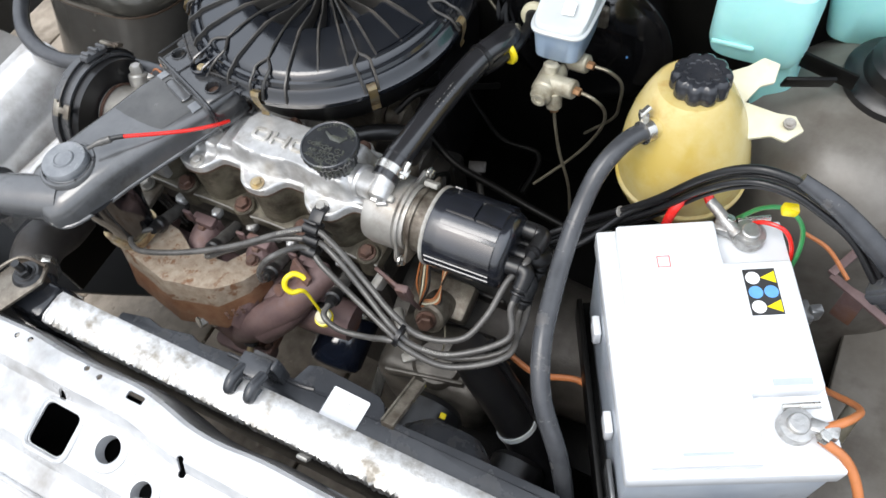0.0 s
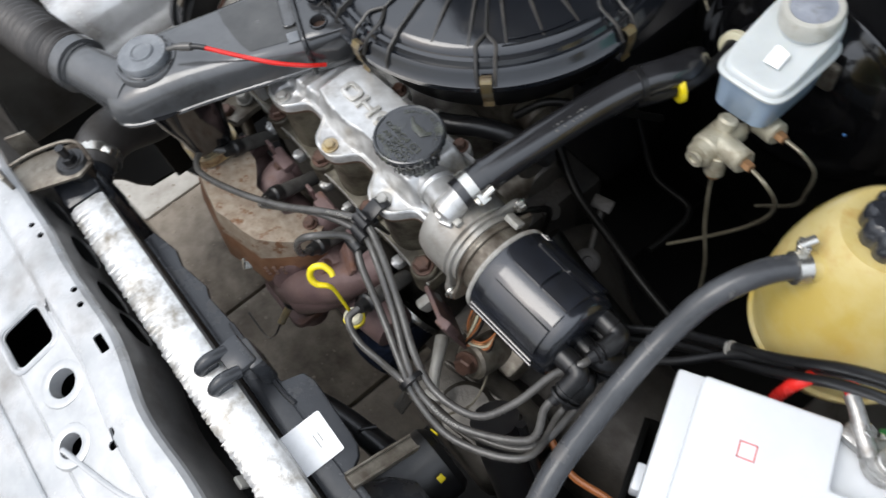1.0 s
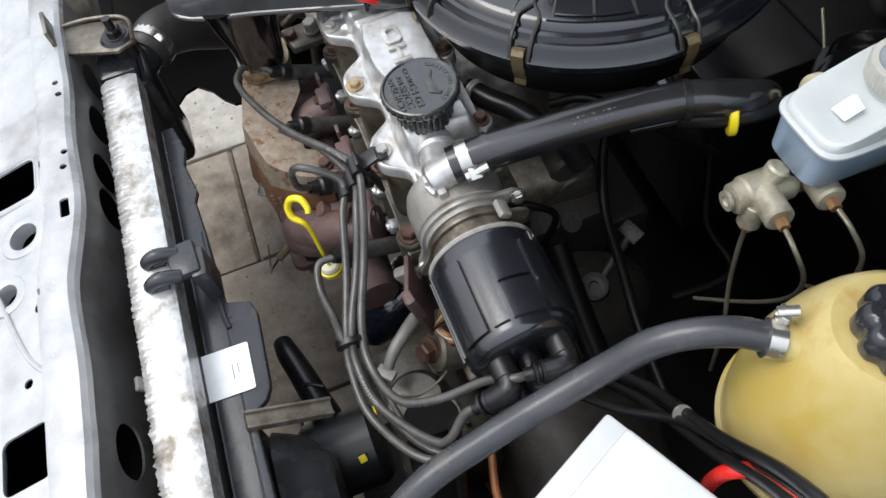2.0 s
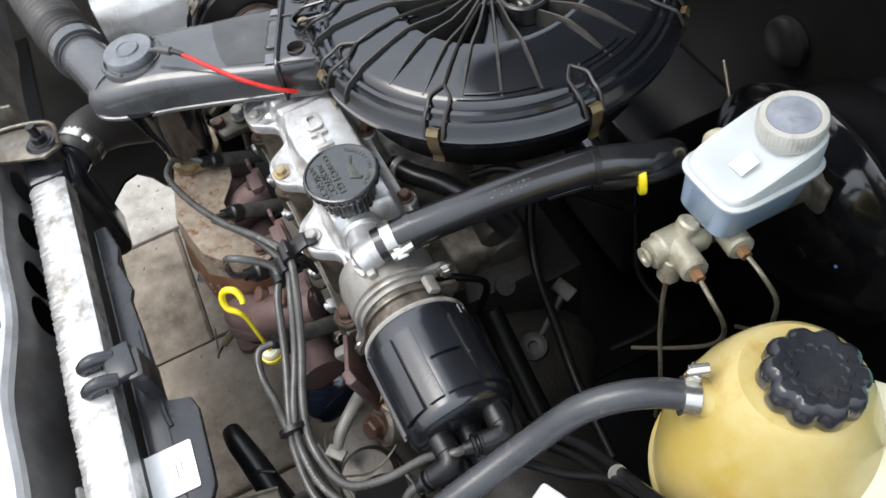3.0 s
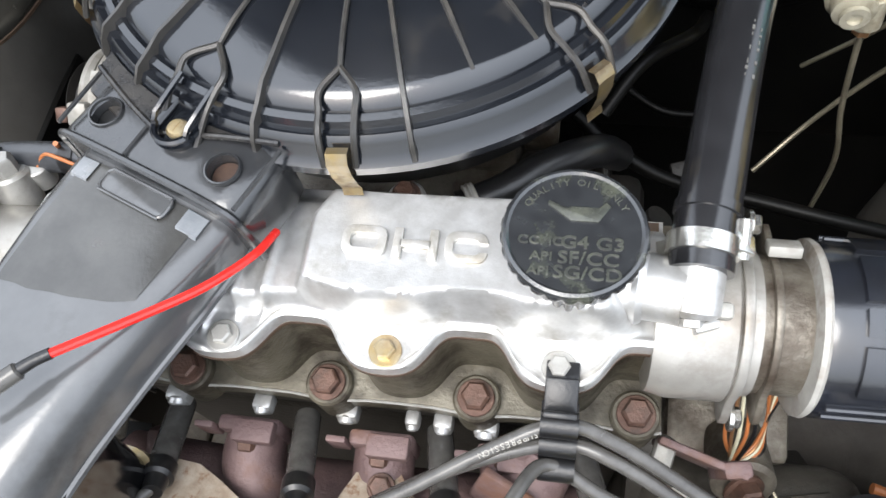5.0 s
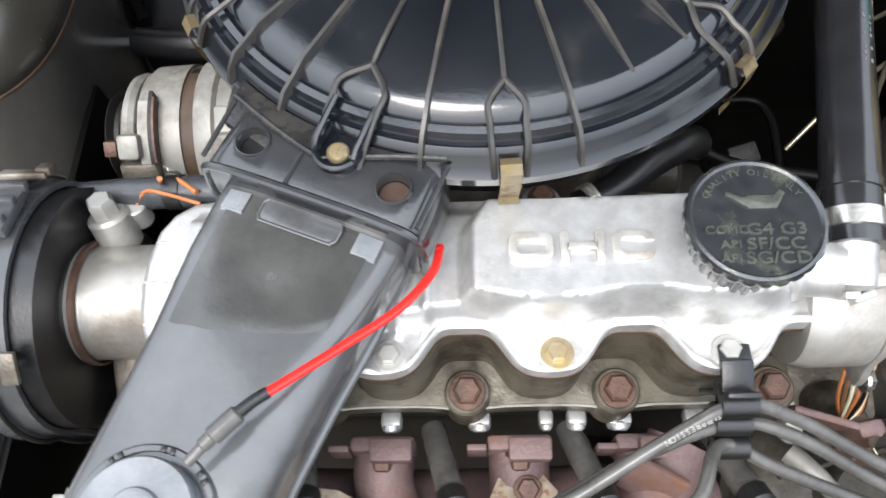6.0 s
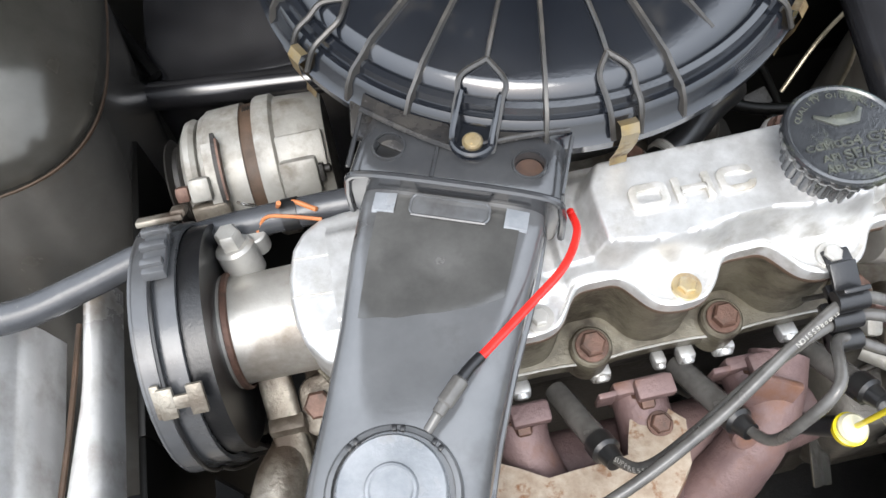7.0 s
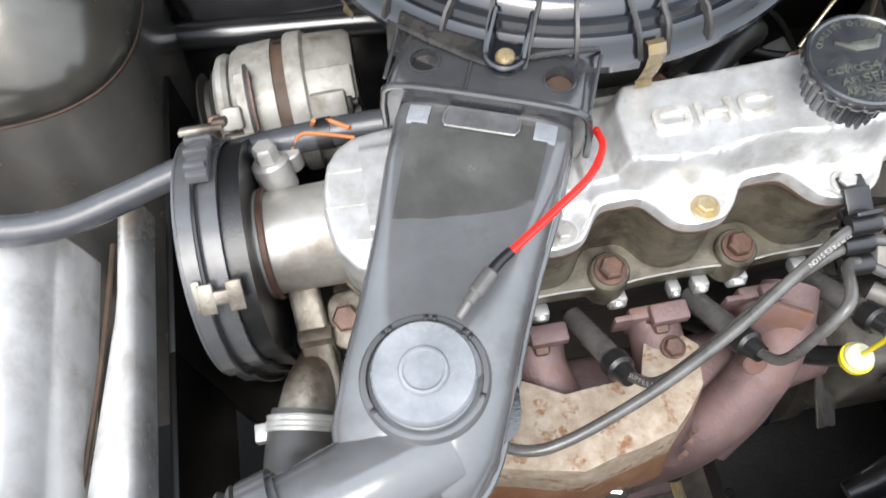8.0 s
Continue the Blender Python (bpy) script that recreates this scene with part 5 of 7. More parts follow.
TOWERS = [(AX[0] + 0.023, AX[1] + 0.016)] + [(AX[0] + 0.025 * math.cos(radians(a)), AX[1] + 0.025 * math.sin(radians(a))) for a in (150, 240, 330)] + [AX]
ELBOW = [V(-0.12, -1, 0.06), V(-0.10, -0.95, -0.55), V(-0.05, -0.80, -0.75), V(0.0, -0.75, -0.80), V(0.30, 0.70, -0.55)]
BOOT_END = []
for k, (y, z) in enumerate(TOWERS):
    part("terminal_tower", rod((0.290, y, z), (0.306, y, z), 0.0095, 20, 0.001), M["plastic"], dist)
    d = ELBOW[k].normalized()
    e = V(0.322, y, z)
    part("rubber_boot", join(rod((0.299, y, z), (0.314, y, z), 0.0098, 18, 0.0012), tube([V(0.310, y, z), V(0.317, y, z), e + V(-0.001, 0, 0) + d * 0.003, e + d * 0.010, e + d * 0.020], [0.0090, 0.0092, 0.0094, 0.0090, 0.0082], 18, 6), tube([e + d * 0.018, e + d * 0.034], [0.0072, 0.0050], 16, straight=True), *[lathe(e + d * q, d, [(0, 0.0070), (0.001, 0.0088), (0.003, 0.0088), (0.004, 0.0070)], 18) for q in (0.018, 0.0235)]), M["rubber"], dist, "angled black rubber boot")
    BOOT_END.append((e + d * 0.033, d))

for a in (30, 172):
    c, s = math.cos(radians(a)), math.sin(radians(a))
    part("cap_ridge", join(*[tube([(0.212, AX[0] + 0.0462 * math.cos(radians(b)), AX[1] + 0.0462 * math.sin(radians(b))), (0.286, AX[0] + 0.0448 * math.cos(radians(b)), AX[1] + 0.0448 * math.sin(radians(b)))], 0.0016, 8, straight=True) for b in (a - 5, a + 5)]), M["distcap"], dist)

sump = thing("engine_sump", (0.20, -0.06, 0.24), "grimy dark sump and lower crankcase", "sump")
part("sump_pan", span((0.125, -0.155, 0.225), (0.32, 0.06, 0.30), 0.012, 2), M["block"], sump)
part("sump_flange", span((0.118, -0.162, 0.300), (0.327, 0.066, 0.306), 0.002), M["block"], sump)
for y in (-0.12, -0.05, 0.02):
    part("sump_bolt", hexhead((0.122, y, 0.306), (0, 0, 1), 0.010, 0.006), M["block"], sump)

# ---- ignition leads ----
BOOT = [((x - 0.012, -0.012, 0.683), (x + 0.004, -0.070, 0.722)) for x in (-0.144, -0.058, 0.028, 0.114)]
CLIP = V(0.088, -0.026, 0.782)
for k, (s, e) in enumerate(BOOT):
    s, e = V(*s), V(*e)
    d = (e - s).normalized()
    boot = thing("spark_plug_boot", s, "grey spark plug boot with a black rubber end", "plug boot", "spark plug boots")
    part("boot_tube", rod(s, s.lerp(e, 0.80), 0.0085, 20, 0.001), M["lead"], boot)
    part("boot_cap", lathe(s.lerp(e, 0.76), d, [(0, 0.0085), (0.001, 0.0098), (0.011, 0.0098), (0.013, 0.0075), (0.022, 0.0060)], 20), M["rubber"], boot)
ends = [e for _, e in BOOT]
routes = [
    [ends[0], V(-0.150, -0.094, 0.735), V(-0.120, -0.110, 0.744), V(-0.060, -0.095, 0.755), V(0.0, -0.070, 0.769), V(0.052, -0.042, 0.786), CLIP + V(0, 0.000, 0.012)],
    [ends[1], V(-0.040, -0.082, 0.738), V(-0.010, -0.072, 0.757), V(0.040, -0.048, 0.776), CLIP + V(0, -0.006, -0.002)],
    [ends[2], V(0.038, -0.083, 0.738), V(0.046, -0.082, 0.768), V(0.064, -0.070, 0.790), CLIP + V(-0.006, -0.016, -0.006)],
    [ends[3], V(0.120, -0.088, 0.722), V(0.142, -0.094, 0.716), V(0.176, -0.090, 0.718)],
]
tails = [
    [CLIP + V(0, 0, 0.012), V(0.118, -0.031, 0.785), V(0.160, -0.047, 0.764), V(0.205, -0.066, 0.748)],
    [CLIP + V(0, -0.006, -0.002), V(0.118, -0.038, 0.778), V(0.160, -0.055, 0.757), V(0.203, -0.075, 0.743)],
    [CLIP + V(-0.006, -0.016, -0.006), V(0.112, -0.052, 0.765), V(0.155, -0.065, 0.748), V(0.200, -0.080, 0.738)],
    [V(0.176, -0.090, 0.718), V(0.205, -0.087, 0.730)],
]
loops_ = [
    [V(0.240, -0.0715, 0.738), V(0.280, -0.059, 0.742), V(0.297, -0.029, 0.756), V(0.305, 0.006, 0.776), V(0.306, 0.010, 0.778)],
    [V(0.233, -0.082, 0.731), V(0.275, -0.074, 0.728), V(0.324, -0.040, 0.742), V(0.342, -0.002, 0.756)],
    [V(0.230, -0.088, 0.727), V(0.278, -0.084, 0.719), V(0.330, -0.050, 0.728), V(0.347, -0.008, 0.742)],
    [V(0.238, -0.080, 0.722), V(0.280, -0.070, 0.712), V(0.328, -0.036, 0.722), V(0.344, 0.016, 0.745)],
]
def printed(points, start, text, normal, size=0.0042):
    """Small letters one after another along a lead."""
    path, bits, gone, k = spline(points, 90), [], 0.0, 0
    for p, q in zip(path, path[1:]):
        gone += (q - p).length
        if k < len(text) and gone >= start + k * size * 0.66:
            d = (q - p).normalized()
            n = (Vector(normal) - d * Vector(normal).dot(d)).normalized()
            bits.append(lettering(text[k], size, 0.0001, basis(p + n * 0.0037, d, n)))
            k += 1
    return join(*bits)


for k in range(4):
    tip, d = BOOT_END[k]
    pts = routes[k] + tails[k][1:] + loops_[k][:-1] + [tip + d * 0.010, tip - d * 0.004]
    lead_ob = thing("ignition_lead", pts[len(pts) // 2], "dark grey ignition lead with worn white print", "ignition lead", "ignition leads")
    part("lead_jacket", tube(pts, 0.0036, 12, 8), M["lead"], lead_ob)
    if k == 0:
        part("lead_print", printed(routes[0][::-1], 0.012, "SUPPRESSION", (-0.1, -0.45, 1)), M["print"], lead_ob, "white lettering along the jacket")
    if k == 1:
        part("lead_print", printed(routes[1], 0.006, "SUPPRESSION", (0.1, -0.5, 1)), M["print"], lead_ob, "white lettering along the jacket")
        part("lead_print", printed(loops_[1], 0.012, "SUPPRESSION", (-0.2, -0.5, 1)), M["print"], lead_ob, "white lettering along the jacket")
coil = [BOOT_END[4][0] - BOOT_END[4][1] * 0.004, BOOT_END[4][0] + BOOT_END[4][1] * 0.008, V(0.362, 0.092, 0.768), V(0.392, 0.114, 0.802), V(0.430, 0.120, 0.846)]
coil_ob = thing("coil_lead", coil[2], "black coil lead joining the wiring loom", "ignition lead")
part("lead_jacket", tube(coil, 0.0036, 12, 8), M["rubber"], coil_ob)
part("lead_sleeve", tube([coil[0], coil[0].lerp(coil[1], 0.3)], 0.0048, 14, straight=True), M["rubber"], coil_ob)
holder = thing("lead_holder", (0.088, -0.02, 0.76), "black plastic lead holder bolted to the valve cover", "cable holder")
part("holder_arm", join(box((0.016, 0.014, 0.003), pose(0.088, -0.004, 0.8015), 0.001), box((0.016, 0.003, 0.05), pose(0.088, -0.017, 0.783, 18), 0.001), box((0.016, 0.018, 0.003), pose(0.088, -0.014, 0.8000, 25), 0.001)), M["rubber"], holder)
for dy, dz in ((0, 0.012), (-0.006, -0.002), (-0.016, -0.012)):
    part("holder_jaw", join(lathe(CLIP + V(-0.009, dy, dz), (1, 0, 0), [(0, 0.0042), (0, 0.0066), (0.018, 0.0066), (0.018, 0.0042)], 20), box((0.018, 0.012, 0.006), pose(*(CLIP + V(0, dy + 0.006, dz - 0.004))), 0.001)), M["rubber"], holder)
tie = solo("cable_tie", tube([(0.214, -0.080, 0.7385), (0.2185, -0.0803, 0.7375)], 0.0135, 20, straight=True), M["rubber"], (0.217, -0.08, 0.73), "black cable tie round the bundle of leads", "cable tie")

# ---- exhaust side ----
mani = thing("exhaust_manifold", (0.0, -0.07, 0.56), "rusty purple-brown cast iron exhaust manifold", "exhaust manifold")
for x in (-0.100, -0.016, 0.062):
    part("port_flange", join(box((0.040, 0.010, 0.034), pose(x, -0.025, 0.688), 0.003), box((0.026, 0.014, 0.010), pose(x + 0.006, -0.030, 0.707), 0.002), box((0.012, 0.004, 0.022), pose(x - 0.026, -0.029, 0.700), 0.001)), M["iron"], mani)
    part("manifold_stud", join(hexhead((x, -0.030, 0.699), (0, -0.75, -0.35), 0.014, 0.010, 0.009), rod((x, -0.036, 0.697), (x + 0.001, -0.052, 0.690), 0.0045, 12, 0.001)), M["rustbolt"], mani, "rust-orange nut and stud")
    part("port_runner", tube([(x, -0.024, 0.684), (x, -0.048, 0.678), (x + 0.2 * (-0.02 - x), -0.082, 0.656), (x + 0.6 * (-0.02 - x), -0.105, 0.625)], 0.019, 20), M["iron"], mani)
part("outer_runner", tube([(0.082, -0.024, 0.696), (0.068, -0.052, 0.688), (0.046, -0.078, 0.668), (0.014, -0.097, 0.640), (-0.012, -0.104, 0.612), (-0.032, -0.104, 0.585), (-0.038, -0.102, 0.52)], [0.0195, 0.020, 0.0205, 0.0215, 0.022, 0.022, 0.022], 24), M["iron"], mani, "curved outer runner")
part("runner_boss", rod((0.040, -0.066, 0.690), (0.039, -0.074, 0.6965), 0.0085, 20, 0.0015), M["iron"], mani)
part("runner_web", box((0.034, 0.006, 0.03), pose(0.060, -0.050, 0.708, -25, 10, -25), 0.002), M["iron"], mani)
part("collector", join(tube([(-0.10, -0.096, 0.64), (-0.066, -0.103, 0.622), (-0.038, -0.104, 0.59), (-0.038, -0.102, 0.50)], 0.0225, 24), prism(rounded(0.085, 0.054, 0.012), 0, 0.012, basis((-0.036, -0.104, 0.553), (1, 0, 0), (0, 0, 1)), 0.003)), M["iron"], mani)
part("collector_stud", join(hexhead((-0.062, -0.126, 0.634), (-0.3, -0.8, 0.4), 0.015, 0.010), box((0.028, 0.016, 0.012), pose(-0.060, -0.120, 0.628, 20), 0.003)), M["steel"], mani, "pale corroded nut")
for x in (-0.066, -0.004):
    part("flange_nut", hexhead((x, -0.106, 0.565), (0, 0, 1), 0.016, 0.012), M["rustbolt"], mani)
part("manifold_log", join(tube([(-0.205, -0.050, 0.640), (-0.13, -0.056, 0.634), (-0.04, -0.058, 0.630), (0.06, -0.054, 0.628), (0.115, -0.050, 0.624)], [0.024, 0.028, 0.030, 0.029, 0.024], 20), *[box((0.020, 0.030, 0.020), pose(x, -0.040, 0.664, 25), 0.005) for x in (-0.170, -0.096, -0.012, 0.074)]), M["iron"], mani, "rough rusty collector behind the heat shield")
lam = thing("exhaust_sensor", (-0.012, -0.136, 0.575), "brass-tipped sensor screwed into the manifold", "sensor")
part("sensor_body", join(hexhead((-0.012, -0.104, 0.602), (0.1, -0.9, -0.4), 0.018, 0.010), rod((-0.011, -0.112, 0.598), (-0.009, -0.124, 0.592), 0.008, 16, 0.001)), M["rubber"], lam)
part("sensor_tip", rod((-0.009, -0.123, 0.592), (-0.005, -0.143, 0.580), 0.0045, 14, 0.001), M["brass"], lam)
part("sensor_wire", tube([(-0.005, -0.143, 0.580), (-0.01, -0.157, 0.558), (-0.05, -0.168, 0.50), (-0.12, -0.17, 0.46)], 0.0012, 8), M["rubber"], lam)

shield = thing("heat_shield", (-0.09, -0.09, 0.62), "folded steel heat shield, tan and rust stained", "heat shield")
top_pts = [(-0.190, -0.088, 0.712), (-0.150, -0.050, 0.704), (-0.126, -0.052, 0.700), (-0.092, -0.070, 0.702), (-0.040, -0.066, 0.702), (-0.030, -0.044, 0.696), (-0.002, -0.042, 0.694), (0.006, -0.052, 0.698), (-0.002, -0.080, 0.706), (-0.030, -0.108, 0.709), (-0.092, -0.123, 0.710), (-0.180, -0.102, 0.712)]
skirt_low = [(0.008, -0.056, 0.660), (0.000, -0.092, 0.648), (-0.030, -0.124, 0.632), (-0.092, -0.138, 0.630), (-0.165, -0.124, 0.650)]


def crumpled(faces):
    """A dented thin sheet over a few corner points."""
    bm = bmesh.new()
    for pts in faces:
        bm.faces.new([bm.verts.new(p) for p in pts])
    bmesh.ops.remove_doubles(bm, verts=bm.verts, dist=1e-5)
    bmesh.ops.recalc_face_normals(bm, faces=bm.faces)
    bmesh.ops.triangulate(bm, faces=bm.faces[:])
    for _ in range(3):
        bmesh.ops.subdivide_edges(bm, edges=bm.edges[:], cuts=1)
        bmesh.ops.triangulate(bm, faces=bm.faces[:])
    for v in bm.verts:
        v.co += Vector(noise.noise_vector(v.co * 45)) * 0.0010 + Vector(noise.noise_vector(v.co * 14)) * 0.002
    bmesh.ops.recalc_face_normals(bm, faces=bm.faces)
    bmesh.ops.solidify(bm, geom=bm.faces[:], thickness=0.0018)
    return bm


edge_hi = [Vector(top_pts[k]) for k in (7, 8, 9, 10, 11)]
edge_lo = [Vector(p) for p in skirt_low]
edge_mid = [p.lerp(q, 0.45) for p, q in zip(edge_hi, edge_lo)]
part("shield_sheet", crumpled([top_pts] + [(edge_hi[k], edge_hi[k + 1], edge_mid[k + 1], edge_mid[k]) for k in range(4)]), M["shield"], shield, "", 40)
part("shield_skirt", crumpled([(edge_mid[k], edge_mid[k + 1], edge_lo[k + 1], edge_lo[k]) for k in range(4)]), M["rustsheet"], shield, "rust-brown lower skirt", 40)
part("shield_bolt", hexhead((-0.012, -0.052, 0.698), (0, -0.1, 1), 0.012, 0.007, 0.0085), M["rustbolt"], shield, "dull hexagon bolt")
part("stamped_mark", join(*[box((0.004, 0.0008, 0.003), basis((-0.018 + 0.006 * k, -0.118 + 0.007 * k, 0.672 - 0.007 * r), (0.7, 0.7, 0), (0.6, -0.8, 0.1)), 0) for k in range(3) for r in range(3)]), M["rustbolt"], shield)

dip = thing("dipstick", (0.108, -0.080, 0.60), "yellow dipstick with a loop handle in a black guide tube", "dipstick")
part("guide_tube", tube([(0.108, -0.080, 0.694), (0.096, -0.070, 0.672), (0.070, -0.052, 0.650), (0.045, -0.020, 0.62), (0.04, 0.01, 0.57)], 0.0075, 16), M["rubber"], dip)
part("stopper", lathe((0.108, -0.081, 0.688), (0, 0, 1), [(0, 0.006), (0.003, 0.0092), (0.010, 0.0098), (0.0125, 0.008), (0.0135, 0.0)], 24), M["cream"], dip, "grubby cream stopper")
part("stopper_collar", lathe((0.108, -0.081, 0.688), (0, 0, 1), [(0, 0.0075), (0.001, 0.0108), (0.006, 0.0112), (0.007, 0.0092)], 24), M["yellow"], dip)
part("loop_handle", tube([(0.109, -0.081, 0.700), (0.107, -0.082, 0.730), (0.1045, -0.083, 0.756), (0.1025, -0.086, 0.766), (0.096, -0.093, 0.770), (0.0905, -0.0935, 0.778), (0.0905, -0.088, 0.787), (0.096, -0.080, 0.789), (0.103, -0.077, 0.784), (0.107, -0.078, 0.781)], [0.0018, 0.0018, 0.002, 0.0026, 0.0032, 0.0032, 0.0032, 0.0032, 0.003, 0.0026], 12, 8), M["yellow"], dip, "bright yellow loop")

oilf = thing("oil_filter", (0.065, -0.07, 0.46), "glossy black oil filter canister, blue reflection in its colour", "oil filter")
part("canister", lathe((0.073, -0.008, 0.545), (0.0, -0.93, -0.36), [(0, 0.034), (0.006, 0.038), (0.070, 0.038), (0.078, 0.034), (0.081, 0.026), (0.079, 0.0)], 40), M["bluesheen"], oilf)
part("crimped_rim", lathe((0.073, -0.005, 0.546), (0.0, -0.93, -0.36), [(0, 0.040), (0.004, 0.041), (0.008, 0.040)], 40), M["steel"], oilf)
mount = thing("engine_bracket", (0.16, -0.03, 0.50), "steel engine bracket with bolts beside the oil filter", "bracket")
part("bracket_rib", join(tube([(0.166, -0.022, 0.646), (0.180, -0.038, 0.650), (0.192, -0.053, 0.647), (0.202, -0.063, 0.639)], [0.0075, 0.0065, 0.0060, 0.0048], 12), box((0.020, 0.012, 0.006), pose(0.205, -0.066, 0.637, 0, 0, 40), 0.002)), M["altalu"], mount, "pale alloy rib")
part("pale_lug", box((0.012, 0.022, 0.020), pose(0.149, -0.0150, 0.700, 24, 0, -14), 0.004), M["altalu"], mount, "pale alloy lug")
part("bracket_strap", cut(box((0.016, 0.060, 0.004), basis((0.151, -0.075, 0.543), (1, 0, 0), (0, -0.62, 0.78)), 0.001), lathe((0.151, -0.095, 0.515), (0, -0.62, 0.78), [(0, 0.0045), (0.03, 0.0045)], 16)), M["steel"], mount, "bright flat steel strap")
part("bracket_plate", join(box((0.050, 0.005, 0.07), pose(0.170, -0.012, 0.690, 12, 0, -18), 0.002), box((0.016, 0.010, 0.040), pose(0.185, -0.020, 0.705, 10, 0, 10), 0.003)), M["iron"], mount)
part("bracket_bolt", hexhead((0.205, -0.020, 0.650), (0.3, -0.8, 0.5), 0.018, 0.012, 0.013), M["rustbolt"], mount)
part("bracket_boss", join(rod((0.205, 0.02, 0.625), (0.206, -0.018, 0.648), 0.02, 24, 0.003), box((0.08, 0.05, 0.03), pose(0.20, 0.03, 0.62, 15), 0.006)), M["aludirty"], mount)

wires = thing("wire_loop", (0.200, 0.012, 0.655), "loose loop of thin copper and orange wires", "wiring")
for k in range(5):
    part("wire", tube([(0.186 + 0.003 * k, 0.022, 0.715), (0.186 + 0.004 * k, 0.004, 0.690), (0.194, -0.004 - 0.002 * k, 0.672 - 0.003 * k), (0.206 + 0.002 * k, 0.002, 0.668 - 0.002 * k), (0.212, 0.016, 0.682), (0.210 + 0.002 * k, 0.03, 0.70)], 0.0012, 8), M[("orange", "copper", "cream", "orange", "rubber")[k]], wires)

# ---- timing end ----
tim = thing("timing_belt_cover", (-0.295, 0.03, 0.50), "black plastic timing belt cover held by metal clips", "belt cover")
TY, TZ = 0.048, 0.757
arc = [(TY + 0.078 * math.cos(radians(a)), TZ + 0.078 * math.sin(radians(a))) for a in range(20, 205, 8)]
outline = arc + [(TY - 0.068, 0.70), (TY - 0.050, 0.64), (TY - 0.02, 0.58), (TY - 0.01, 0.48)]
yz = Matrix(((0, 0, 1, 0), (1, 0, 0, 0), (0, 1, 0, 0), (0, 0, 0, 1)))


def wall(points, x0, x1, thick):
    b = bmesh.new()
    rows_ = [(b.verts.new((x0, y, z)), b.verts.new((x1, y, z))) for y, z in points]
    for p, q in zip(rows_, rows_[1:]):
        b.faces.new((p[0], p[1], q[1], q[0]))
    bmesh.ops.recalc_face_normals(b, faces=b.faces)
    bmesh.ops.solidify(b, geom=b.faces[:], thickness=thick)
    return b


part("cover_band", wall(outline, -0.3015, -0.2910, 0.003), M["beltcover"], tim, "outer rim of the cover")
inner = [(TY + (y - TY) * 0.965, TZ + (z - TZ) * 0.965) for y, z in outline]
part("cover_band", wall(inner, -0.2915, -0.2785, 0.003), M["beltcover"], tim, "inner rim of the cover")
part("cover_face", prism(arc + [(TY - 0.068, 0.70), (TY - 0.050, 0.64), (TY - 0.02, 0.58), (TY - 0.01, 0.48), (TY + 0.12, 0.48), (TY + 0.10, 0.70)], -0.3035, -0.3000, yz, 0.001), M["beltcover"], tim)
deep = [(TY + (y - TY) * 0.915, TZ + (z - TZ) * 0.915) for y, z in outline]
part("inner_guard", wall(deep, -0.2785, -0.2660, 0.003), M["rubber"], tim, "black inner guard")
part("back_plate", prism([(TY + 0.070 * math.cos(radians(a)), TZ + 0.070 * math.sin(radians(a))) for a in range(0, 360, 10)], -0.2700, -0.2670, yz, 0), M["rubber"], tim)
part("seam_line", tube([(-0.2908, y + (y - TY) * 0.01, z + (z - TZ) * 0.01) for y, z in outline], 0.0014, 6, 2), M["rubber"], tim)
fm = basis((-0.283, TY + 0.081 * math.cos(radians(134)), TZ + 0.081 * math.sin(radians(134))), (1, 0, 0), (0, math.cos(radians(134)), math.sin(radians(134))))
part("cover_clip", join(box((0.009, 0.018, 0.0035), fm @ Matrix.Translation((-0.008, 0, 0)), 0.001), box((0.009, 0.018, 0.0035), fm @ Matrix.Translation((0.008, 0, 0)), 0.001), box((0.020, 0.008, 0.003), fm, 0.001), box((0.005, 0.020, 0.003), fm @ Matrix.Translation((-0.013, 0.001, -0.0018)), 0.001)), M["aludirty"], tim, "pale metal clip")


def round_cover(x, a, r):
    """A pose on the cover's rim: x across it, y along it, z outwards."""
    c, s = math.cos(radians(a)), math.sin(radians(a))
    return basis((x, TY + r * c, TZ + r * s), (1, 0, 0), (0, c, s))


part("hinge_block", join(box((0.013, 0.034, 0.007), round_cover(-0.2865, 73, 0.0805), 0.0015), *[box((0.0125 + 0.002 * k, 0.0050, 0.005), round_cover(-0.2868, 80 - 8.5 * k, 0.0855), 0.0012) for k in range(3)]), M["beltcover"], tim, "stepped grey hinge block")
part("hinge_bar", join(box((0.027, 0.008, 0.004), round_cover(-0.2865, 54, 0.0860), 0.0012), box((0.009, 0.010, 0.005), round_cover(-0.2755, 52, 0.0875), 0.0015)), M["aludirty"], tim, "pale worn hinge bar")
sens = thing("temperature_sensor", (-0.255, 0.090, 0.765), "small alloy sensor with a hexagon top", "sensor")
part("sensor_post", join(rod((-0.252, 0.082, 0.770), (-0.255, 0.092, 0.792), 0.0125, 24, 0.002), rod((-0.243, 0.098, 0.772), (-0.243, 0.100, 0.788), 0.008, 16, 0.001)), M["alu2"], sens)
part("sensor_top", join(hexhead((-0.255, 0.092, 0.791), (-0.05, 0.25, 1), 0.014, 0.013), rod((-0.255, 0.085, 0.780), (-0.257, 0.076, 0.780), 0.005, 14, 0.001)), M["alu2"], sens)
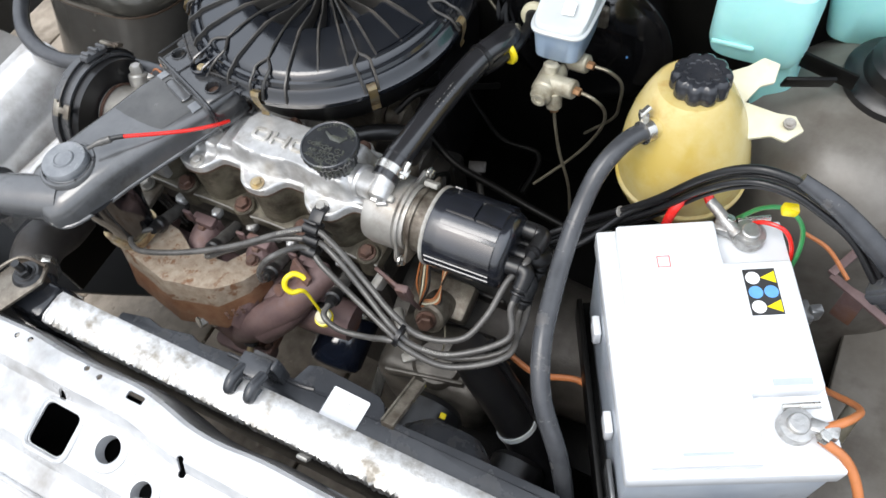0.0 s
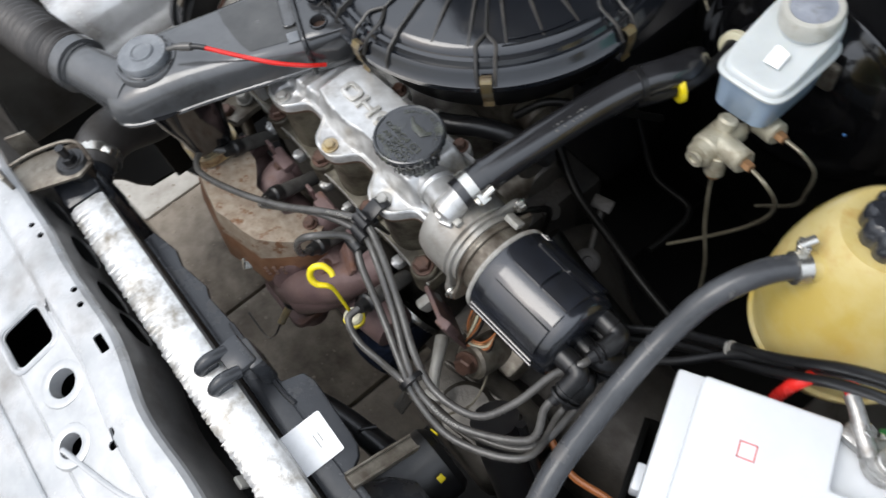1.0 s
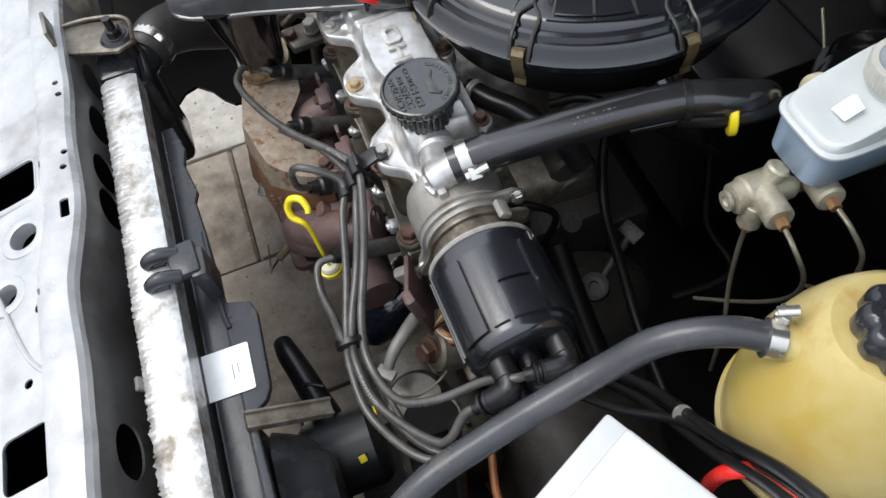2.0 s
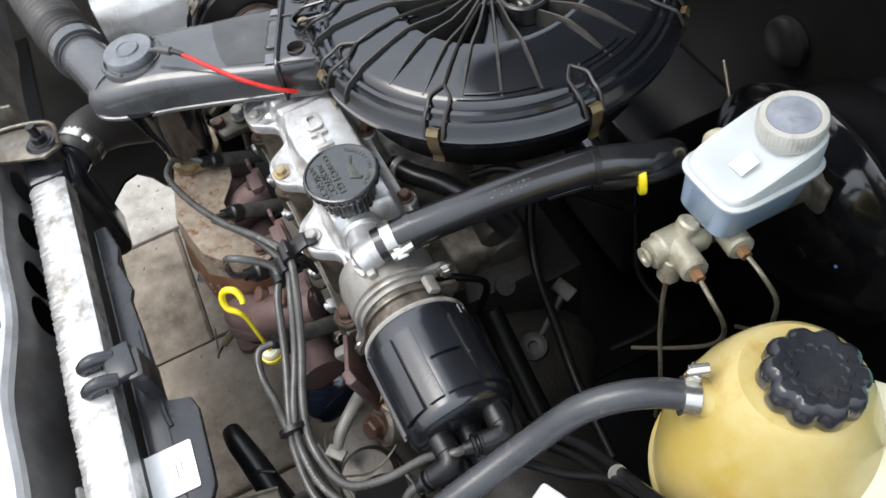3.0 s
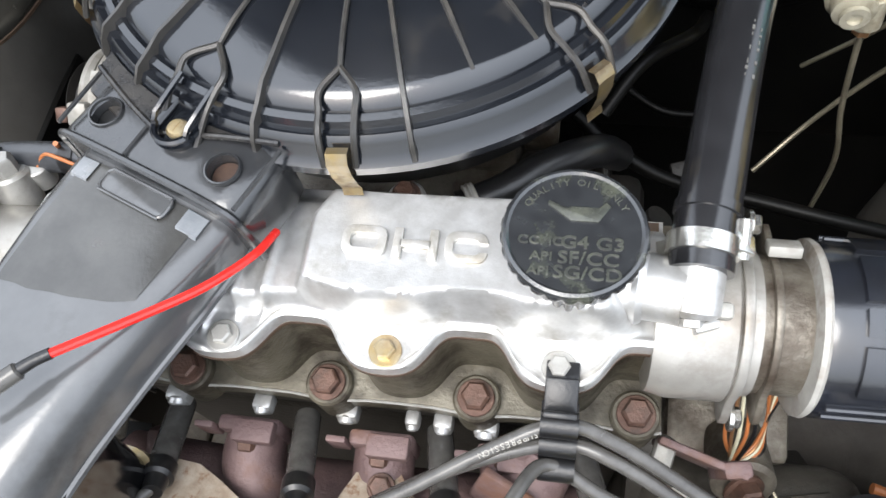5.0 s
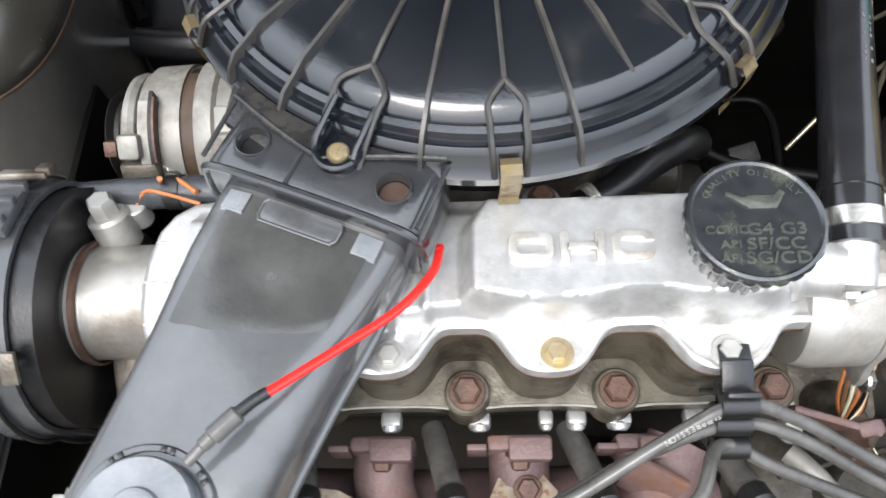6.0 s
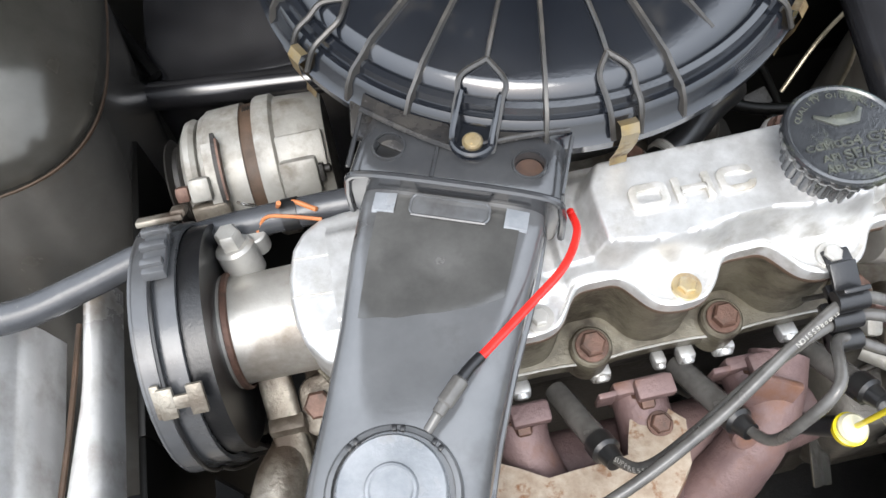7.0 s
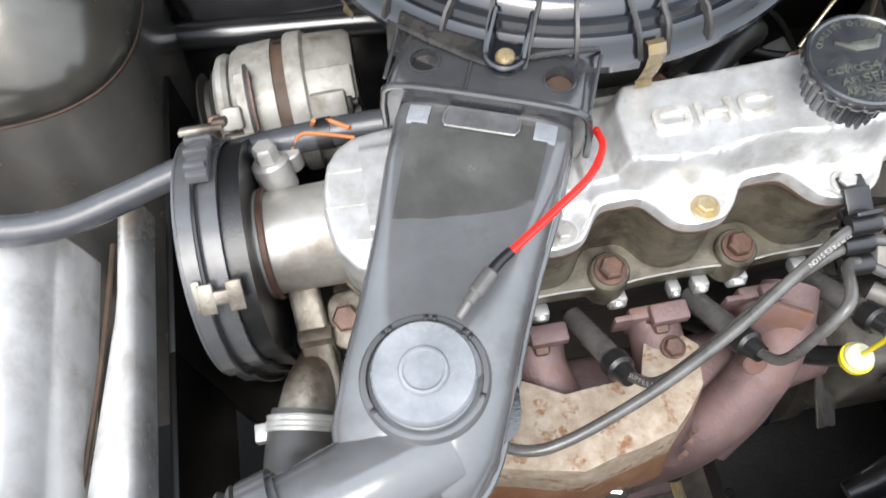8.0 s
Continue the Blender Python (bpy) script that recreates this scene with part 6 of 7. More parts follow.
part("sensor_wire", join(tube([(-0.240, 0.100, 0.788), (-0.232, 0.104, 0.796), (-0.218, 0.100, 0.7985), (-0.198, 0.094, 0.797)], 0.0012, 8), tube([(-0.222, 0.108, 0.803), (-0.226, 0.112, 0.785), (-0.218, 0.110, 0.770)], 0.0016, 8), tube([(-0.20, 0.10, 0.80), (-0.216, 0.112, 0.795), (-0.220, 0.11, 0.772)], 0.0016, 8)), M["orange"], sens)
solo("alloy_support", box((0.024, 0.012, 0.13), pose(-0.248, -0.015, 0.665, -8), 0.003), M["aludirty"], (-0.248, -0.015, 0.60), "upright oil-stained alloy support behind the belt cover", "bracket")

alt = thing("alternator", (-0.255, 0.232, 0.58), "alloy alternator with a brown stator band", "alternator")
AY, AZ = 0.242, 0.652


def alt_turn(x0, prof, seg=48):
    return lathe((x0, AY, AZ), (1, 0, 0), prof, seg)


part("front_housing", alt_turn(-0.301, [(0, 0.0), (0, 0.046), (0.003, 0.0525), (0.007, 0.0545), (0.009, 0.0565), (0.038, 0.0580)]), M["altalu"], alt)
part("stator_band", alt_turn(-0.263, [(0, 0.0562), (0.0115, 0.0562)]), M["seam"], alt, "brown laminated band")
part("band_slot", join(*[box((0.0012, 0.007, 0.002), Matrix.Translation((-0.2595 + 0.0022 * k, AY, AZ)) @ pose(0, 0, 0, -28) @ Matrix.Translation((0, 0, 0.0565)), 0) for k in range(4)]), M["block"], alt)
part("rear_housing", alt_turn(-0.252, [(0, 0.0595), (0.003, 0.0610), (0.014, 0.0610), (0.017, 0.0575), (0.050, 0.0560), (0.056, 0.052), (0.057, 0.0)]), M["altalu"], alt)
for x0, x1, a in ((-0.236, -0.198, 62),):
    m = Matrix.Translation((0, AY, AZ)) @ pose(0, 0, 0, 90 - a)
    part("casting_step", box((x1 - x0, 0.030, 0.006), m @ Matrix.Translation(((x0 + x1) / 2, 0, 0.0565)), 0.0022), M["altalu"], alt)
part("terminal_box", box((0.030, 0.030, 0.018), pose(-0.221, AY - 0.043, AZ + 0.040, 48), 0.003), M["altalu"], alt)
part("terminal_stud", join(box((0.004, 0.014, 0.016), pose(-0.2035, AY - 0.043, AZ + 0.042, 48), 0.001), rod((-0.203, AY - 0.043, AZ + 0.044), (-0.196, AY - 0.044, AZ + 0.045), 0.0035, 12, 0.0006)), M["block"], alt)
part("drive_pulley", alt_turn(-0.331, [(0, 0.0), (0, 0.037), (0.002, 0.039), (0.005, 0.032), (0.009, 0.032), (0.012, 0.039), (0.014, 0.037), (0.014, 0.0)]), M["block"], alt)
part("fan_cover", alt_turn(-0.317, [(0, 0.0), (0, 0.034), (0.002, 0.044), (0.006, 0.0505), (0.011, 0.0520), (0.015, 0.0500), (0.016, 0.044)]), M["altalu"], alt, "round pale fan cover")


def alt_pose(x, a, r):
    """A pose on the alternator's round body: y along it, z outwards."""
    c, q = math.cos(radians(a)), math.sin(radians(a))
    return basis((x, AY + r * c, AZ + r * q), (1, 0, 0), (0, c, q))


def alt_arc(x0, x1, r0, r1, a0, a1):
    """A curved bar round the body."""
    b = loft([[V(x, AY + r * math.cos(radians(a)), AZ + r * math.sin(radians(a))) for x, r in ((x0, r0), (x1, r0), (x1, r1), (x0, r1))] for a in np.linspace(a0, a1, 9)])
    return soften(b, 0.0008, 1)


part("slotted_bracket", alt_arc(-0.2925, -0.2850, 0.056, 0.0645, 100, 150), M["altalu"], alt, "pale curved adjusting bracket")
part("bracket_slot", alt_arc(-0.2846, -0.2815, 0.055, 0.0655, 93, 146), M["block"], alt, "dark slot of the bracket")
part("slot_edge", alt_arc(-0.2812, -0.2795, 0.055, 0.0665, 98, 142), M["rustbolt"], alt)
part("adjuster_lug", box((0.017, 0.019, 0.012), alt_pose(-0.2985, 131, 0.0655), 0.003), M["altalu"], alt, "pale square lug")
part("adjuster_bolt", join(box((0.010, 0.012, 0.010), alt_pose(-0.3125, 132, 0.0650), 0.0015), rod((-0.3185, AY - 0.043, AZ + 0.0475), (-0.300, AY - 0.043, AZ + 0.0475), 0.0040, 12, 0.0008)), M["rustbolt"], alt, "square rusty bolt head")
part("bracket_foot", box((0.030, 0.016, 0.010), alt_pose(-0.2955, 150, 0.061), 0.003), M["aludirty"], alt)
part("alternator_wire", tube([(-0.272, AY - 0.058, AZ + 0.044), (-0.266, AY - 0.064, AZ + 0.049), (-0.258, AY - 0.066, AZ + 0.044), (-0.262, AY - 0.074, AZ + 0.034)], 0.0014, 8), M["steel"], alt)

lhose = thing("heater_hose", (-0.33, 0.11, 0.76), "smooth grey rubber hose passing behind the belt cover", "hose")
part("hose_tube", tube([(-0.150, 0.104, 0.792), (-0.205, 0.107, 0.789), (-0.262, 0.109, 0.783), (-0.312, 0.106, 0.777), (-0.355, 0.097, 0.771), (-0.400, 0.088, 0.767), (-0.448, 0.091, 0.770), (-0.490, 0.112, 0.780), (-0.525, 0.160, 0.792), (-0.545, 0.24, 0.822), (-0.60, 0.36, 0.835)], [0.0098, 0.0098, 0.0098, 0.0098, 0.0100, 0.0106, 0.0112, 0.0112, 0.011, 0.010, 0.010], 20, 8), M["greyrubber"], lhose)
part("hose_sleeve", tube([(-0.212, 0.1073, 0.7885), (-0.222, 0.1077, 0.7876)], 0.0106, 24, straight=True), M["rubber"], lhose)

# ---- cooling ----
rad = thing("radiator", (0.13, -0.216, 0.30), "alloy radiator with a scuffed bare metal top edge", "radiator")
bm = bmesh.new()
NXR = 420
rowsr = []
rr = random.Random(7)
for i in range(NXR + 1):
    x = -0.135 + 0.575 * i / NXR
    ragged = rr.uniform(-0.0024, 0.0016) * (0.35 + 1.1 * abs(noise.noise(V(x * 38, 9, 0))))
    rowsr.append([bm.verts.new((x, y, z)) for y, z in ((-0.236 + ragged, 0.760), (-0.236 + ragged, 0.783 + rr.uniform(-0.001, 0.001)), (-0.229, 0.7865 + 0.0012 * noise.noise(V(x * 60, 0, 0))),
                  (-0.216, 0.787 + 0.0014 * noise.noise(V(x * 45, 3, 0))), (-0.205, 0.7865 + 0.001 * noise.noise(V(x * 70, 6, 0))), (-0.199 + ragged * 0.1, 0.784), (-0.199 + ragged * 0.1, 0.760))])
for a, b in zip(rowsr, rowsr[1:]):
    for k in range(6):
        bm.faces.new((a[k], b[k], b[k + 1], a[k + 1]))
bm.faces.new(rowsr[0])
bm.faces.new(rowsr[-1][::-1])
part("top_edge", bm, M["fins"], rad, "bright ragged alloy edge", 50)
part("radiator_core", span((-0.13, -0.235, 0.665), (0.435, -0.200, 0.765), 0.003), M["core"], rad)
part("end_tank", join(span((-0.200, -0.240, 0.64), (-0.133, -0.190, 0.775), 0.012, 3), span((-0.205, -0.236, 0.765), (-0.135, -0.196, 0.790), 0.006)), M["plastic"], rad, "black plastic end tank")
part("end_tank", span((0.435, -0.240, 0.32), (0.49, -0.190, 0.785), 0.012, 3), M["plastic"], rad)
part("hose_neck", rod((-0.185, -0.205, 0.750), (-0.212, -0.188, 0.752), 0.019, 24, 0.002), M["plastic"], rad)
rb = thing("radiator_bracket", (-0.17, -0.23, 0.79), "grey steel bracket bolting the radiator to the front panel", "bracket")
part("bracket_plate", join(prism([(-0.186, -0.190), (-0.150, -0.186), (-0.143, -0.205), (-0.150, -0.222), (-0.166, -0.258), (-0.205, -0.262), (-0.200, -0.225)], 0.806, 0.810, None, 0.001), box((0.036, 0.004, 0.030), pose(-0.185, -0.262, 0.822, 0, 0, 5), 0.001), box((0.022, 0.004, 0.05), pose(-0.225, -0.232, 0.800, 0, 0, 70), 0.001), tube([(-0.150, -0.187, 0.812), (-0.186, -0.191, 0.812), (-0.203, -0.225, 0.812), (-0.206, -0.258, 0.812)], 0.0022, 8)), M["aludirty"], rb)
part("bracket_bush", lathe((-0.165, -0.203, 0.785), (0, 0, 1), [(0, 0.012), (0.02, 0.013), (0.025, 0.017), (0.028, 0.014)], 28), M["rubber"], rb)
part("bracket_nut", join(hexhead((-0.165, -0.203, 0.812), (0, 0, 1), 0.014, 0.009, 0.011), rod((-0.165, -0.203, 0.82), (-0.165, -0.203, 0.833), 0.0045, 12)), M["rubber"], rb)
toph = thing("top_hose", (-0.22, -0.12, 0.70), "fat black radiator top hose with a steel clamp", "hose")
part("hose_tube", tube([(-0.200, -0.196, 0.752), (-0.222, -0.178, 0.753), (-0.246, -0.150, 0.738), (-0.262, -0.115, 0.712), (-0.268, -0.088, 0.702), (-0.2665, -0.066, 0.7025), (-0.2630, -0.050, 0.7045)], [0.021, 0.0265, 0.029, 0.029, 0.0265, 0.0240, 0.0225], 24), M["tophose"], toph)
part("worm_clamp", join(tube([(-0.207, -0.190, 0.7522), (-0.216, -0.183, 0.7523)], 0.0262, 28, straight=True), box((0.010, 0.008, 0.008), pose(-0.196, -0.172, 0.768, 0, 20, 30), 0.001)), M["steel"], toph, "bright worm-drive clamp")
part("worm_clamp", join(tube([(-0.2658, -0.064, 0.7030), (-0.2638, -0.054, 0.7042)], 0.0252, 28, straight=True), box((0.012, 0.012, 0.009), pose(-0.2905, -0.060, 0.7065), 0.001), *[lathe((-0.2656 + 0.0020 * q, -0.063 + 0.0095 * q, 0.7031 + 0.0011 * q), (0.2, 0.97, 0.11), [(-0.0006, 0.0250), (0, 0.0258), (0.0006, 0.0250)], 28, cap=False) for q in (0.15, 0.5, 0.85)]), M["alu2"], toph, "bright worm-drive clamp")
part("outlet_casting", join(tube([(-0.2635, -0.053, 0.7045), (-0.258, -0.034, 0.7075), (-0.253, -0.020, 0.706), (-0.246, 0.000, 0.695)], [0.0195, 0.0170, 0.0130, 0.012], 20), box((0.021, 0.100, 0.010), basis((-0.249, -0.004, 0.722), (1, 0.05, 0), (0, -0.52, 0.85)), 0.003, 3)), M["aludirty"], toph)

shroud = thing("fan_shroud", (0.15, -0.165, 0.34), "grey-black plastic fan shroud behind the radiator", "fan shroud")
part("shroud_top", prism([(-0.085, -0.1975), (0.435, -0.1975), (0.435, -0.166), (0.345, -0.166), (0.262, -0.168), (0.247, -0.166), (0.241, -0.156), (0.232, -0.151), (0.222, -0.150), (0.160, -0.147), (0.147, -0.151), (0.140, -0.171), (0.06, -0.175), (0.02, -0.178), (0.008, -0.174), (-0.03, -0.181), (-0.050, -0.177), (-0.085, -0.184)], 0.740, 0.7475, None, 0.002), M["shroud"], shroud)
part("shroud_lip", join(tube([(-0.08, -0.1955, 0.7475), (0.435, -0.1955, 0.7475)], 0.0010, 6, straight=True), tube([(0.13, -0.1745, 0.7475), (0.435, -0.1745, 0.7475)], 0.0009, 6, straight=True), tube([(0.06, -0.1765, 0.748), (0.105, -0.176, 0.7485), (0.150, -0.175, 0.748), (0.167, -0.1725, 0.7475)], 0.0026, 8)), M["shroud"], shroud)
sheet = prism(rounded(0.235, 0.39, 0.02), -0.003, 0.003, basis((0.3625, -0.178, 0.545), (1, 0, 0), (0, -1, 0)))
part("shroud_back", cut(sheet, prism(circle(0.108, 48), -0.05, 0.05, basis((0.362, -0.178, 0.545), (1, 0, 0), (0, -1, 0)))), M["plastic"], shroud)
part("fan_ring", lathe((0.362, -0.185, 0.545), (0, 1, 0), [(0, 0.110), (0.035, 0.110), (0.038, 0.106), (0, 0.106)], 64, cap=False), M["plastic"], shroud)
part("paper_label", prism(rounded(0.043, 0.041, 0.002), 0, 0.0006, basis((0.2065, -0.1815, 0.7486), (1, -0.03, 0), (0, 0, 1))), M["label"], shroud, "white paper label")
part("label_print", join(*[box((w, 0.0007, 0.0003), pose(0.217 - 0.016 + w / 2, -0.172 - 0.0045 * k, 0.7493), 0) for k, w in enumerate((0.010, 0.014))]), M["print"], shroud, "faint lines of print")
clip = thing("radiator_clip", (0.111, -0.2, 0.775), "dark grey plastic clip straddling radiator and shroud", "clip")
part("clip_body", join(box((0.034, 0.024, 0.010), pose(0.117, -0.186, 0.7905, 0, 0, 4), 0.003), *[tube([(x, -0.190, 0.791), (x - 0.001, -0.206, 0.7955), (x - 0.001, -0.216, 0.791), (x, -0.213, 0.7855), (x + 0.001, -0.202, 0.786)], [0.0060, 0.0064, 0.0058, 0.005, 0.004], 12) for x in (0.107, 0.131)], box((0.030, 0.014, 0.044), pose(0.122, -0.176, 0.770), 0.003)), M["shroud"], clip)
fan = thing("cooling_fan", (0.362, -0.155, 0.40), "black electric cooling fan behind the shroud", "fan")
for k in range(5):
    part("fan_blade", box((0.045, 0.004, 0.085), Matrix.Translation((0.362, -0.162, 0.545)) @ pose(0, 0, 0, 0, 72 * k, 0) @ pose(0, 0, 0.058, 0, 0, 28), 0.002), M["rubber"], fan)
part("fan_motor", lathe((0.362, -0.165, 0.545), (0, 1, 0), [(0, 0.0), (0, 0.026), (0.01, 0.034), (0.055, 0.034), (0.062, 0.028), (0.064, 0.0)], 36), M["rubber"], fan)
part("motor_arm", join(*[rod((0.362 + 0.105 * math.cos(a), -0.15, 0.545 + 0.105 * math.sin(a)), (0.362 + 0.03 * math.cos(a), -0.145, 0.545 + 0.03 * math.sin(a)), 0.006, 10) for a in (0.6, 2.2, 3.8, 5.4)]), M["plastic"], fan)
hatch = thing("fan_motor_bracket", (0.24, -0.12, 0.66), "dark bracket with a fan motor and yellow tab behind the shroud", "bracket")
part("bracket_bar", join(box((0.015, 0.070, 0.007), basis((0.2550, -0.1445, 0.7345), (1, 0, 0), (0, 0.45, 0.89)), 0.002), *[box((0.0025, 0.070, 0.004), basis((0.2550 + s, -0.1428, 0.7385), (1, 0, 0), (0, 0.45, 0.89)), 0.001) for s in (-0.0065, 0.0065)]), M["aludirty"], hatch)
part("motor_cowl", loft([[V(0.300 + a, y, 0.655 + b) for a, b in oval(0.125 - 0.02 * k, 0.11 - 0.02 * k, 3.0, 28)] for k, y in enumerate((-0.172, -0.150, -0.140, -0.132))]), M["shroud"], hatch)
# the round body is the fan motor, with its neck below
part("plug_body", lathe((0.245, -0.166, 0.585), (0, 1, 0), [(0, 0.0), (0, 0.036), (0.004, 0.040), (0.066, 0.040), (0.074, 0.034), (0.077, 0.0)], 36), M["rubber"], hatch)
part("plug_tail", join(tube([(0.112, -0.160, 0.598), (0.130, -0.156, 0.603), (0.155, -0.149, 0.601), (0.185, -0.142, 0.597), (0.212, -0.136, 0.590)], [0.010, 0.012, 0.013, 0.014, 0.016], 16), tube([(0.176, -0.152, 0.607), (0.174, -0.144, 0.612), (0.180, -0.130, 0.608)], 0.0022, 8)), M["rubber"], hatch)
part("yellow_tab", box((0.010, 0.002, 0.004), pose(0.230, -0.0885, 0.6225, 0, -25, 8), 0.0005), M["yellow"], hatch)
part("yellow_tab", box((0.007, 0.007, 0.003), pose(0.270, -0.112, 0.6235, 0, 35, 8), 0.0005), M["yellow"], hatch)
low = thing("lower_hose", (0.31, -0.06, 0.5), "thick black lower hose with a white cable tie", "hose")
lp = [V(0.272, -0.040, 0.668), V(0.292, -0.047, 0.629), V(0.324, -0.058, 0.575), V(0.359, -0.075, 0.520), V(0.396, -0.098, 0.455), V(0.433, -0.133, 0.38)]
part("hose_tube", tube(lp, [0.024, 0.025, 0.0245, 0.0245, 0.025, 0.025], 28), M["rubber"], low)
part("white_tie", tube([lp[2].lerp(lp[3], 0.45), lp[2].lerp(lp[3], 0.54)], 0.0262, 32, straight=True), M["white"], low, "white cable tie")
part("wire_sleeve", tube([p + V(0.023, 0.014, 0.011) for p in lp[:5]], 0.005, 10), M["rubber"], low)
part("copper_ring", tube([lp[1] + V(0.026 * math.cos(a), 0.010 * math.cos(a) + 0.010, 0.027 * math.sin(a) + 0.004) for a in np.linspace(0.2, 2.9, 9)], 0.0011, 6), M["copper"], low)

tank = thing("expansion_tank", (0.43, 0.195, 0.765), "yellowed translucent plastic coolant expansion tank", "coolant tank")
TC = V(0.424, 0.199, 0)
prof = [(0.7550, 0.0), (0.7550, 0.035), (0.7600, 0.051), (0.7730, 0.0625), (0.7890, 0.0660), (0.7915, 0.0690), (0.7950, 0.0690), (0.7975, 0.0665), (0.8230, 0.0665), (0.8470, 0.0625), (0.8690, 0.0550), (0.8870, 0.0465), (0.9010, 0.0385), (0.9050, 0.034), (0.9050, 0.0)]
egg = lathe(TC, (0, 0, 1), prof, 72)
for v in egg.verts:
    v.co += V(-0.0010, 0.0014, 0) * (smooth01(0.80, 0.91, v.co.z) * 9)
part("tank_body", egg, M["tank"], tank, "yellow plastic body with a moulded seam")
TN = V(0.4205, 0.2120, 0.9030)
part("tank_cap", lathe(TN, (-0.02, 0.05, 1), [(0, 0.0275), (0.004, 0.0292), (0.016, 0.0285), (0.0200, 0.0262), (0.0215, 0.023), (0.0208, 0.0180), (0.0222, 0.0172), (0.0222, 0.0148), (0.0210, 0.0138), (0.0216, 0.0)], 120, 10, 0.0030, power=2), M["plastic"], tank, "glossy black lobed screw cap")
for p, q in (((0.460, 0.222, 0.862), (0.512, 0.232, 0.862)), ((0.440, 0.250, 0.862), (0.472, 0.290, 0.866))):
    p, q = V(*p), V(*q)
    d = (q - p).normalized()
    far = (q - p).length
    ear = [(-0.022, -0.030), (0.010, -0.021), (far - 0.016, -0.0125), (far - 0.002, -0.0165), (far + 0.014, -0.002), (far + 0.004, 0.0125), (far - 0.014, 0.0125), (0.012, 0.018), (-0.022, 0.026)]
    part("tank_ear", prism(ear, -0.003, 0.003, basis(p, d, (0.15, -0.35, 1)), 0.0022), M["cream"], tank, "pale tapered mounting ear")
    part("ear_bolt", hexhead(q + V(0, 0, 0.0035) - d * 0.002, (0.15, -0.35, 1), 0.007, 0.004, 0.006), M["seat"], tank)
part("hose_stub", rod((0.414, 0.182, 0.874), (0.385, 0.163, 0.881), 0.0115, 20, 0.001), M["tank"], tank)
byp = thing("bypass_hose", (0.37, 0.0, 0.76), "smooth dark grey bypass hose clamped to the coolant tank", "hose")
bp = [(0.394, 0.169, 0.880), (0.376, 0.140, 0.885), (0.362, 0.105, 0.875), (0.356, 0.070, 0.848), (0.357, 0.030, 0.832), (0.362, -0.010, 0.825), (0.371, -0.059, 0.815), (0.388, -0.100, 0.788), (0.419, -0.133, 0.742), (0.437, -0.156, 0.68), (0.446, -0.170, 0.60)]
part("hose_tube", tube(bp, 0.0094, 24, 8), M["greyrubber"], byp)
part("worm_clamp", join(tube([(0.3905, 0.1635, 0.8812), (0.3855, 0.1555, 0.8828)], 0.0120, 28, straight=True), box((0.009, 0.009, 0.009), pose(0.382, 0.167, 0.895, 0, 0, 30), 0.001), rod((0.380, 0.163, 0.898), (0.385, 0.174, 0.900), 0.0038, 12, 0.0005)), M["steel"], byp, "steel worm-drive clamp")

# ---- brakes ----
mc = thing("brake_master_cylinder", (0.246, 0.30, 0.76), "grey-gold brake master cylinder with pipe unions", "master cylinder")
part("cylinder_body", lathe((0.244, 0.238, 0.789), (0.02, 1, 0), [(0, 0.0), (0, 0.007), (0.002, 0.0125), (0.010, 0.0135), (0.012, 0.0155), (0.048, 0.0155), (0.052, 0.013), (0.052, 0.0)], 36), M["castgold"], mc, "cast body with dull gold plating")
part("rear_barrel", join(lathe((0.245, 0.289, 0.789), (0.02, 1, 0), [(0, 0.0), (0, 0.0125), (0.012, 0.0145), (0.110, 0.0150), (0.110, 0.0)], 36), box((0.052, 0.010, 0.034), pose(0.248, 0.390, 0.789), 0.006, 3)), M["aludirty"], mc, "darker rear barrel and mounting flange")
part("end_plug", join(lathe((0.2438, 0.237, 0.789), (0, -1, 0), [(0, 0.0085), (0.003, 0.0085), (0.003, 0.0045), (0.001, 0.004), (0.001, 0.0)], 28)), M["castgold"], mc)
for y, z in ((0.262, 0.797), (0.305, 0.797)):
    part("union_boss", join(rod((0.250, y, z - 0.004), (0.281, y - 0.006, z + 0.002), 0.0115, 24, 0.002), rod((0.244, y + 0.008, z), (0.244, y + 0.014, z + 0.014), 0.0095, 20, 0.002)), M["castgold"], mc)
    part("pipe_union", hexhead((0.281, y - 0.006, z + 0.002), (1, -0.2, 0.1), 0.009, 0.008), M["copper"], mc, "coppery pipe union")
part("lower_boss", join(rod((0.256, 0.254, 0.790), (0.258, 0.250, 0.768), 0.0095, 20, 0.001)), M["castgold"], mc)
part("lower_union", hexhead((0.258, 0.250, 0.768), (0.05, -0.1, -1), 0.010, 0.007), M["copper"], mc)
for nm, pts in (("brake_pipe", [(0.290, 0.254, 0.800), (0.306, 0.252, 0.797), (0.318, 0.258, 0.775), (0.314, 0.268, 0.735), (0.295, 0.278, 0.680), (0.268, 0.272, 0.635), (0.232, 0.246, 0.600)]),
                ("brake_pipe", [(0.290, 0.298, 0.800), (0.308, 0.298, 0.797), (0.322, 0.305, 0.775), (0.320, 0.315, 0.73), (0.31, 0.33, 0.68), (0.27, 0.34, 0.62)]),
                ("brake_pipe", [(0.2585, 0.249, 0.761), (0.262, 0.246, 0.735), (0.270, 0.243, 0.69), (0.285, 0.240, 0.63), (0.29, 0.24, 0.55)])):
    part(nm, tube(pts, 0.0021, 10, 8), M["pipe"], mc, "plated steel brake pipe")
res = thing("brake_fluid_reservoir", (0.246, 0.32, 0.80), "white plastic brake fluid reservoir, bluish below its seam", "fluid reservoir")
